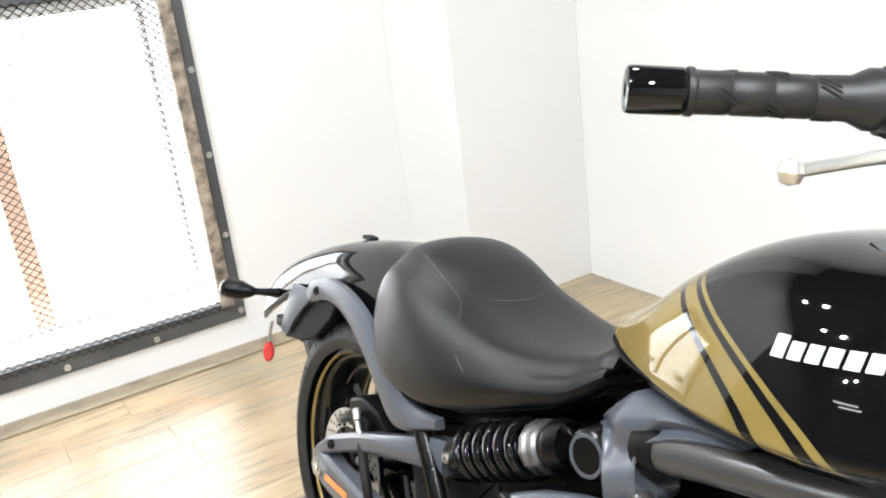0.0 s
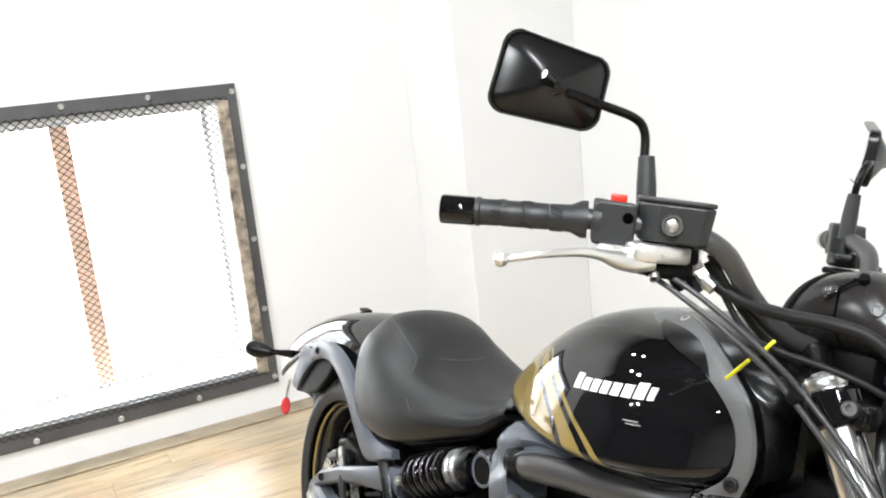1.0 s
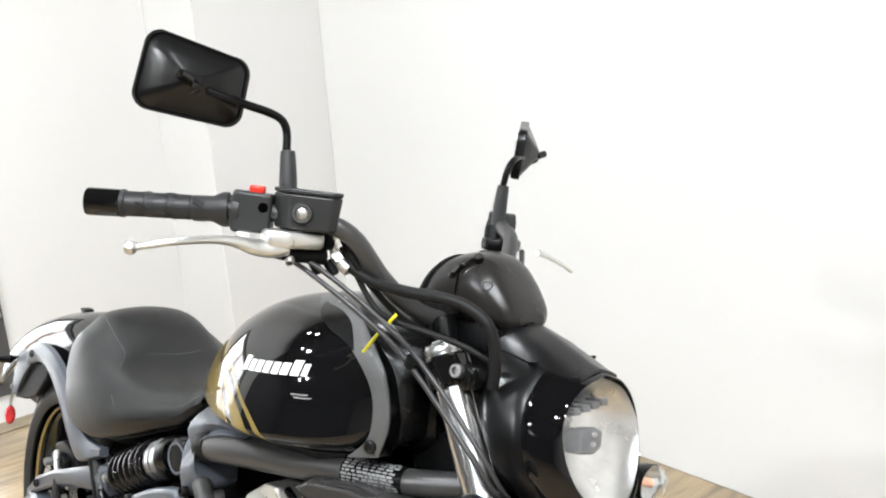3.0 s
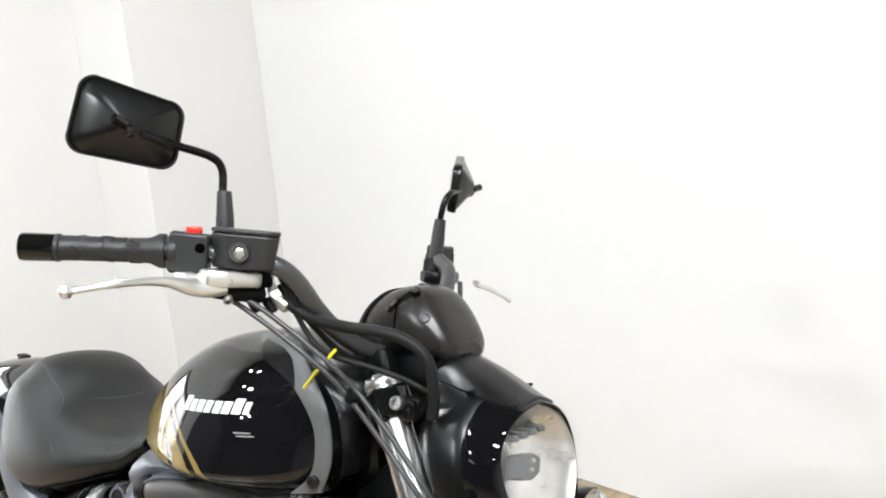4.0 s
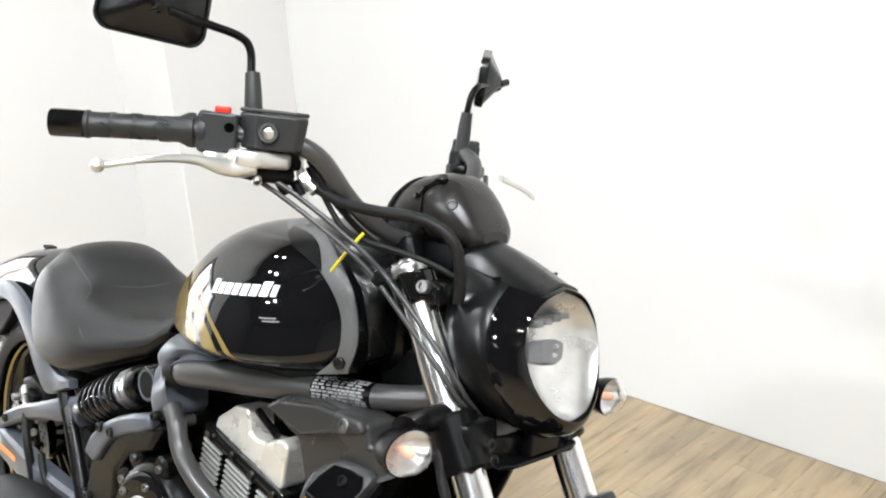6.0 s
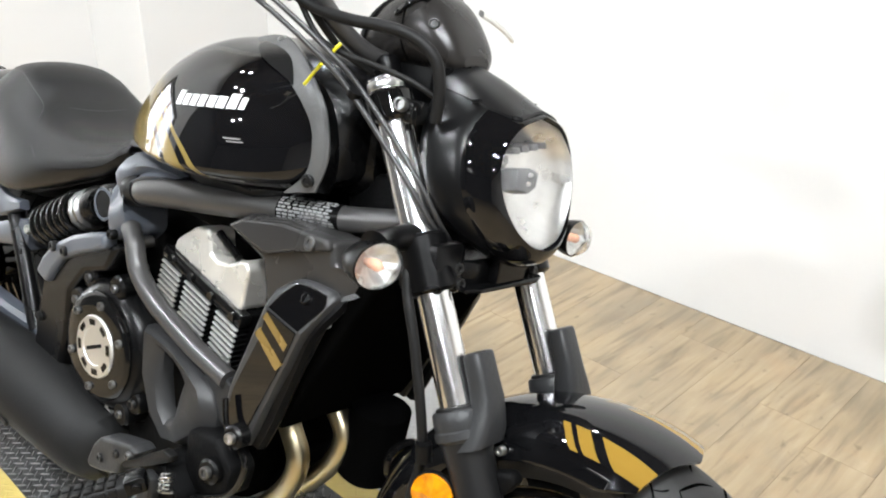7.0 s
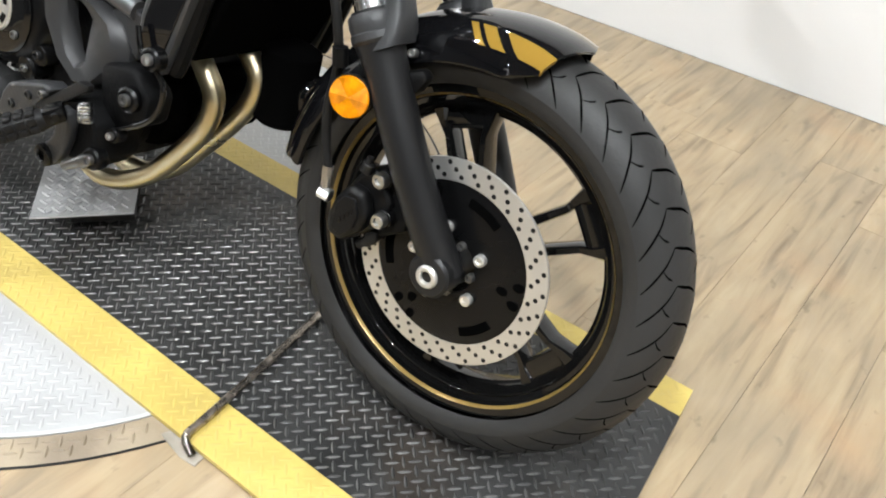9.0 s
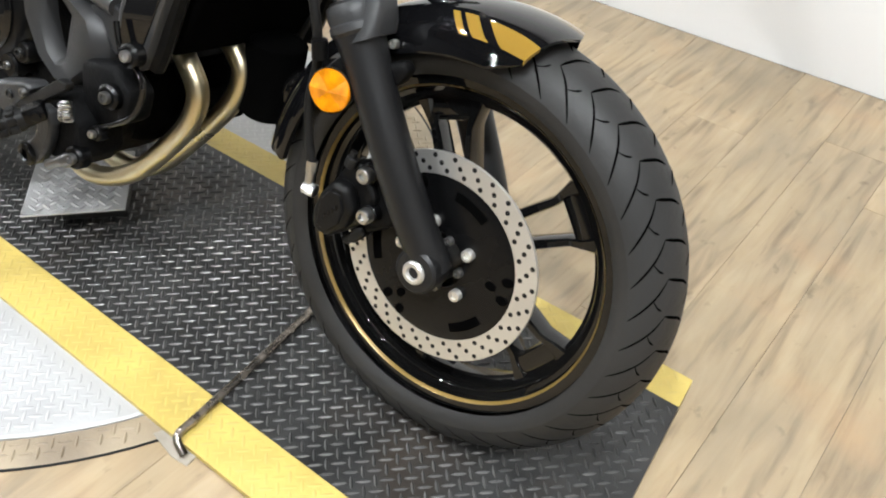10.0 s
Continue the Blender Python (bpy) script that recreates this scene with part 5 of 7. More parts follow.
        ball, mc, turn = Vector((-0.576, -0.335, 0.9045)), Vector((-0.592, -0.327, 0.911)), -34
    else:
        arm = [base, base + Vector((0.002, 0, 0.045)), base + Vector((0.006, 0.002, 0.078)), base + Vector((0.004, 0.018, 0.096)), (-0.572, 0.262, 0.884), (-0.588, 0.306, 0.886)]
        ball, mc, turn = Vector((-0.594, 0.318, 0.888)), Vector((-0.604, 0.302, 0.897)), 40
    tube(bm, arm, 0.0052, 12, 6)
    stem = part("mirror_arm", bm, SATIN, bike, "", STEER)
    bm = bmesh.new()
    lean = -0.010 if s < 0 else 0.003
    tube(bm, [base + Vector((0.001, 0, -0.012)), base + Vector((lean * 0.4, 0, 0.02)), base + Vector((lean, 0, 0.052))], [0.0115, 0.0110, 0.0090], 14, 4)
    part("mirror_boot", bm, HOUSING, stem, "", STEER)
    bm = bmesh.new()
    lathe(bm, [(0.0001, -0.011), (0.008, -0.008), (0.011, 0), (0.008, 0.008), (0.0001, 0.011)], align(ball, (1, 0, 0)), 16)
    rod(bm, ball + Vector((0.004, 0.008 * s, 0.004)), ball + Vector((0.006, 0.024 * s, 0.010)), 0.006, n=10)
    rod(bm, ball, mc + Vector((0.004, 0, 0)), 0.010, 0.014, n=14)
    part("mirror_ball", bm, GLOSS_PLAIN, stem, "", STEER)
    # housing: a shallow pyramid with rounded corners, glass on the rider's side
    MM = Matrix.Translation(mc) @ Matrix.Rotation(radians(turn), 4, "Z") @ Matrix.Rotation(radians(4), 4, "Y")
    outline = []
    corner = [(0.060, 0.053), (-0.061, 0.034), (-0.057, -0.049), (0.069, -0.040)]   # outer side first
    for i, (cy, cz) in enumerate(corner):
        for k in range(7):
            ang = radians([0, 90, 180, 270][i] + k * 15)
            outline.append((cy - math.copysign(0.020, cy) + 0.020 * math.cos(ang), cz - math.copysign(0.020, cz) + 0.020 * math.sin(ang)))
    bm = bmesh.new()
    rings = [[MM @ Vector((x, s * y * k, z * k)) for y, z in outline] for x, k in ((-0.012, 0.93), (-0.012, 1.0), (-0.006, 1.02), (0.000, 1.02), (0.0025, 1.0), (0.0025, 0.965), (0.0, 0.945), (0.002, 0.92), (0.016, 0.50), (0.027, 0.15))]
    loft(bm, rings)
    head = part("mirror", bm, MIRROR_BACK, bike, "black rear-view mirror housing", STEER, sharp=24)
    bm = bmesh.new()
    loft(bm, [[MM @ Vector((x, s * y * 0.92, z * 0.92)) for y, z in outline] for x in (-0.0135, -0.0122)])
    part("mirror_glass", bm, CHROME, head, "mirror glass", STEER)

# brake fluid reservoir on the right bar
MRs = Matrix.Translation((-0.478, -0.236, 0.774)) @ Matrix.Rotation(radians(-42), 4, "Z")
bm = bmesh.new()
slab(bm, [(-0.024, -0.034), (0.009, -0.034), (0.027, -0.013), (0.027, 0.036), (0.018, 0.046), (-0.024, 0.044)], -0.022, 0.0195, MRs, 0.003, 3)
for v in bm.verts:   # the sides draw in towards the foot
    q = MRs.inverted() @ v.co
    k = 1 - 0.10 * max(0.0, (0.0 - q.z) / 0.022)
    v.co = MRs @ Vector((q.x * k, q.y * k, q.z))
res = part("fluid_reservoir", bm, HOUSING, bike, "black brake fluid reservoir with sight glass", STEER)
bm = bmesh.new()
slab(bm, [(-0.0245, -0.0345), (0.0092, -0.0345), (0.0276, -0.0132), (0.0276, 0.0362), (0.0184, 0.0465), (-0.0245, 0.0445)], 0.0200, 0.0250, MRs, 0.0016, 2)
part("reservoir_lid", bm, HOUSING, res, "", STEER)
MSg = align(MRs @ Vector((0.0275, 0.002, -0.002)), MRs.to_3x3() @ Vector((1, 0, 0)))
bm = bmesh.new()
lathe(bm, [(0.0075, 0.001), (0.008, 0.004), (0.011, 0.004), (0.0125, 0.0), (0.0125, -0.004)], MSg, 24)
part("sight_ring", bm, DULL, res, "", STEER)
bm = bmesh.new()
lathe(bm, [(0.0001, 0.002), (0.006, 0.0018), (0.0078, 0.0005)], MSg, 20)
part("sight_glass", bm, ALU, res, "pale sight glass", STEER)
bm = bmesh.new()
rod(bm, (-0.494, -0.200, 0.757), (-0.470, -0.186, 0.746), 0.0110, n=6, bevel=0.001)
rod(bm, (-0.482, -0.193, 0.752), (-0.478, -0.190, 0.750), 0.0145, n=20, bevel=0.001)
rod(bm, (-0.479, -0.191, 0.748), (-0.472, -0.185, 0.722), 0.0075, n=12)
rod(bm, (-0.472, -0.185, 0.724), (-0.464, -0.182, 0.716), 0.0105, n=6, bevel=0.001)
rod(bm, (-0.464, -0.182, 0.716), (-0.452, -0.177, 0.708), 0.0090, n=16, bevel=0.001)
part("banjo_fitting", bm, LEVER, bike, "silver hose banjo fitting", STEER)

# ---- cables and hoses
def hose(name, pts, r, material=RUBBER, label=""):
    b = bmesh.new()
    tube(b, pts, r, 10, 7)
    return part(name, b, material, bike, label, STEER)


hose("brake_hose", [(-0.459, -0.180, 0.717), (-0.440, -0.172, 0.706), (-0.415, -0.163, 0.698), (-0.377, -0.150, 0.694), (-0.336, -0.135, 0.694), (-0.304, -0.120, 0.688), (-0.279, -0.108, 0.668), (-0.272, -0.100, 0.632), (-0.275, -0.095, 0.60)], 0.0072)
hose("throttle_cable", [(-0.507, -0.237, 0.717), (-0.475, -0.225, 0.704), (-0.427, -0.200, 0.675), (-0.383, -0.172, 0.641), (-0.357, -0.155, 0.615), (-0.312, -0.137, 0.568), (-0.262, -0.124, 0.519), (-0.245, -0.105, 0.488), (-0.25, -0.06, 0.46)], 0.0032, RIMGREY)
hose("throttle_cable", [(-0.497, -0.235, 0.722), (-0.464, -0.222, 0.712), (-0.419, -0.195, 0.683), (-0.371, -0.165, 0.645), (-0.346, -0.148, 0.619), (-0.299, -0.133, 0.574), (-0.252, -0.120, 0.524), (-0.240, -0.100, 0.492), (-0.245, -0.06, 0.46)], 0.0032, RIMGREY)
hose("switch_cable", [(-0.462, -0.186, 0.735), (-0.448, -0.175, 0.710), (-0.421, -0.160, 0.670), (-0.390, -0.150, 0.656), (-0.351, -0.130, 0.649), (-0.312, -0.110, 0.640), (-0.283, -0.090, 0.626)], 0.0036)
hose("wiring_loom", [(-0.455, -0.190, 0.745), (-0.440, -0.176, 0.715), (-0.430, -0.150, 0.685), (-0.420, -0.115, 0.655), (-0.40, -0.08, 0.635)], 0.0045)
hose("clutch_cable", [(-0.50, 0.205, 0.735), (-0.465, 0.165, 0.705), (-0.435, 0.115, 0.66), (-0.405, 0.075, 0.62), (-0.37, 0.05, 0.57)], 0.0042, RIMGREY)
hose("cable_guide", [(-0.356, -0.150, 0.612), (-0.349, -0.153, 0.620)], 0.009, MATT)
for pts in ([(-0.440, -0.151, 0.609), (-0.424, -0.154, 0.625), (-0.411, -0.156, 0.638)], [(-0.392, -0.162, 0.650), (-0.386, -0.160, 0.660), (-0.383, -0.156, 0.666)]):
    hose("cable_tie", pts, 0.0022, YELLOW_TIE, "bright yellow cable tie")

# ---- front indicators on the yoke
for s in (-1, 1):
    IC, ID = Vector((-0.226, 0.205 * s, 0.4525)), (1, 0.10 * s, 0.04)
    MI = align(IC, ID) @ Matrix.Diagonal((1.08, 0.84, 1, 1))
    bm = bmesh.new()
    tube(bm, [(-0.262, 0.108 * s, 0.468), (-0.264, 0.150 * s, 0.466), (-0.258, 0.180 * s, 0.462)], [0.017, 0.014, 0.019], 14, 5)
    lathe(bm, [(0.0001, -0.044), (0.015, -0.041), (0.025, -0.028), (0.0305, -0.010), (0.0318, 0.0), (0.0300, 0.001), (0.029, -0.008), (0.020, -0.020), (0.0001, -0.024)], MI, 32)
    ind = part("indicator", bm, SATIN, bike, "black indicator with clear lens", STEER)
    bm = bmesh.new()
    lathe(bm, [(0.0001, 0.019), (0.010, 0.0182), (0.020, 0.0145), (0.027, 0.008), (0.0300, 0.001), (0.0300, -0.003), (0.0285, -0.002), (0.025, 0.006), (0.018, 0.012), (0.0001, 0.016)], MI, 32)
    lz = part("lens", bm, FROSTED, ind, "clear frosted lens", STEER)
    lz.visible_shadow = False
    bm = bmesh.new()
    rings = []
    for r, h in ((0.0290, -0.003), (0.024, -0.009), (0.017, -0.015), (0.009, -0.018), (0.001, -0.019)):
        rings.append([MI @ Vector((r * math.cos(a), r * math.sin(a), h + (0.0025 if k % 2 else 0.0) * r / 0.03)) for k, a in enumerate(np.linspace(0, 2 * math.pi, 26, endpoint=False))])
    loft(bm, rings, cap=False)
    part("reflector", bm, REFLECT, ind, "bright fluted reflector", STEER, sharp=8)
    bm = bmesh.new()
    lathe(bm, [(0.0001, 0.005), (0.004, 0.004), (0.0065, 0.0), (0.0065, -0.008), (0.005, -0.014), (0.005, -0.018)], MI @ Matrix.Diagonal((1 / 1.08, 1 / 0.84, 1, 1)), 20)
    part("bulb", bm, BULB, ind, "amber bulb", STEER)

# ---- tank
TANK = banded_paint("tank paint", [(-9.0, -0.674), (-0.655, -0.611), (-0.592, -0.578)], (0.004, 0.004, 0.0045), 1.5, bend=9.0, z0=0.49, floor_z=0.462)
TSEC = [  # x, top, bottom, half width, height of the widest line
    (-0.962, 0.475, 0.440, 0.029, 0.455), (-0.950, 0.482, 0.436, 0.062, 0.455), (-0.925, 0.493, 0.434, 0.085, 0.455), (-0.880, 0.526, 0.434, 0.117, 0.456), (-0.820, 0.576, 0.438, 0.150, 0.460),
    (-0.750, 0.619, 0.441, 0.180, 0.464), (-0.680, 0.643, 0.445, 0.201, 0.470), (-0.610, 0.649, 0.450, 0.212, 0.476), (-0.540, 0.653, 0.456, 0.203, 0.484), (-0.470, 0.650, 0.466, 0.168, 0.496),
    (-0.425, 0.638, 0.480, 0.129, 0.515), (-0.400, 0.618, 0.495, 0.099, 0.535), (-0.388, 0.601, 0.510, 0.043, 0.550)]


def tank_at(x):
    return glide(TSEC, x)


def tank_point(x, q, grow=0.0):
    """A point of the tank's skin: q runs from 0 at the top ridge to 1 at the widest line and 2 at the bottom edge, on the right side."""
    top, bot, hw, zw = tank_at(x)
    if q <= 1:
        a = q * math.pi / 2
        c = max(0.0, math.cos(a)) ** 0.70
        return Vector((x, -(hw + grow) * math.sin(a) ** 0.68 * (1 - 0.10 * c), zw + (top - zw + grow) * c))
    a = (q - 1) * math.pi / 2
    return Vector((x, -(hw + grow) * max(0.0, math.cos(a)) ** 0.42, zw - (zw - bot + grow) * math.sin(a) ** 1.0))


def tank_side(x, z, grow=0.0):
    """The skin at x and height z on the right side."""
    lo, hi = 0.0, 1.9
    for _ in range(30):
        mid = (lo + hi) / 2
        if tank_point(x, mid).z > z:
            lo = mid
        else:
            hi = mid
    return tank_point(x, lo, grow)


bm = bmesh.new()
rings = []
for p in [Vector((x, 0, 0)) for x in list(np.linspace(-0.962, -0.93, 10)) + list(np.linspace(-0.925, -0.43, 56)) + list(np.linspace(-0.425, -0.388, 12))]:
    half = [tank_point(p.x, q) for q in [1 - math.cos(v) for v in np.linspace(0, math.pi, 45)]]
    rings.append(half + [Vector((v.x, -v.y, v.z)) for v in reversed(half[1:-1])] if half[-1].y > -1e-6 else half + [Vector((v.x, -v.y, v.z)) for v in reversed(half[1:])])
loft(bm, rings)
tank = part("fuel_tank", bm, TANK, bike, "gloss black teardrop tank with gold rear panel and stripes", sharp=60)
# word mark reduced to plain white blocks
for k in range(8):
    x0, x1 = -0.638 + k * 0.0167, -0.638 + k * 0.0167 + (0.0125 if k < 7 else 0.007)
    za = 0.546 + 0.142 * (x0 + 0.638)
    tall = 0.0190 if k in (0, 6) else 0.0150
    bm = bmesh.new()
    grid = [[tank_side(x, za + 0.13 * (x - x0) + h, 0.0012) for x in np.linspace(x0, x1, 4)] for h in np.linspace(0, tall, 4)]
    back = [[v + Vector((0, 0.0016, 0)) for v in row] for row in grid]
    loft(bm, [g + list(reversed(b)) for g, b in zip(grid, back)])
    part("white_mark", bm, WHITE_MARK, tank, "white block marking")
# grey C-shaped trim round the front of the tank
for s in (-1, 1):
    bm = bmesh.new()
    outer = path([(-0.606, -0.068, 0.654), (-0.556, -0.090, 0.656), (-0.502, -0.111, 0.645), (-0.450, -0.129, 0.622), (-0.414, -0.135, 0.593), (-0.399, -0.135, 0.560), (-0.395, -0.135, 0.522), (-0.406, -0.138, 0.484)], 6)
    inner = path([(-0.632, -0.080, 0.645), (-0.592, -0.106, 0.637), (-0.531, -0.123, 0.621), (-0.468, -0.139, 0.601), (-0.429, -0.142, 0.571), (-0.416, -0.143, 0.541), (-0.421, -0.144, 0.504), (-0.456, -0.146, 0.471)], 6)
    rings, backs = [], []
    for a, b in zip(outer, inner):
        pm = (a + b) / 2 + Vector((0.0005, -0.0020, 0.0008))
        quad = [a + Vector((-0.001, 0.002, 0)), a * 0.85 + b * 0.15 + Vector((0, -0.0018, 0.0005)), pm, a * 0.15 + b * 0.85 + Vector((0, -0.0012, 0)), b, b + Vector((0, 0.006, -0.001)), a + Vector((-0.003, 0.007, -0.001))]
        rings.append([Vector((v.x, -v.y * s, v.z)) for v in quad])
        quad = [a + Vector((-0.002, 0.005, 0)), b + Vector((0.001, 0.005, 0)), b + Vector((0, 0.024, -0.004)), a + Vector((-0.010, 0.034, -0.006))]
        backs.append([Vector((v.x, -v.y * s, v.z)) for v in quad])
    loft(bm, rings)
    trim = part("tank_trim", bm, PALE_TRIM, bike, "grey moulded trim round the tank front")
    bm = bmesh.new()
    loft(bm, backs)
    part("trim_backing", bm, SHEEN, trim, "satin black backing")
    bolt("bolt", trim, (-0.414, 0.1445 * s, 0.497), (0.25, s, 0), 0.0085, 0.003, BLACKBOLT)
    bolt("bolt", trim, (-0.560, 0.094 * s, 0.652), (0, 0.5 * s, 1), 0.006, 0.003, STEEL)
# panel between the trim and the steering head, lying on the tank's skin
def trim_x(z):
    return float(np.interp(z, [0.455, 0.468, 0.500, 0.530, 0.560, 0.590, 0.612, 0.628, 0.640, 0.650], [-0.462, -0.452, -0.430, -0.424, -0.428, -0.446, -0.492, -0.548, -0.588, -0.606]))


for s in (-1, 1):
    rings = []
    for q in np.linspace(0.0, 1.55, 40):
        x = -0.5
        for _ in range(12):
            x = 0.5 * x + 0.5 * trim_x(tank_point(x, q).z)
        row = [tank_point(v, q, 0.0035) for v in np.linspace(x, -0.3885, 18)]
        rings.append([Vector((v.x, -s * v.y, v.z)) for v in row])
    bm = bmesh.new()
    loft(bm, rings, cap=False, closed=False)
    part("tank_front_panel", bm, SHEEN, tank, "satin black panel ahead of the tank trim")
# dark cover between the trim and the steering head
bm = bmesh.new()
rings = []
for x, zt, zb, hw in ((-0.60, 0.650, 0.56, 0.100), (-0.56, 0.658, 0.50, 0.100), (-0.50, 0.660, 0.47, 0.108), (-0.45, 0.654, 0.46, 0.102), (-0.415, 0.638, 0.46, 0.085), (-0.385, 0.612, 0.47, 0.064)):
    zc, hh = (zt + zb) / 2, (zt - zb) / 2
    rings.append([Vector((x, hw * math.copysign(abs(math.cos(a)) ** 0.7, math.cos(a)), zc + hh * math.copysign(abs(math.sin(a)) ** 0.7, math.sin(a)))) for a in np.linspace(0, 2 * math.pi, 40, endpoint=False)])
loft(bm, rings)
part("tank_front_cover", bm, SHEEN, tank, "matt black cover ahead of the tank")
# black lower lip under the tank
bm = bmesh.new()
rings = []
for x, hw, z in ((-0.93, 0.045, 0.440), (-0.84, 0.102, 0.440), (-0.74, 0.142, 0.444), (-0.62, 0.166, 0.452), (-0.52, 0.152, 0.460), (-0.45, 0.112, 0.470)):
    rings.append([Vector((x, y, zz)) for y, zz in ((-hw, z + 0.02), (-hw - 0.002, z), (-hw + 0.02, z - 0.022), (hw - 0.02, z - 0.022), (hw + 0.002, z), (hw, z + 0.02))])
loft(bm, rings)
part("tank_seam", bm, GLOSS, tank)

# ---- seat
SSEC = [  # x, centre top, shoulder height, bottom edge, half width
    (-1.468, 0.400, 0.388, 0.335, 0.072), (-1.448, 0.448, 0.425, 0.303, 0.119), (-1.410, 0.482, 0.446, 0.282, 0.146), (-1.355, 0.492, 0.448, 0.268, 0.160), (-1.295, 0.474, 0.434, 0.264, 0.166), (-1.235, 0.436, 0.415, 0.268, 0.168),
    (-1.170, 0.408, 0.402, 0.284, 0.165), (-1.100, 0.398, 0.396, 0.308, 0.155), (-1.030, 0.404, 0.400, 0.336, 0.138), (-0.970, 0.424, 0.414, 0.362, 0.119), (-0.938, 0.450, 0.434, 0.386, 0.108), (-0.924, 0.450, 0.436, 0.402, 0.098)]
xs = list(np.linspace(SSEC[0][0], -1.41, 14)) + list(np.linspace(-1.40, -0.95, 50)) + list(np.linspace(-0.945, SSEC[-1][0], 6))
bm = bmesh.new()
rings = []
for x in xs:
    top, sh, bot, hw = glide(SSEC, float(x))
    prof = [(0, top), (0.28, top * 0.93 + sh * 0.07), (0.54, top * 0.6 + sh * 0.4 + 0.003), (0.74, sh), (0.86, sh - 0.016), (0.955, sh - min(0.044, 0.40 * (sh - bot))), (1.0, (sh + bot) / 2 - 0.01), (0.985, bot + 0.016), (0.93, bot), (0.80, bot - 0.003)]
    right = path([Vector((x, -hw * a, z)) for a, z in prof], 3)
    rings.append(right + [Vector((v.x, -v.y, v.z)) for v in reversed(right[1:])])
loft(bm, rings)
seat = part("seat", bm, VINYL, bike, "black vinyl scooped solo seat", sharp=75)
# stitched seams
def seat_top(x, f):
    top, sh, bot, hw = glide(SSEC, x)
    z = float(np.interp(abs(f), [0, 0.30, 0.55, 0.74, 0.86, 0.955, 1.0, 0.985 + 0.02], [top, top * 0.93 + sh * 0.07, top * 0.6 + sh * 0.4 + 0.003, sh, sh - 0.016, sh - 0.044, (sh + bot) / 2 - 0.01, bot]))
    return Vector((x, hw * f, z + 0.0002))


for line in ([(-1.445, -0.50), (-1.400, -0.57), (-1.345, -0.587), (-1.290, -0.60), (-1.235, -0.60), (-1.200, -0.75), (-1.165, -0.92), (-1.120, -0.985)],
             [(-1.445, 0.50), (-1.400, 0.57), (-1.345, 0.587), (-1.290, 0.60), (-1.235, 0.60), (-1.200, 0.75), (-1.165, 0.92), (-1.120, 0.985)],
             [(-1.235, -0.58), (-1.217, -0.26), (-1.211, 0.0), (-1.217, 0.26), (-1.235, 0.58)]):
    bm = bmesh.new()
    tube(bm, [seat_top(x, f) for x, f in line], 0.0009, 6, 6)
    part("seat_seam", bm, SEAM, seat)
bm = bmesh.new()
rings = []
for x, hw, z in ((-1.44, 0.09, 0.290), (-1.30, 0.142, 0.266), (-1.15, 0.146, 0.287), (-1.0, 0.112, 0.346), (-0.93, 0.080, 0.387)):
    rings.append([Vector((x, y, zz)) for y, zz in ((-hw, z + 0.02), (-hw, z - 0.004), (-hw + 0.02, z - 0.014), (hw - 0.02, z - 0.014), (hw, z - 0.004), (hw, z + 0.02))])
loft(bm, rings)
part("seat_base", bm, MATT, seat)

# ---- rear fender, rails and tail
bm = bmesh.new()
rings = []
for x, zt, hw, drop in ((-1.30, 0.40, 0.098, 0.14), (-1.42, 0.440, 0.108, 0.13), (-1.55, 0.446, 0.112, 0.115), (-1.68, 0.424, 0.112, 0.10), (-1.78, 0.394, 0.110, 0.095), (-1.87, 0.360, 0.106, 0.10), (-1.94, 0.328, 0.102, 0.11), (-1.99, 0.298, 0.096, 0.11), (-2.015, 0.275, 0.088, 0.10)):
    out = [Vector((x, hw * math.sin(a), zt - drop * (1 - math.cos(a)) ** 1.25)) for a in np.linspace(-1.57, 1.57, 25)]
    inn = [v + Vector((0, -0.006 * (1 if v.y > 0 else -1), -0.006)) for v in reversed(out)]
    rings.append(out + inn)
loft(bm, rings)
rear_fender = part("rear_fender", bm, GLOSS, bike, "gloss black rear fender", sharp=60)
bm = bmesh.new()
box(bm, (-1.695, 0, 0.424), (0.03, 0.022, 0.008), 0.002)
part("fender_pad", bm, RUBBER, rear_fender)
bm = bmesh.new()
rings = []
for x, zt, zb, hw in ((-1.735, 0.315, 0.292, 0.1115), (-1.780, 0.312, 0.256, 0.1115), (-1.815, 0.308, 0.222, 0.110), (-1.845, 0.268, 0.188, 0.107), (-1.874, 0.206, 0.180, 0.104)):
    rings.append([Vector((x, y, z)) for y, z in ((-hw, zt), (-hw - 0.004, (zt + zb) / 2), (-hw + 0.002, zb), (-hw + 0.012, zb), (-hw + 0.010, zt), (hw - 0.010, zt), (hw - 0.012, zb), (hw - 0.002, zb), (hw + 0.004, (zt + zb) / 2), (hw, zt))])
loft(bm, rings)
part("fender_tail", bm, GREY, rear_fender, "grey tail section of the fender")
bm = bmesh.new()
slab(bm, [(-2.10, -0.02), (-1.94, -0.02), (-1.80, -0.07), (-1.80, 0.07), (-1.94, 0.02), (-2.10, 0.02)], 0.125, 0.150, None, 0.003)
slab(bm, [(-1.845, 0.262), (-1.690, 0.302), (-1.636, 0.318), (-1.662, 0.272), (-1.727, 0.214), (-1.800, 0.186), (-1.875, 0.172), (-1.850, 0.213)], -0.098, 0.098, SIDE, 0.004)
part("plate_bracket", bm, MATT, bike, "black number plate bracket")
bm = bmesh.new()
tube(bm, [(-2.098, -0.03, 0.135), (-2.102, -0.034, 0.10), (-2.100, -0.036, 0.082)], 0.004, 8, 4)
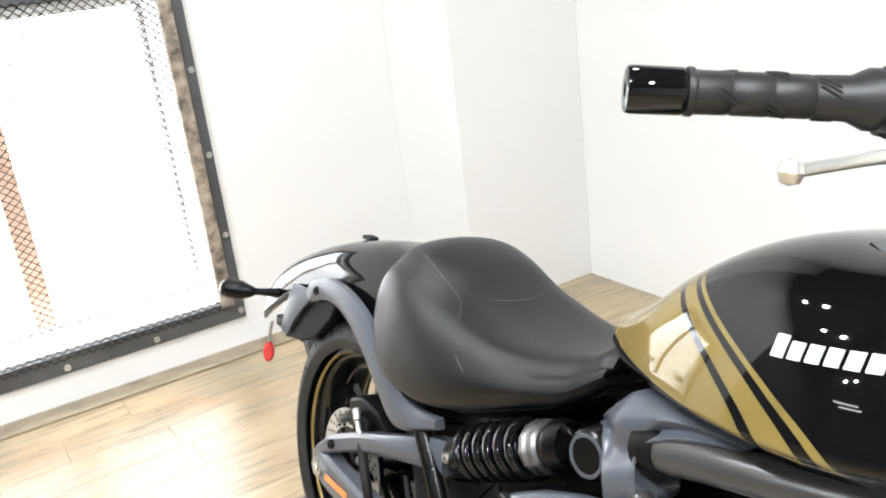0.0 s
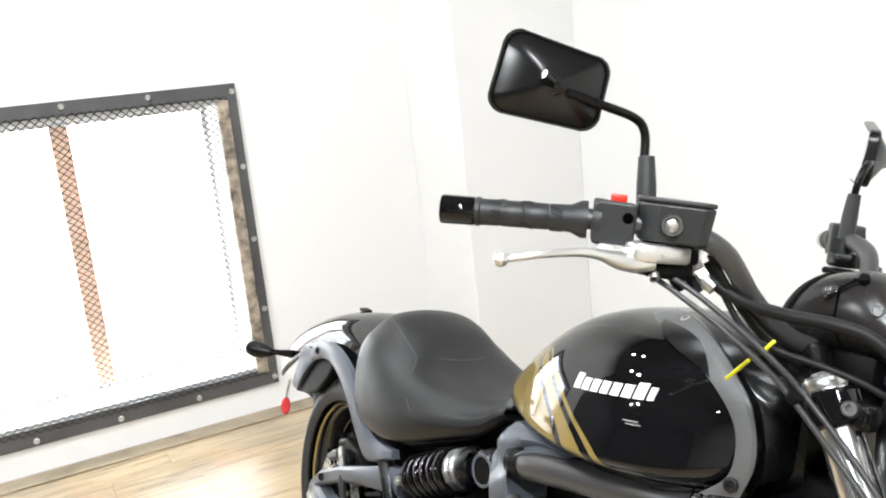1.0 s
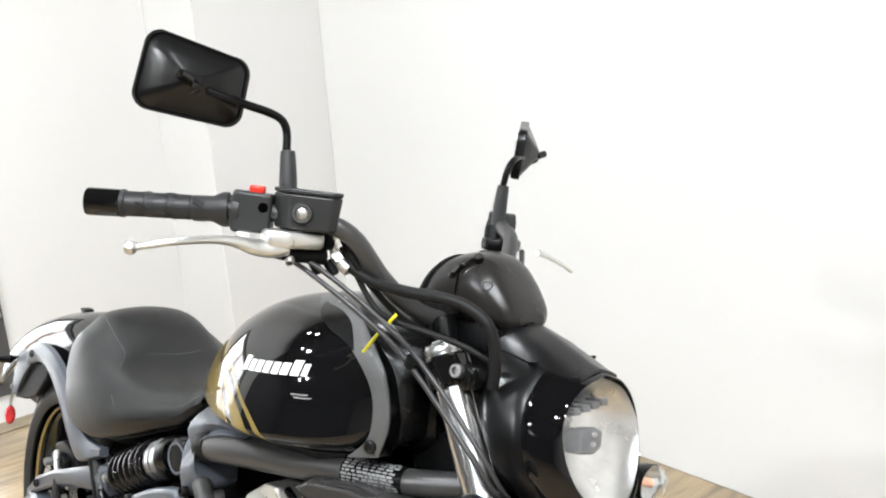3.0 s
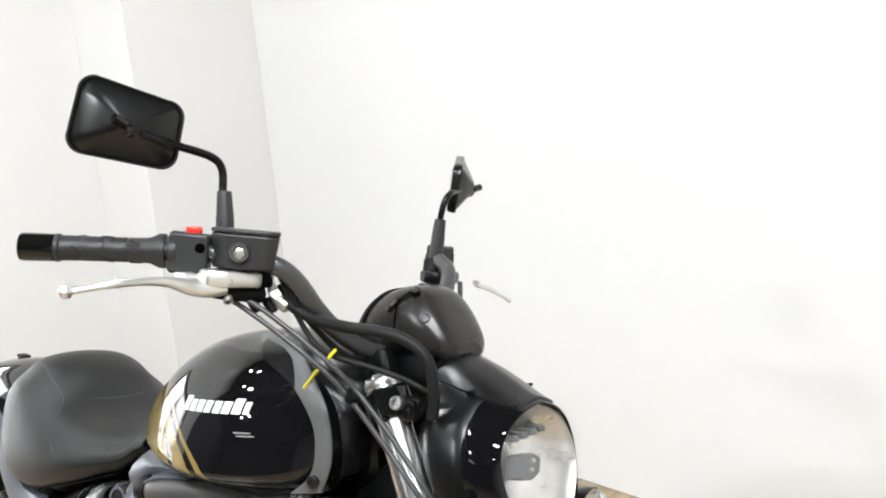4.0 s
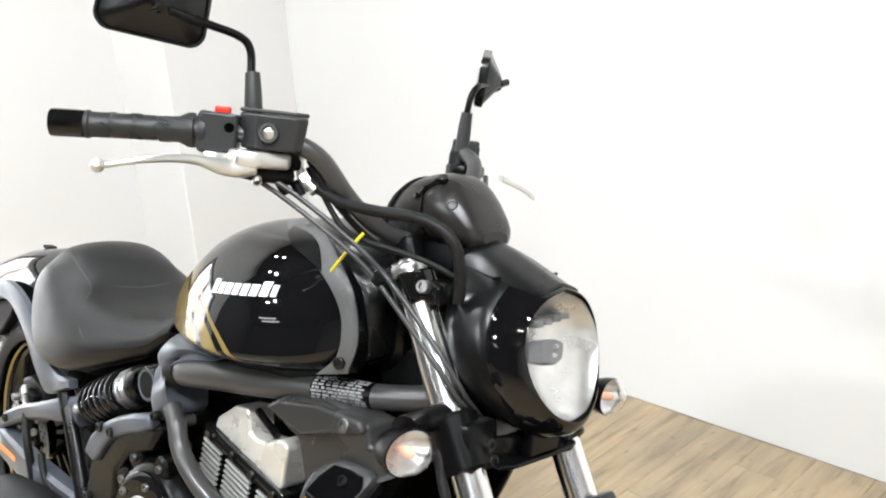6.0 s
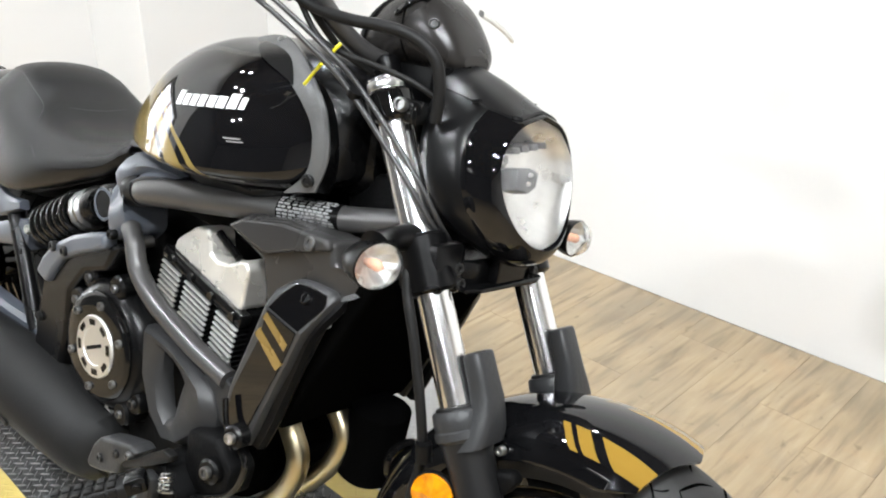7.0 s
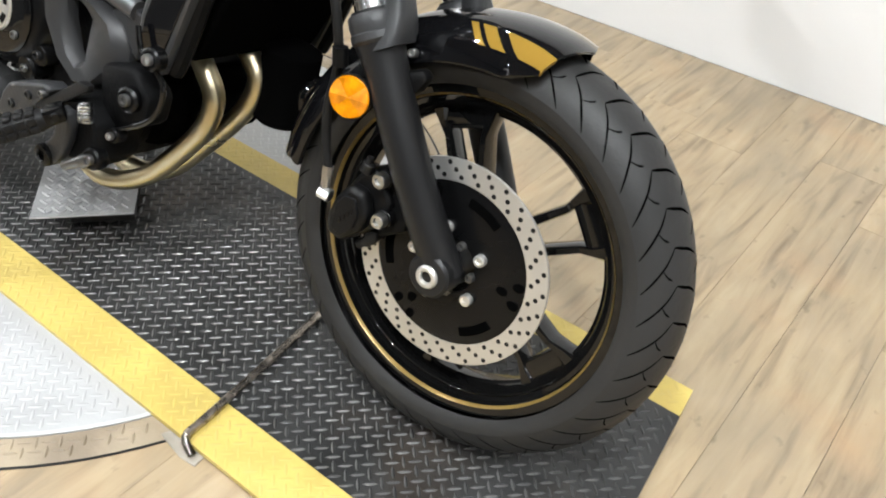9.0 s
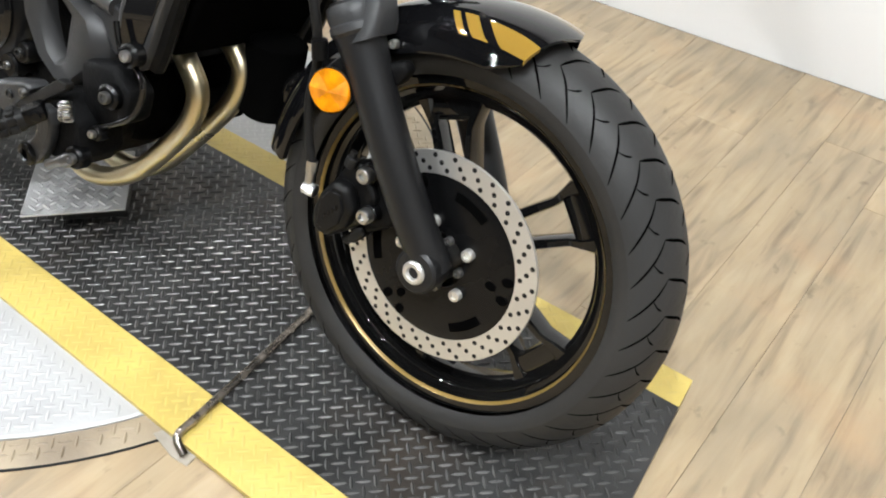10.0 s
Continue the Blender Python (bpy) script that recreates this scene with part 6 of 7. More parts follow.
tag_wire = part("key_tag_wire", bm, STEEL, bike)
bm = bmesh.new()
lathe(bm, [(0.0001, -0.006), (0.010, -0.006), (0.014, 0), (0.010, 0.006), (0.0001, 0.006)], align((-2.100, -0.036, 0.056), (1, -0.6, 0)) @ Matrix.Diagonal((1, 1.9, 1, 1)), 24)
part("rear_side_reflector", bm, RED_LENS, bike, "small red reflector")
for s in (-1, 1):
    bm = bmesh.new()
    tube(bm, [(-1.905, 0.100 * s, 0.262), (-1.925, 0.135 * s, 0.262), (-1.945, 0.162 * s, 0.262)], [0.012, 0.0075, 0.0085], 12, 5)
    tube(bm, [(-1.930, 0.148 * s, 0.262), (-1.950, 0.170 * s, 0.262), (-1.975, 0.186 * s, 0.262), (-1.992, 0.195 * s, 0.262)], [0.009, 0.021, 0.022, 0.011], 16, 5)
    ri = part("rear_indicator", bm, SATIN, bike, "black rear indicator on a stalk")
    bm = bmesh.new()
    lathe(bm, [(0.0001, 0.012), (0.012, 0.010), (0.021, 0.004), (0.0245, -0.002)], align((-1.984, 0.191 * s, 0.262), (-1, 0.45 * s, 0)) @ Matrix.Diagonal((0.85, 0.85, 0.85, 1)), 24)
    part("lens", bm, REFLECT, ri, "clear lens")
    # rail from the fender side sweeping down to a foot
    outer = path([(-1.712, 0, 0.322), (-1.690, 0, 0.346), (-1.620, 0, 0.367), (-1.545, 0, 0.368), (-1.470, 0, 0.350), (-1.400, 0, 0.314), (-1.340, 0, 0.272), (-1.285, 0, 0.245), (-1.205, 0, 0.252)], 5)
    inner = path([(-1.695, 0, 0.300), (-1.675, 0, 0.310), (-1.620, 0, 0.325), (-1.565, 0, 0.326), (-1.500, 0, 0.305), (-1.440, 0, 0.270), (-1.385, 0, 0.228), (-1.320, 0, 0.192), (-1.200, 0, 0.236)], 5)
    bm = bmesh.new()
    rings = []
    for i, (a, b) in enumerate(zip(outer, inner)):
        y = 0.128 + 0.022 * min(1, i / 30)
        rings.append([Vector((q.x, s * yy, q.z)) for q, yy in ((a, y - 0.016), (a, y - 0.004), ((a * 0.8 + b * 0.2), y + 0.002), ((a * 0.2 + b * 0.8), y + 0.002), (b, y - 0.004), (b, y - 0.016))])
    loft(bm, rings)
    rail = part("fender_rail", bm, GREY, bike, "dark grey fender rail")
    for x, z in ((-1.652, 0.336), (-1.495, 0.334)):
        bolt("bolt", rail, (x, 0.134 * s, z), (0, s, 0), 0.009, 0.006, SATIN)

# ---- swingarm, rear brake, shock
for s in (-1, 1):
    bm = bmesh.new()
    rings = []
    for x, zt, zb, y in ((-1.640, 0.020, -0.022, 0.120), (-1.600, 0.040, -0.030, 0.130), (-1.540, 0.034, -0.032, 0.136), (-1.420, 0.030, -0.036, 0.140), (-1.250, 0.030, -0.042, 0.140), (-1.080, 0.036, -0.046, 0.135)):
        rings.append([Vector((x, s * yy, z)) for yy, z in ((y - 0.026, zt - 0.008), (y - 0.018, zt), (y + 0.006, zt), (y + 0.014, zt - 0.008), (y + 0.014, zb + 0.008), (y + 0.006, zb), (y - 0.018, zb), (y - 0.026, zb + 0.008))])
    loft(bm, rings)
    arm = part("swingarm", bm, GREY, bike, "dark grey swingarm")
    bm = bmesh.new()
    rings = []
    for x, z, w, y in ((-1.615, 0.022, 0.014, 0.128), (-1.560, 0.060, 0.018, 0.132), (-1.450, 0.110, 0.018, 0.135), (-1.330, 0.152, 0.020, 0.135), (-1.250, 0.178, 0.026, 0.130), (-1.200, 0.185, 0.030, 0.12)):
        rings.append([Vector((x, s * yy, zz)) for yy, zz in ((y - 0.022, z - w), (y - 0.022, z + w * 0.7), (y - 0.014, z + w), (y + 0.008, z + w), (y + 0.014, z + w * 0.6), (y + 0.014, z - w * 0.6), (y + 0.008, z - w))])
    loft(bm, rings)
    part("swingarm_brace", bm, GREY, arm, "")
    bolt("bolt", arm, (-1.535, 0.148 * s, 0.072), (0, s, 0), 0.009, 0.006, SATIN)
    bm = bmesh.new()
    lathe(bm, [(0.0001, 0.010), (0.008, 0.010), (0.010, 0.006), (0.019, 0.006), (0.020, -0.01)], align((-1.588, 0.146 * s, 0.002), (0, s, 0)), 6)
    part("axle_nut", bm, STEEL, arm)
    bm = bmesh.new()
    box(bm, (-1.50, 0.1545 * s, 0.004), (0.085, 0.002, 0.012), 0.0006)
    part("orange_mark", bm, AMBER, arm, "orange warning strip")
    # inclined tube from seat rail to the frame
    bm = bmesh.new()
    tube(bm, [(-1.270, 0.132 * s, 0.225), (-1.215, 0.135 * s, 0.150), (-1.165, 0.138 * s, 0.075), (-1.13, 0.140 * s, 0.02)], 0.0165, 14)
    part("subframe_tube", bm, SATIN, bike)
bm = bmesh.new()
slab(bm, [(-1.565, 0.100), (-1.520, 0.118), (-1.455, 0.110), (-1.425, 0.085), (-1.440, 0.055), (-1.500, 0.045), (-1.560, 0.065)], -0.112, -0.070, SIDE, 0.007)
slab(bm, [(-1.545, 0.085), (-1.500, 0.098), (-1.460, 0.090), (-1.465, 0.062), (-1.530, 0.062)], -0.128, -0.104, SIDE, 0.005)
bm.transform(Matrix.Translation((0.02, 0, 0.055)))
rcal = part("rear_caliper", bm, FLAT, bike, "grey-black rear brake caliper")
for x, z in ((-1.575, 0.055), (-1.44, 0.045)):
    bolt("bolt", rcal, (x + 0.02, -0.116, z + 0.055), (0, -1, 0), 0.009, 0.012, STEEL)
bm = bmesh.new()
rod(bm, (-1.510, -0.125, 0.098), (-1.490, -0.132, 0.085), 0.008, n=10)
tube(bm, [(-1.490, -0.132, 0.085), (-1.470, -0.137, 0.068), (-1.452, -0.140, 0.055)], 0.0068, 10)
bm.transform(Matrix.Translation((0.02, 0, 0.055)))
part("hose_fitting", bm, STEEL, rcal)
bm = bmesh.new()
tube(bm, [(-1.435, -0.142, 0.112), (-1.390, -0.156, 0.070), (-1.355, -0.150, -0.03), (-1.33, -0.150, -0.06)], 0.0085, 10)
tube(bm, [(-1.33, -0.15, 0.06), (-1.30, -0.152, 0.02), (-1.24, -0.150, -0.01), (-1.18, -0.148, -0.015)], 0.0075, 10)
part("brake_hose", bm, RUBBER, bike)
# coil-over shock on the right
S0, S1 = Vector((-1.165, -0.118, 0.208)), Vector((-0.885, -0.128, 0.345))
SD = (S1 - S0).normalized()
shock = None
bm = bmesh.new()
rod(bm, S0 + SD * 0.02, S0 + SD * 0.24, 0.018, n=18)
lathe(bm, [(0.0001, 0.010), (0.018, 0.010), (0.020, 0.004), (0.020, -0.03), (0.0001, -0.03)], align(S0 + Vector((0, -0.012, 0)), (0, -1, 0)), 20)
shock = part("rear_shock", bm, GLOSS_PLAIN, bike, "black coil-over rear shock")
bm = bmesh.new()
sx = SD.orthogonal().normalized()
sy = SD.cross(sx)
tube(bm, [S0 + SD * (0.028 + 0.158 * q / 96) + (sx * math.cos(q * 2 * math.pi / 16) + sy * math.sin(q * 2 * math.pi / 16)) * 0.037 for q in range(97)], 0.0072, 10, 2)
part("coil_spring", bm, GLOSS_PLAIN, shock, "gloss black coil spring")
bm = bmesh.new()
MSH = align(S0 + SD * 0.195, SD)
lathe(bm, [(0.028, -0.006), (0.037, -0.006), (0.038, -0.003), (0.038, 0.002), (0.033, 0.005), (0.033, 0.010), (0.037, 0.012), (0.037, 0.020), (0.031, 0.023), (0.026, 0.023)], MSH, 12)
part("preload_collar", bm, DULL, shock, "bare aluminium preload collar", sharp=20)
bm = bmesh.new()
lathe(bm, [(0.034, 0.034), (0.036, 0.044), (0.030, 0.062)], MSH, 28)
lathe(bm, [(0.0001, 0.014), (0.026, 0.014), (0.031, 0.010), (0.033, 0.0), (0.033, -0.035)], align((-0.878, -0.146, 0.338), (0.05, -1, 0.02)), 32)
part("shock_cap", bm, SATIN, shock, "black upper mount cap")
bm = bmesh.new()
lathe(bm, [(0.022, 0.0145), (0.0225, 0.0155), (0.0265, 0.0155), (0.027, 0.0145)], align((-0.878, -0.146, 0.338), (0.05, -1, 0.02)), 32)
part("cap_ring", bm, GREY, shock)
bolt("bolt", shock, S0 + Vector((0, -0.030, 0)), (0, -1, 0), 0.009, 0.008, STEEL)

# ---- frame
for s in (-1, 1):
    bm = bmesh.new()
    tube(bm, [(-0.790, 0.150 * s, 0.385), (-0.775, 0.152 * s, 0.388), (-0.745, 0.155 * s, 0.395), (-0.680, 0.152 * s, 0.408), (-0.580, 0.140 * s, 0.424), (-0.480, 0.118 * s, 0.440), (-0.390, 0.098 * s, 0.452), (-0.300, 0.065 * s, 0.470)], [0.017, 0.0225, 0.0228, 0.0222, 0.0208, 0.0190, 0.0172, 0.0165], 22)
    frame_tube = part("frame_tube", bm, TUBE, bike, "dark grey main frame tube")
    bm = bmesh.new()
    tube(bm, [(-0.790, 0.160 * s, 0.326), (-0.764, 0.167 * s, 0.310), (-0.741, 0.170 * s, 0.274), (-0.698, 0.170 * s, 0.245), (-0.636, 0.168 * s, 0.223), (-0.570, 0.165 * s, 0.205), (-0.505, 0.160 * s, 0.191)], 0.0148, 18)
    part("down_tube", bm, TUBE, bike, "dark grey frame down tube")
    bolt("bolt", frame_tube, (-0.402, 0.115 * s, 0.452), (0.1, s, 0.1), 0.005, 0.003, SATIN)
    # pivot cover joining tank, seat and tubes
    bm = bmesh.new()
    upper = path([(-0.908, 0, 0.372), (-0.872, 0, 0.405), (-0.838, 0, 0.430), (-0.800, 0, 0.440), (-0.765, 0, 0.444), (-0.730, 0, 0.445), (-0.698, 0, 0.443), (-0.668, 0, 0.437)], 5)
    lower = path([(-0.888, 0, 0.366), (-0.852, 0, 0.345), (-0.833, 0, 0.290), (-0.786, 0, 0.322), (-0.802, 0, 0.362), (-0.770, 0, 0.397), (-0.722, 0, 0.417), (-0.676, 0, 0.430)], 5)
    rings = []
    for k, (a, b) in enumerate(zip(upper, lower)):
        bold = math.sin(math.pi * min(1, (k + 3) / len(upper)))   # relief fades at the tips
        ring = [Vector((a.x, 0.100, a.z))]
        for f, y in ((0.0, 0.138), (0.06, 0.152), (0.14, 0.163), (0.22, 0.168), (0.32, 0.165), (0.42, 0.160), (0.50, 0.162), (0.58, 0.171), (0.66, 0.175), (0.78, 0.174), (0.90, 0.170), (0.97, 0.162), (1.0, 0.148)):
            q = a.lerp(b, f)
            ring.append(Vector((q.x, 0.150 + (y - 0.150) * (0.5 + 0.6 * bold), q.z)))
        ring.append(Vector((b.x, 0.100, b.z)))
        rings.append(ring)
    loft(bm, rings)
    for v in bm.verts:   # the rear wing turns in under the seat
        v.co.y -= 1.1 * max(0.0, -0.830 - v.co.x) ** 1.2
    bmesh.ops.scale(bm, vec=(1, s, 1), verts=bm.verts)
    part("pivot_cover", bm, GREY, bike, "blue-grey sculpted frame pivot cover", sharp=70)
    bm = bmesh.new()
    tube(bm, [(-0.800, 0.149 * s, 0.382), (-0.786, 0.1505 * s, 0.386), (-0.768, 0.153 * s, 0.390)], [0.0270, 0.0275, 0.0245], 24, 4)
    part("tube_sleeve", bm, MATT, frame_tube, "black rubber sleeve")
    bolt("bolt", bike, (-0.808, 0.180 * s, 0.310), (0, s, 0), 0.008, 0.006, SATIN)
# decal on the tube
bm = bmesh.new()
pts = [Vector((-0.482, -0.1184, 0.4397)), Vector((-0.388, -0.0975, 0.4523))]
DL = (pts[1] - pts[0]).length
lathe(bm, [(0.0197, 0), (0.0177, DL)], align(pts[0], pts[1] - pts[0]), 24)
part("frame_decal", bm, SATIN, bike, "black warning decal with silver print")
rnd = random.Random(5)
MDc = align(pts[0], pts[1] - pts[0])
bm = bmesh.new()
for r in range(26):
    a = 2 * math.pi * r / 26
    z = rnd.uniform(0.001, 0.004)
    while z < DL - 0.012:
        w = rnd.uniform(0.004, 0.011)
        lathe(bm, [(0.0200 - 0.0210 * z, z), (0.0200 - 0.0210 * (z + w), z + w)], MDc, 4, False, a, a + 0.17)
        z += w + rnd.uniform(0.001, 0.004)
part("decal_print", bm, GREY_MARK, bike, "silver print bars")

# ---- engine
bm = bmesh.new()
slab(bm, [(-1.03, -0.06), (-0.62, -0.10), (-0.54, -0.02), (-0.55, 0.12), (-0.66, 0.20), (-0.86, 0.22), (-1.02, 0.18)], -0.135, 0.15, SIDE, 0.02)
engine = part("engine", bm, SHADED_BLACK, bike, "black parallel twin engine")
MCL = align((-0.822, -0.175, 0.118), (0.06, -1, 0.02))
bm = bmesh.new()
lathe(bm, [(0.115, -0.06), (0.112, -0.03), (0.104, -0.008), (0.094, 0.002), (0.088, 0.004)], MCL, 48)
part("clutch_housing", bm, SATIN, engine, "satin black clutch housing")
bm = bmesh.new()
lathe(bm, [(0.090, 0.0), (0.090, 0.008), (0.086, 0.012), (0.080, 0.013), (0.060, 0.013), (0.0001, 0.013)], MCL, 48)
cover = part("clutch_cover", bm, GLOSS_PLAIN, bike, "round gloss black clutch cover")
bm = bmesh.new()
lathe(bm, [(0.0001, 0.015), (0.030, 0.015), (0.031, 0.0165), (0.050, 0.0165), (0.052, 0.013)], MCL, 40)
part("cover_badge", bm, LEVER, cover, "round silver badge plate")
for k in range(8):
    a = 2 * math.pi * k / 8
    bm = bmesh.new()
    lathe(bm, [(0.036, 0.0168), (0.046, 0.0168)], MCL, 5, False, a, a + 0.42)
    part("badge_slot", bm, SATIN, cover)
bm = bmesh.new()
box(bm, (0, 0, 0.0155), (0.044, 0.006, 0.0012), 0, MCL @ Matrix.Rotation(radians(25), 4, "Z"))
part("badge_mark", bm, MATT, cover)
for k in range(6):
    a = 2 * math.pi * (k + 0.4) / 6
    bolt("bolt", cover, MCL @ Vector((0.072 * math.cos(a), 0.072 * math.sin(a), 0.013)), MCL.to_3x3() @ Vector((0, 0, 1)), 0.0070, 0.005, DULL)
for x, z in ((-0.925, 0.160), (-0.885, 0.212), (-0.800, 0.222), (-0.760, 0.022)):
    b = bmesh.new()
    lathe(b, [(0.022, -0.06), (0.021, -0.004), (0.017, 0.0), (0.0001, 0.0)], align((x, -0.172, z), (0.05, -1, 0)), 24)
    boss = part("cover_boss", b, SATIN, bike)
    bolt("bolt", boss, (x, -0.172, z), (0.05, -1, 0), 0.0070, 0.005, DULL)
# sprocket-side cover behind the clutch
bm = bmesh.new()
slab(bm, [(-1.07, 0.03), (-1.05, 0.14), (-1.02, 0.222), (-0.95, 0.262), (-0.86, 0.288), (-0.80, 0.29), (-0.83, 0.24), (-0.90, 0.215), (-0.945, 0.165), (-0.95, 0.08), (-0.97, 0.0), (-1.03, -0.03)], -0.175, -0.12, SIDE, 0.010, 3)
rc = part("rear_side_cover", bm, SATIN, bike, "satin black engine side cover")
bm = bmesh.new()
slab(bm, [(-1.052, 0.170), (-1.030, 0.205), (-0.990, 0.240), (-0.930, 0.272), (-0.868, 0.296), (-0.826, 0.306), (-0.818, 0.284), (-0.850, 0.268), (-0.905, 0.246), (-0.955, 0.222), (-0.985, 0.192), (-1.010, 0.160)], -0.186, -0.160, SIDE, 0.008, 3)
part("engine_hanger", bm, GREY, bike, "blue-grey engine hanger arm")
for x, z in ((-0.985, 0.236), (-0.945, 0.240), (-1.045, 0.085), (-0.985, -0.005)):
    bolt("bolt", rc, (x, -0.177 - 0.010 * (z > 0.2), z), (0, -1, 0), 0.009, 0.005, BLACKBOLT)
# finned cylinders and pale head; u runs ahead along the fins, v up the bores
MCY = Matrix.Translation((-0.738, 0, 0.305)) @ Matrix.Rotation(radians(11.5), 4, "Y")
bm = bmesh.new()
box(bm, (0.10, 0.0, -0.05), (0.215, 0.225, 0.11), 0.006, MCY)
barrel = part("cylinder_block", bm, FLAT, bike, "black finned cylinder block")
for k in range(3):
    for q in range(8):
        bm = bmesh.new()
        u0, u1 = ((0.004, 0.056), (0.070, 0.139), (0.156, 0.211))[k]
        box(bm, ((u0 + u1) / 2, -0.120, -0.0165 - 0.0090 * q), (u1 - u0, 0.020, 0.0030), 0.0008, MCY)
        part("fin", bm, FLAT, barrel)
        bm = bmesh.new()
        box(bm, ((u0 + u1) / 2, -0.1325, -0.0165 - 0.0090 * q), (u1 - u0, 0.0055, 0.0042), 0.0016, MCY)
        part("fin_edge", bm, FINEDGE, barrel, "bright machined fin edge")
bm = bmesh.new()
slab(bm, [(0.014, 0.008), (0.194, 0.004), (0.198, 0.012), (0.194, 0.071), (0.184, 0.079), (0.170, 0.074), (0.148, 0.056), (0.122, 0.046), (0.104, 0.048), (0.093, 0.074), (0.084, 0.079), (0.056, 0.068), (0.016, 0.026)], -0.125, -0.080, MCY @ SIDE, 0.006, 3)
part("cylinder_head", bm, CYL, engine, "pale silver cylinder head cover")
bm = bmesh.new()
tube(bm, [MCY @ Vector(v) for v in ((0.096, -0.112, 0.078), (0.120, -0.112, 0.073), (0.152, -0.112, 0.066))], 0.006, 10, 3)
part("breather_pipe", bm, GLOSS_PLAIN, engine)
bm = bmesh.new()
box(bm, (0.108, -0.124, -0.001), (0.212, 0.020, 0.019), 0.003, MCY)
for u in (0.030, 0.085, 0.140, 0.196):
    rod(bm, MCY @ Vector((u, -0.120, 0.0)), MCY @ Vector((u, -0.139, 0.0)), 0.0065)
part("head_gasket_edge", bm, GLOSS_PLAIN, engine)
for p in ((-0.790, -0.135, 0.300), (-0.556, -0.140, 0.190), (-0.79, -0.14, 0.255)):
    bolt("bolt", engine, p, (0, -1, 0), 0.010, 0.012, STEEL)
bm = bmesh.new()
box(bm, (-0.66, 0, 0.385), (0.40, 0.15, 0.09), 0.02)
box(bm, (-0.95, 0, 0.20), (0.34, 0.18, 0.22), 0.03)
part("airbox", bm, MATT, engine)

# ---- triangular frame guard
def frame_guard():
    out = [(-0.705, 0.198), (-0.680, 0.200), (-0.625, 0.198), (-0.575, 0.184), (-0.530, 0.164), (-0.511, 0.134), (-0.514, 0.098), (-0.575, 0.054), (-0.622, 0.042), (-0.667, 0.072), (-0.699, 0.126)]
    hole = [(-0.655, 0.180), (-0.645, 0.182), (-0.615, 0.175), (-0.600, 0.166), (-0.593, 0.156), (-0.598, 0.140), (-0.604, 0.120), (-0.613, 0.082), (-0.626, 0.076), (-0.640, 0.088), (-0.654, 0.135)]
    b = bmesh.new()
    rings = []
    for (ox, oz), (hx, hz) in zip(out, hole):
        mx, mz = ox * 0.75 + hx * 0.25, oz * 0.75 + hz * 0.25
        nx, nz = ox * 0.2 + hx * 0.8, oz * 0.2 + hz * 0.8
        rings.append([Vector(v) for v in ((ox, -0.155, oz), (ox, -0.168, oz), (mx, -0.182, mz), (nx, -0.178, nz), (hx, -0.168, hz), (hx, -0.150, hz))])
    loft(b, rings, cap=False, loop=True)
    return b


part("frame_guard", frame_guard(), HOUSING, bike, "grey moulded triangular frame guard")

# ---- radiator, shroud and side covers
bm = bmesh.new()
slab(bm, [(-0.284, 0.405), (-0.430, 0.139), (-0.530, 0.118), (-0.400, 0.415)], -0.125, 0.125, SIDE, 0.008)
radiator = part("radiator", bm, CORE, bike, "black radiator")
def cover_y(x, z):
    """Half width of the radiator side cover: its top facet falls away above a slanting ridge."""
    return 0.176 - 0.62 * max(0.0, 0.1694 * (x + 0.4205) + 0.9855 * (z - 0.3317))


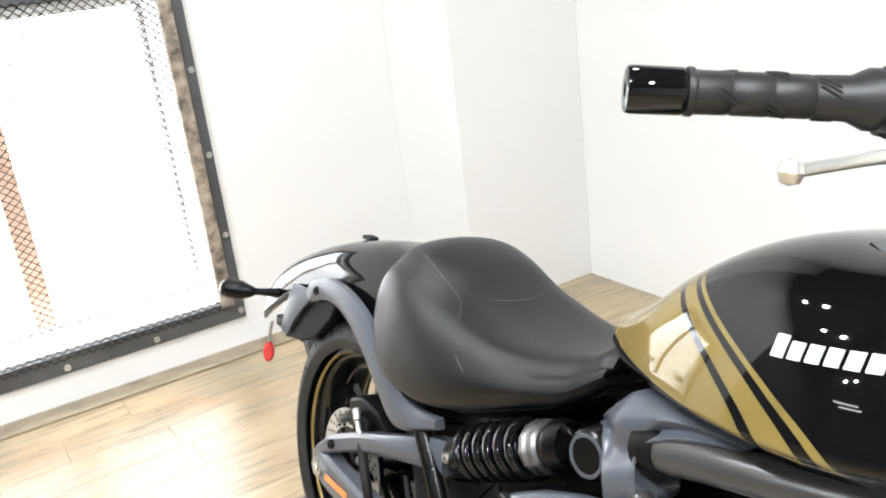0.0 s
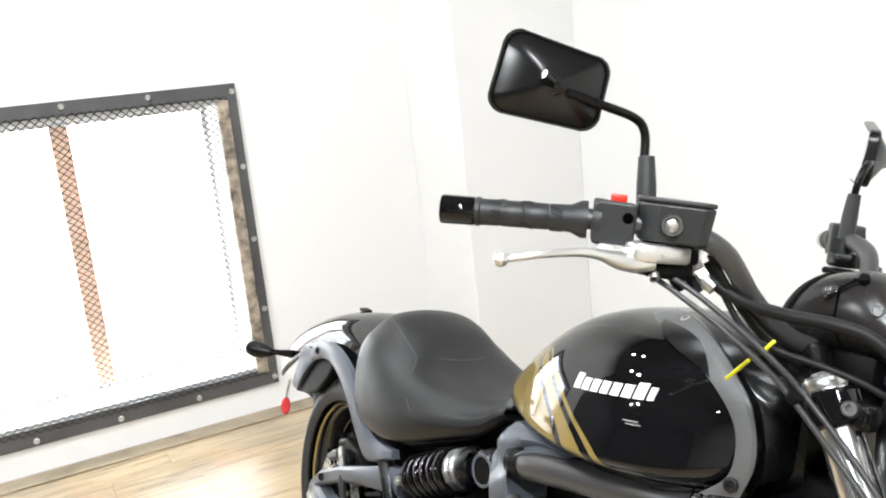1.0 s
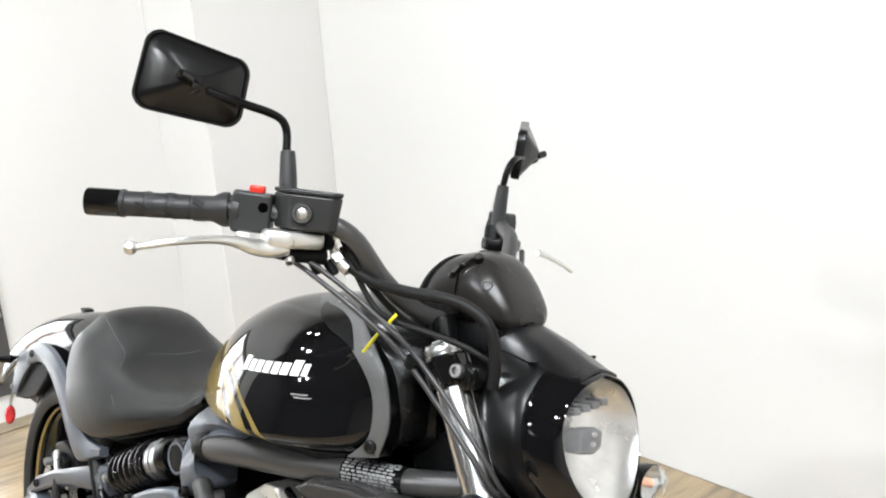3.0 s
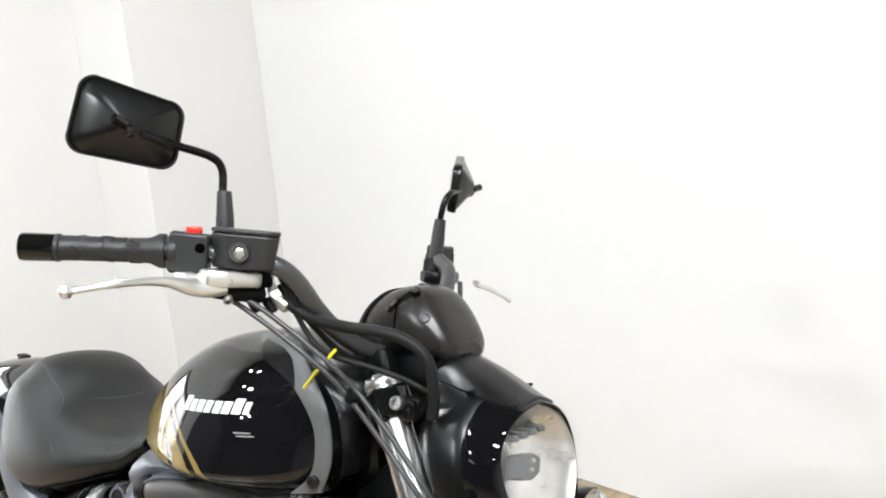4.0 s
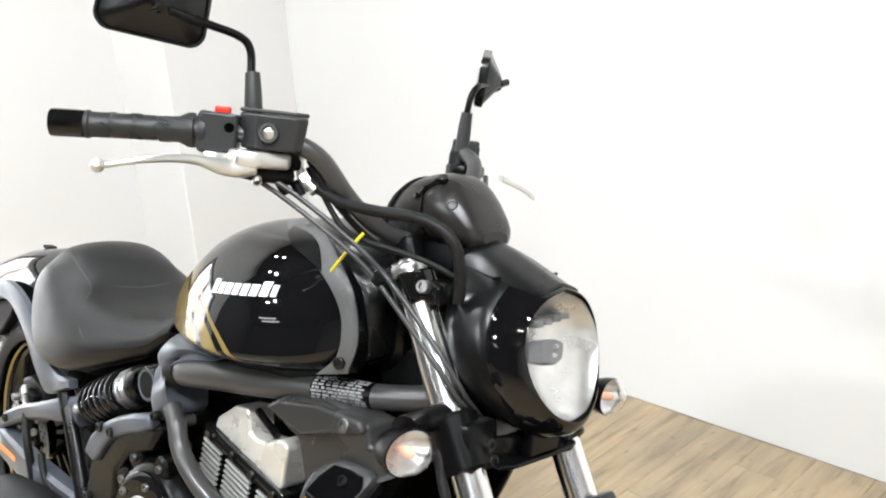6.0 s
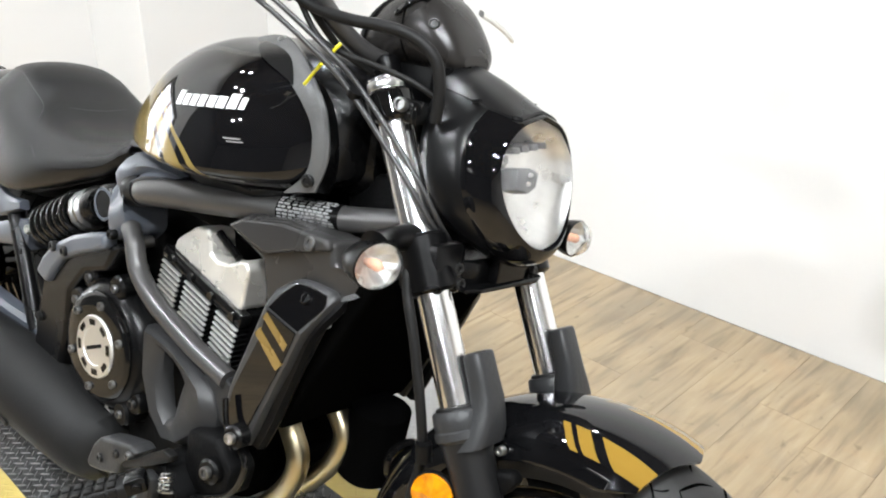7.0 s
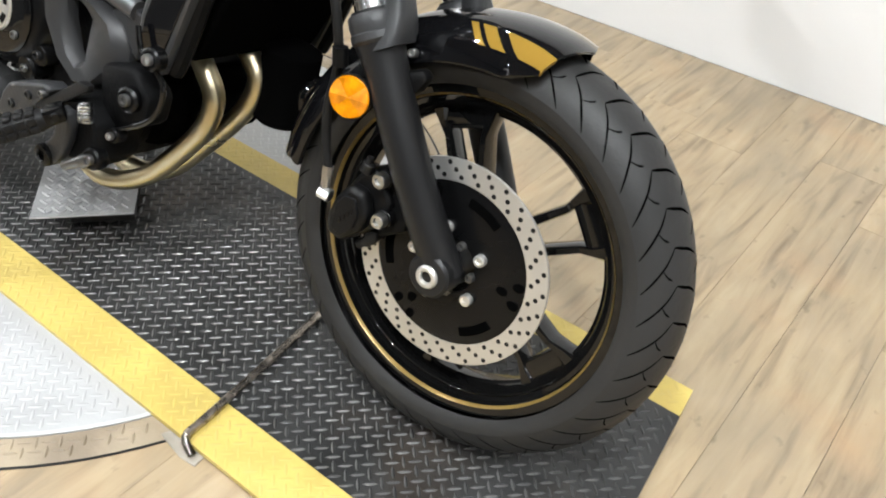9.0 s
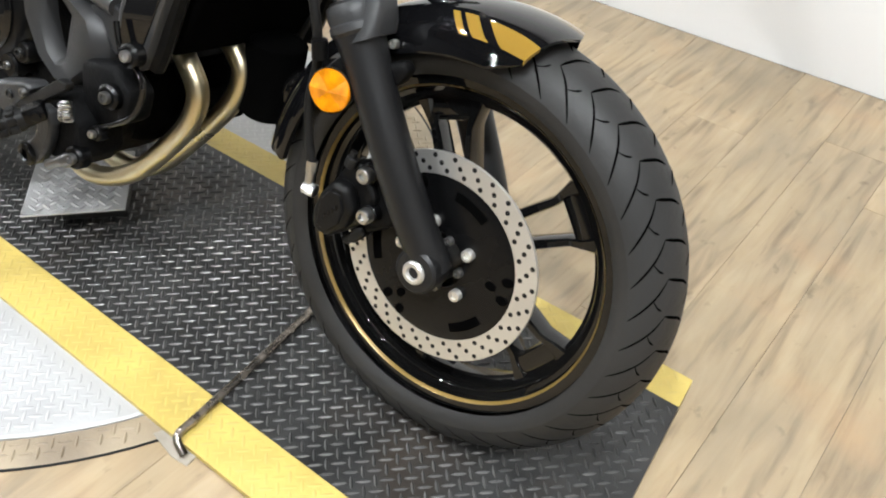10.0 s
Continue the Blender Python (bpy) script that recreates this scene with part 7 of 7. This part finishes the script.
for s in (-1, 1):
    bm = bmesh.new()
    slab(bm, [(-0.556, 0.402), (-0.520, 0.424), (-0.440, 0.440), (-0.345, 0.438), (-0.340, 0.412), (-0.292, 0.390), (-0.330, 0.366), (-0.458, 0.318), (-0.478, 0.374), (-0.545, 0.394)], 0.095, 0.150, SIDE, 0.012, 3)
    for v in bm.verts:   # the lower front corner draws in behind the side cover
        if v.co.x > -0.42 and v.co.z < 0.402:
            v.co.y = min(v.co.y, cover_y(v.co.x, v.co.z) - 0.012)
    if s < 0:
        bmesh.ops.scale(bm, vec=(1, -1, 1), verts=bm.verts)
    shroud = part("radiator_shroud", bm, SHROUD, bike, "matt black radiator shroud")
    bm = bmesh.new()
    slab(bm, [(-0.552, 0.401), (-0.520, 0.420), (-0.440, 0.437), (-0.352, 0.441), (-0.344, 0.428), (-0.405, 0.409), (-0.467, 0.386), (-0.500, 0.391)], 0.130, 0.1575, SIDE, 0.005, 3)
    if s < 0:
        bmesh.ops.scale(bm, vec=(1, -1, 1), verts=bm.verts)
    part("shroud_flange", bm, SHROUD, shroud)
    bolt("bolt", shroud, (-0.378, 0.1575 * s, 0.428), (0, s, 0.2), 0.0095, 0.004, DULL)
    # side cover: satin rim, gloss inlay with a tilted top facet, gold slashes
    def inlay(pts, lift, depth=0.006, bevel=0.0):
        b = bmesh.new()
        slab(b, pts, 0, depth, SIDE, bevel)
        bmesh.ops.bisect_plane(b, geom=b.verts[:] + b.edges[:] + b.faces[:], plane_co=(-0.4205, 0, 0.3317), plane_no=(0.1694, 0, 0.9855))
        for v in b.verts:
            v.co.y = s * (v.co.y - depth + cover_y(v.co.x, v.co.z) + lift)
        return b

    sc = part("radiator_cover", inlay([(-0.431, 0.330), (-0.426, 0.354), (-0.404, 0.373), (-0.374, 0.3755), (-0.344, 0.374), (-0.335, 0.3665), (-0.3455, 0.340), (-0.355, 0.317), (-0.373, 0.272), (-0.392, 0.228), (-0.424, 0.150), (-0.437, 0.122), (-0.470, 0.128), (-0.490, 0.150), (-0.482, 0.198), (-0.468, 0.234), (-0.449, 0.283)], 0.0, 0.045, 0.0055), RIMGREY, bike, "black radiator side cover with gold slashes")
    part("gloss_panel", inlay([(-0.4205, 0.3295), (-0.3615, 0.3195), (-0.368, 0.300), (-0.385, 0.258), (-0.402, 0.222), (-0.434, 0.150), (-0.446, 0.136), (-0.472, 0.146), (-0.478, 0.158), (-0.471, 0.196), (-0.455, 0.232), (-0.430, 0.285)], 0.002, 0.006, 0.0012), GLOSS, sc, "gloss black inlay panel")
    part("gloss_facet", inlay([(-0.4205, 0.3325), (-0.4125, 0.3525), (-0.3985, 0.3690), (-0.373, 0.3712), (-0.348, 0.3695), (-0.342, 0.3600), (-0.343, 0.3530), (-0.3595, 0.3225)], 0.002, 0.006, 0.0012), GLOSS, sc, "gloss black facet")
    bm = bmesh.new()
    edge = [(-0.356, 0.374), (-0.344, 0.362), (-0.361, 0.318), (-0.386, 0.252), (-0.420, 0.160), (-0.436, 0.126)]
    tube(bm, [(x, (cover_y(x, z) - 0.026) * s, z) for x, z in edge], 0.013, 8, 4)
    part("cover_edge", bm, MATT, sc)
    if s < 0:
        for pts in ([(-0.438, 0.291), (-0.4285, 0.302), (-0.378, 0.271), (-0.388, 0.258)], [(-0.426, 0.318), (-0.418, 0.326), (-0.3725, 0.300), (-0.3776, 0.289)]):
            part("gold_slash", inlay(pts, 0.0028, 0.004), GOLD, sc, "gold painted slash")
    bolt("bolt", sc, (-0.372, (cover_y(-0.372, 0.358) + 0.002) * s, 0.358), (0.10, s, 0.61), 0.008, 0.004, SATIN)
    bolt("bolt", sc, (-0.361, 0.126 * s, 0.324), (1, s, 0.3), 0.006, 0.004, STEEL)
    bolt("bolt", sc, (-0.462, 0.178 * s, 0.140), (0, s, 0), 0.006, 0.004, DULL)
    # grey lip where the lower tube meets the cover
    bm = bmesh.new()
    slab(bm, [(-0.571, 0.168), (-0.556, 0.179), (-0.509, 0.196), (-0.490, 0.190), (-0.500, 0.120), (-0.529, 0.138), (-0.559, 0.150)], 0.135, 0.165, SIDE, 0.005, 2)
    if s < 0:
        bmesh.ops.scale(bm, vec=(1, -1, 1), verts=bm.verts)
    part("guard_lip", bm, TRIM, bike)
bm = bmesh.new()
slab(bm, [(-0.285, 0.400), (-0.26, 0.46), (-0.34, 0.52), (-0.44, 0.50), (-0.42, 0.42)], -0.06, 0.06, SIDE, 0.012)
part("steering_head", bm, MATT, bike)
bm = bmesh.new()
slab(bm, [(-0.52, 0.085), (-0.50, 0.02), (-0.53, -0.04), (-0.60, -0.06), (-0.62, 0.05)], -0.10, 0.13, SIDE, 0.02)
part("lower_cowl", bm, CORE, engine)

bm = bmesh.new()
lathe(bm, [(0.0001, 0.0), (0.038, 0.0), (0.046, 0.007), (0.047, 0.060), (0.046, 0.120), (0.036, 0.126), (0.0001, 0.126)], align((-0.408, 0.040, 0.030), (0.10, 0, 1)), 32)
part("oil_filter", bm, CORE, engine, "black oil filter canister")
bm = bmesh.new()
lathe(bm, [(0.0001, -0.022), (0.022, -0.020), (0.036, -0.004), (0.037, 0.004), (0.033, 0.008), (0.029, 0.005), (0.012, 0.004), (0.0001, 0.006)], align((-0.325, 0.030, 0.098), (1, -0.3, -0.1)), 32)
part("horn", bm, GLOSS_PLAIN, bike, "round black horn")

for x, y, z in ((-0.555, -0.150, 0.075), (-0.735, -0.165, 0.050)):
    b = bmesh.new()
    lathe(b, [(0.020, -0.035), (0.019, -0.004), (0.016, 0.0), (0.0001, 0.0)], align((x, y, z), (0.15, -1, 0)), 20)
    boss = part("mount_boss", b, SATIN, bike)
    bolt("bolt", boss, (x, y, z), (0.15, -1, 0), 0.008, 0.006, BLACKBOLT)
bm = bmesh.new()
lathe(bm, [(0.0001, 0.004), (0.010, 0.004), (0.0115, 0.0), (0.0135, 0.0), (0.0140, -0.010)], align((-0.820, -0.158, -0.005), (0.3, -1, 0.1)), 20)
part("sight_glass", bm, LEVER, engine, "round silver-rimmed oil sight glass")

# ---- header pipes and silencer
for pts in ([(-0.530, -0.068, 0.165), (-0.492, -0.070, 0.138), (-0.464, -0.071, 0.110), (-0.440, -0.071, 0.072), (-0.455, -0.071, 0.020), (-0.507, -0.071, -0.045), (-0.575, -0.072, -0.112), (-0.640, -0.075, -0.150), (-0.695, -0.080, -0.160), (-0.740, -0.085, -0.135), (-0.78, -0.09, -0.09)],
            [(-0.510, 0.0, 0.170), (-0.472, 0.0, 0.150), (-0.444, 0.0, 0.126), (-0.424, 0.0, 0.094), (-0.448, 0.0, 0.036), (-0.522, -0.002, -0.050), (-0.598, -0.008, -0.126), (-0.660, -0.020, -0.152), (-0.720, -0.03, -0.140), (-0.77, -0.04, -0.09)]):
    bm = bmesh.new()
    tube(bm, pts, 0.0168, 20)
    part("header_pipe", bm, PIPE, bike, "heat-tinted steel header pipe")
bm = bmesh.new()
rings = []
for x, y, z, ry, rz in ((-0.79, -0.150, -0.070, 0.042, 0.042), (-0.805, -0.160, -0.064, 0.060, 0.060), (-0.84, -0.168, -0.060, 0.069, 0.068), (-0.95, -0.184, -0.046, 0.072, 0.072), (-1.10, -0.196, -0.040, 0.072, 0.074), (-1.25, -0.202, -0.038, 0.066, 0.070), (-1.36, -0.205, -0.038, 0.052, 0.056)):
    rings.append([Vector((x, y + ry * math.cos(a), z + rz * math.sin(a))) for a in np.linspace(0, 2 * math.pi, 36, endpoint=False)])
loft(bm, rings)
muffler = part("silencer", bm, EXHAUST, bike, "satin black low-slung silencer")
for k in range(3):
    bm = bmesh.new()
    box(bm, (-1.0 - 0.07 * k, -0.256 - 0.004 * k, -0.075), (0.05, 0.006, 0.008), 0.002)
    part("silencer_slot", bm, RUBBER, muffler)

# ---- footrest, brake pedal and brackets
bm = bmesh.new()
slab(bm, [(-0.728, -0.022), (-0.712, 0.012), (-0.694, 0.032), (-0.650, 0.047), (-0.607, 0.060), (-0.590, 0.055), (-0.612, 0.036), (-0.634, 0.017), (-0.641, -0.003), (-0.680, -0.020), (-0.720, -0.031)], -0.240, -0.205, SIDE, 0.005, 3)
peg_plate = part("footrest_plate", bm, TRIM, bike, "grey cast footrest bracket")
for x, z in ((-0.686, 0.002), (-0.642, 0.031)):
    bolt("bolt", peg_plate, (x, -0.240, z), (0, -1, 0), 0.0075, 0.004, BLACKBOLT)
bolt("bolt", peg_plate, (-0.606, -0.240, 0.046), (0, -1, 0), 0.006, 0.006, DULL)
bm = bmesh.new()   # arm carrying the rubber footrest, with the pivot boss at its foot
slab(bm, [(-0.566, 0.044), (-0.545, 0.040), (-0.540, 0.020), (-0.546, -0.004), (-0.556, -0.026), (-0.573, -0.049), (-0.590, -0.062), (-0.606, -0.066), (-0.617, -0.053), (-0.612, -0.034), (-0.594, -0.022), (-0.578, -0.004), (-0.574, 0.020)], -0.244, -0.226, SIDE, 0.005, 3)
hanger = part("footrest_hanger", bm, TRIM, bike, "curved grey footrest arm")
bm = bmesh.new()
lathe(bm, [(0.0075, 0.003), (0.010, 0.006), (0.016, 0.005), (0.018, 0.0), (0.018, -0.020)], align((-0.598, -0.246, -0.046), (0, -1, 0)), 24)
lathe(bm, [(0.0001, -0.001), (0.0075, -0.001), (0.0078, 0.004)], align((-0.598, -0.246, -0.046), (0, -1, 0)), 16)
part("arm_boss", bm, SATIN, hanger, "black boss with a dark bore")
bm = bmesh.new()
slab(bm, [(-0.590, 0.050), (-0.540, 0.060), (-0.505, 0.030), (-0.500, -0.020), (-0.530, -0.050), (-0.575, -0.045), (-0.600, 0.0)], -0.226, -0.150, SIDE, 0.008)
slab(bm, [(-0.540, 0.110), (-0.470, 0.125), (-0.430, 0.095), (-0.440, 0.050), (-0.500, 0.020), (-0.540, 0.040)], -0.196, -0.150, SIDE, 0.010)
part("footrest_mount", bm, SHADED_BLACK, bike, "black footrest mounting casting")
P0, P1 = Vector((-0.540, -0.258, 0.042)), Vector((-0.608, -0.356, -0.004))
PD = (P1 - P0).normalized()
Lp = (P1 - P0).length
MPG = align(P0, PD)
MPG = MPG @ Matrix.Rotation(math.atan2((MPG.inverted().to_3x3() @ Vector((0, 0, 1))).y, (MPG.inverted().to_3x3() @ Vector((0, 0, 1))).x), 4, "Z")   # x of the bar turned up
bm = bmesh.new()
rings = []
for z, w, h in ((0.0, 0.011, 0.010), (0.018, 0.013, 0.012), (0.026, 0.0165, 0.0145), (Lp * 0.6, 0.0180, 0.0155), (Lp - 0.005, 0.0190, 0.0162), (Lp, 0.0165, 0.0140)):
    rings.append([MPG @ Vector((h * math.copysign(abs(math.cos(a)) ** 0.6, math.cos(a)), w * math.copysign(abs(math.sin(a)) ** 0.6, math.sin(a)), z)) for a in np.linspace(0, 2 * math.pi, 24, endpoint=False)])
loft(bm, rings)
peg = part("footrest", bm, RUBBER, bike, "black rubber rider footrest with moulded pads")
for k in range(6):
    z = 0.028 + k * (Lp - 0.036) / 6
    for side in (-1, 1):
        bm = bmesh.new()
        box(bm, (0.0152 + 0.0003 * k, side * 0.0082, z + 0.007), (0.005, 0.0130, 0.0115), 0.0015, MPG)
        part("rubber_pad", bm, RUBBER, peg)
        for deep in (0.0068, -0.0062):
            bm = bmesh.new()
            box(bm, (deep, side * (0.0172 + 0.0003 * k), z + 0.007), (0.0100, 0.004, 0.0115), 0.0012, MPG)
            part("rubber_pad", bm, RUBBER, peg)
bm = bmesh.new()
lathe(bm, [(0.0001, 0.005), (0.012, 0.004), (0.0155, 0.0), (0.0155, -0.004)], MPG @ Matrix.Translation((0, 0, Lp)), 20)
part("end_cap", bm, TRIM, peg, "grey moulded end cap")
bm = bmesh.new()
box(bm, (0.004, 0.0, 0.006), (0.024, 0.030, 0.030), 0.005, MPG)
rod(bm, MPG @ Vector((0.004, -0.021, 0.004)), MPG @ Vector((0.004, 0.021, 0.004)), 0.0070, n=14, bevel=0.001)
part("footrest_hinge", bm, SATIN, peg, "black hinge block with pin")
bm = bmesh.new()
tube(bm, [P1 - PD * 0.010 - Vector((0, 0, 0.012)), P1 - PD * 0.008 - Vector((0.002, 0.004, 0.036))], 0.0055, 8)
part("feeler_bolt", bm, STEEL, bike)
# return spring: a short tight coil on the hinge side
bm = bmesh.new()
SPR = align((-0.516, -0.236, 0.062), (0.55, -0.35, -0.75))
tube(bm, [SPR @ Vector((0.0085 * math.cos(q * 0.785), 0.0085 * math.sin(q * 0.785), 0.00062 * q)) for q in range(41)], 0.0019, 6, 2)
part("return_spring", bm, STEEL, bike, "small bright coil spring")
# flat brake pedal blade and its rod
bm = bmesh.new()
slab(bm, [(-0.630, 0.012), (-0.636, 0.022), (-0.590, 0.050), (-0.532, 0.091), (-0.512, 0.090), (-0.514, 0.080), (-0.570, 0.045)], -0.236, -0.222, SIDE, 0.003)
pedal = part("brake_pedal", bm, RUBBER, bike, "flat black rear brake pedal blade")
bm = bmesh.new()
tube(bm, [(-0.526, -0.205, 0.010), (-0.485, -0.200, 0.030), (-0.440, -0.196, 0.056), (-0.418, -0.194, 0.080), (-0.406, -0.194, 0.118), (-0.428, -0.192, 0.138), (-0.458, -0.190, 0.150), (-0.470, -0.188, 0.185)], 0.0042, 10, 5)
part("brake_rod", bm, GLOSS_PLAIN, pedal, "bent polished black rod")
bm = bmesh.new()
rod(bm, (-0.562, -0.237, -0.050), (-0.520, -0.234, -0.026), 0.0080, n=14, bevel=0.002)
rod(bm, (-0.524, -0.236, -0.030), (-0.510, -0.232, -0.020), 0.0110, n=14, bevel=0.002)
part("pedal_clevis", bm, DULL, pedal, "dull silver clevis pin")
for p, r, mt in (((-0.461, -0.212, 0.085), 0.0090, DULL), ((-0.419, -0.211, 0.157), 0.0080, STEEL), ((-0.505, -0.236, -0.018), 0.0085, DULL), ((-0.490, -0.212, 0.020), 0.0060, STEEL)):
    bm = bmesh.new()
    lathe(bm, [(r * 2.1, -0.020), (r * 2.0, -0.004), (r * 1.6, -0.001), (0.0001, -0.001)], align(p, (0.2, -1, 0.1)), 20)
    boss = part("mount_boss", bm, SATIN, bike)
    bolt("bolt", boss, p, (0.2, -1, 0.1), r, 0.006, mt)
bm = bmesh.new()
lathe(bm, [(0.0001, 0.010), (0.020, 0.010), (0.028, 0.004), (0.028, -0.02)], align((-0.47, 0.15, 0.02), (1, -0.2, 0)), 28)
part("horn", bm, GLOSS_PLAIN, bike, "round black horn")
bm = bmesh.new()
tube(bm, [(-0.80, -0.150, 0.02), (-0.83, -0.16, -0.02), (-0.79, -0.178, -0.06), (-0.74, -0.185, -0.075)], 0.007, 8)
part("drain_hose", bm, RUBBER, bike)
# side stand on the far side
bm = bmesh.new()
tube(bm, [(-0.95, 0.13, -0.12), (-0.935, 0.20, -0.23), (-0.93, 0.236, -0.338)], [0.014, 0.012, 0.012], 12)
box(bm, (-0.93, 0.240, -0.344), (0.06, 0.03, 0.008), 0.002)
part("side_stand", bm, SATIN, bike, "black side stand, folded out")

# ---------------------------------------------------------------- floor planks
def plank_mesh(length):
    b = bmesh.new()
    box(b, (0, 0, -0.003), (PW - 0.0006, length - 0.0006, 0.006), 0.0006)
    finish(b)
    me = bpy.data.meshes.new("plank")
    b.to_mesh(me)
    b.free()
    me.materials.append(WOOD)
    return me


PW, PL = 0.152, 1.22
full = plank_mesh(PL)
rnd = random.Random(3)
rest = bmesh.new()
for i in range(49):
    x = X_WIN + PW / 2 + i * PW - 0.058
    y0 = -8.3 + rnd.uniform(-PL, 0)
    for j in range(10):
        ya, yb = max(y0 + j * PL, -8.34), min(y0 + (j + 1) * PL, Y_WALL - 0.002)
        if yb - ya < 0.002:
            continue
        if yb < -1.9 or x > 2.2:  # far from the walk: one joined sheet of planks
            box(rest, (x, (ya + yb) / 2, FLOOR_Z - 0.003), (PW - 0.0006, yb - ya - 0.0006, 0.006))
            continue
        me = full if yb - ya > PL - 0.001 else plank_mesh(yb - ya)
        ob = new("plank", me)
        ob.location = (x, (ya + yb) / 2, FLOOR_Z)
        ob.parent = floor
far_planks = part("planking", rest, WOOD, floor)
far_planks = tagged(far_planks, kind="stuff")
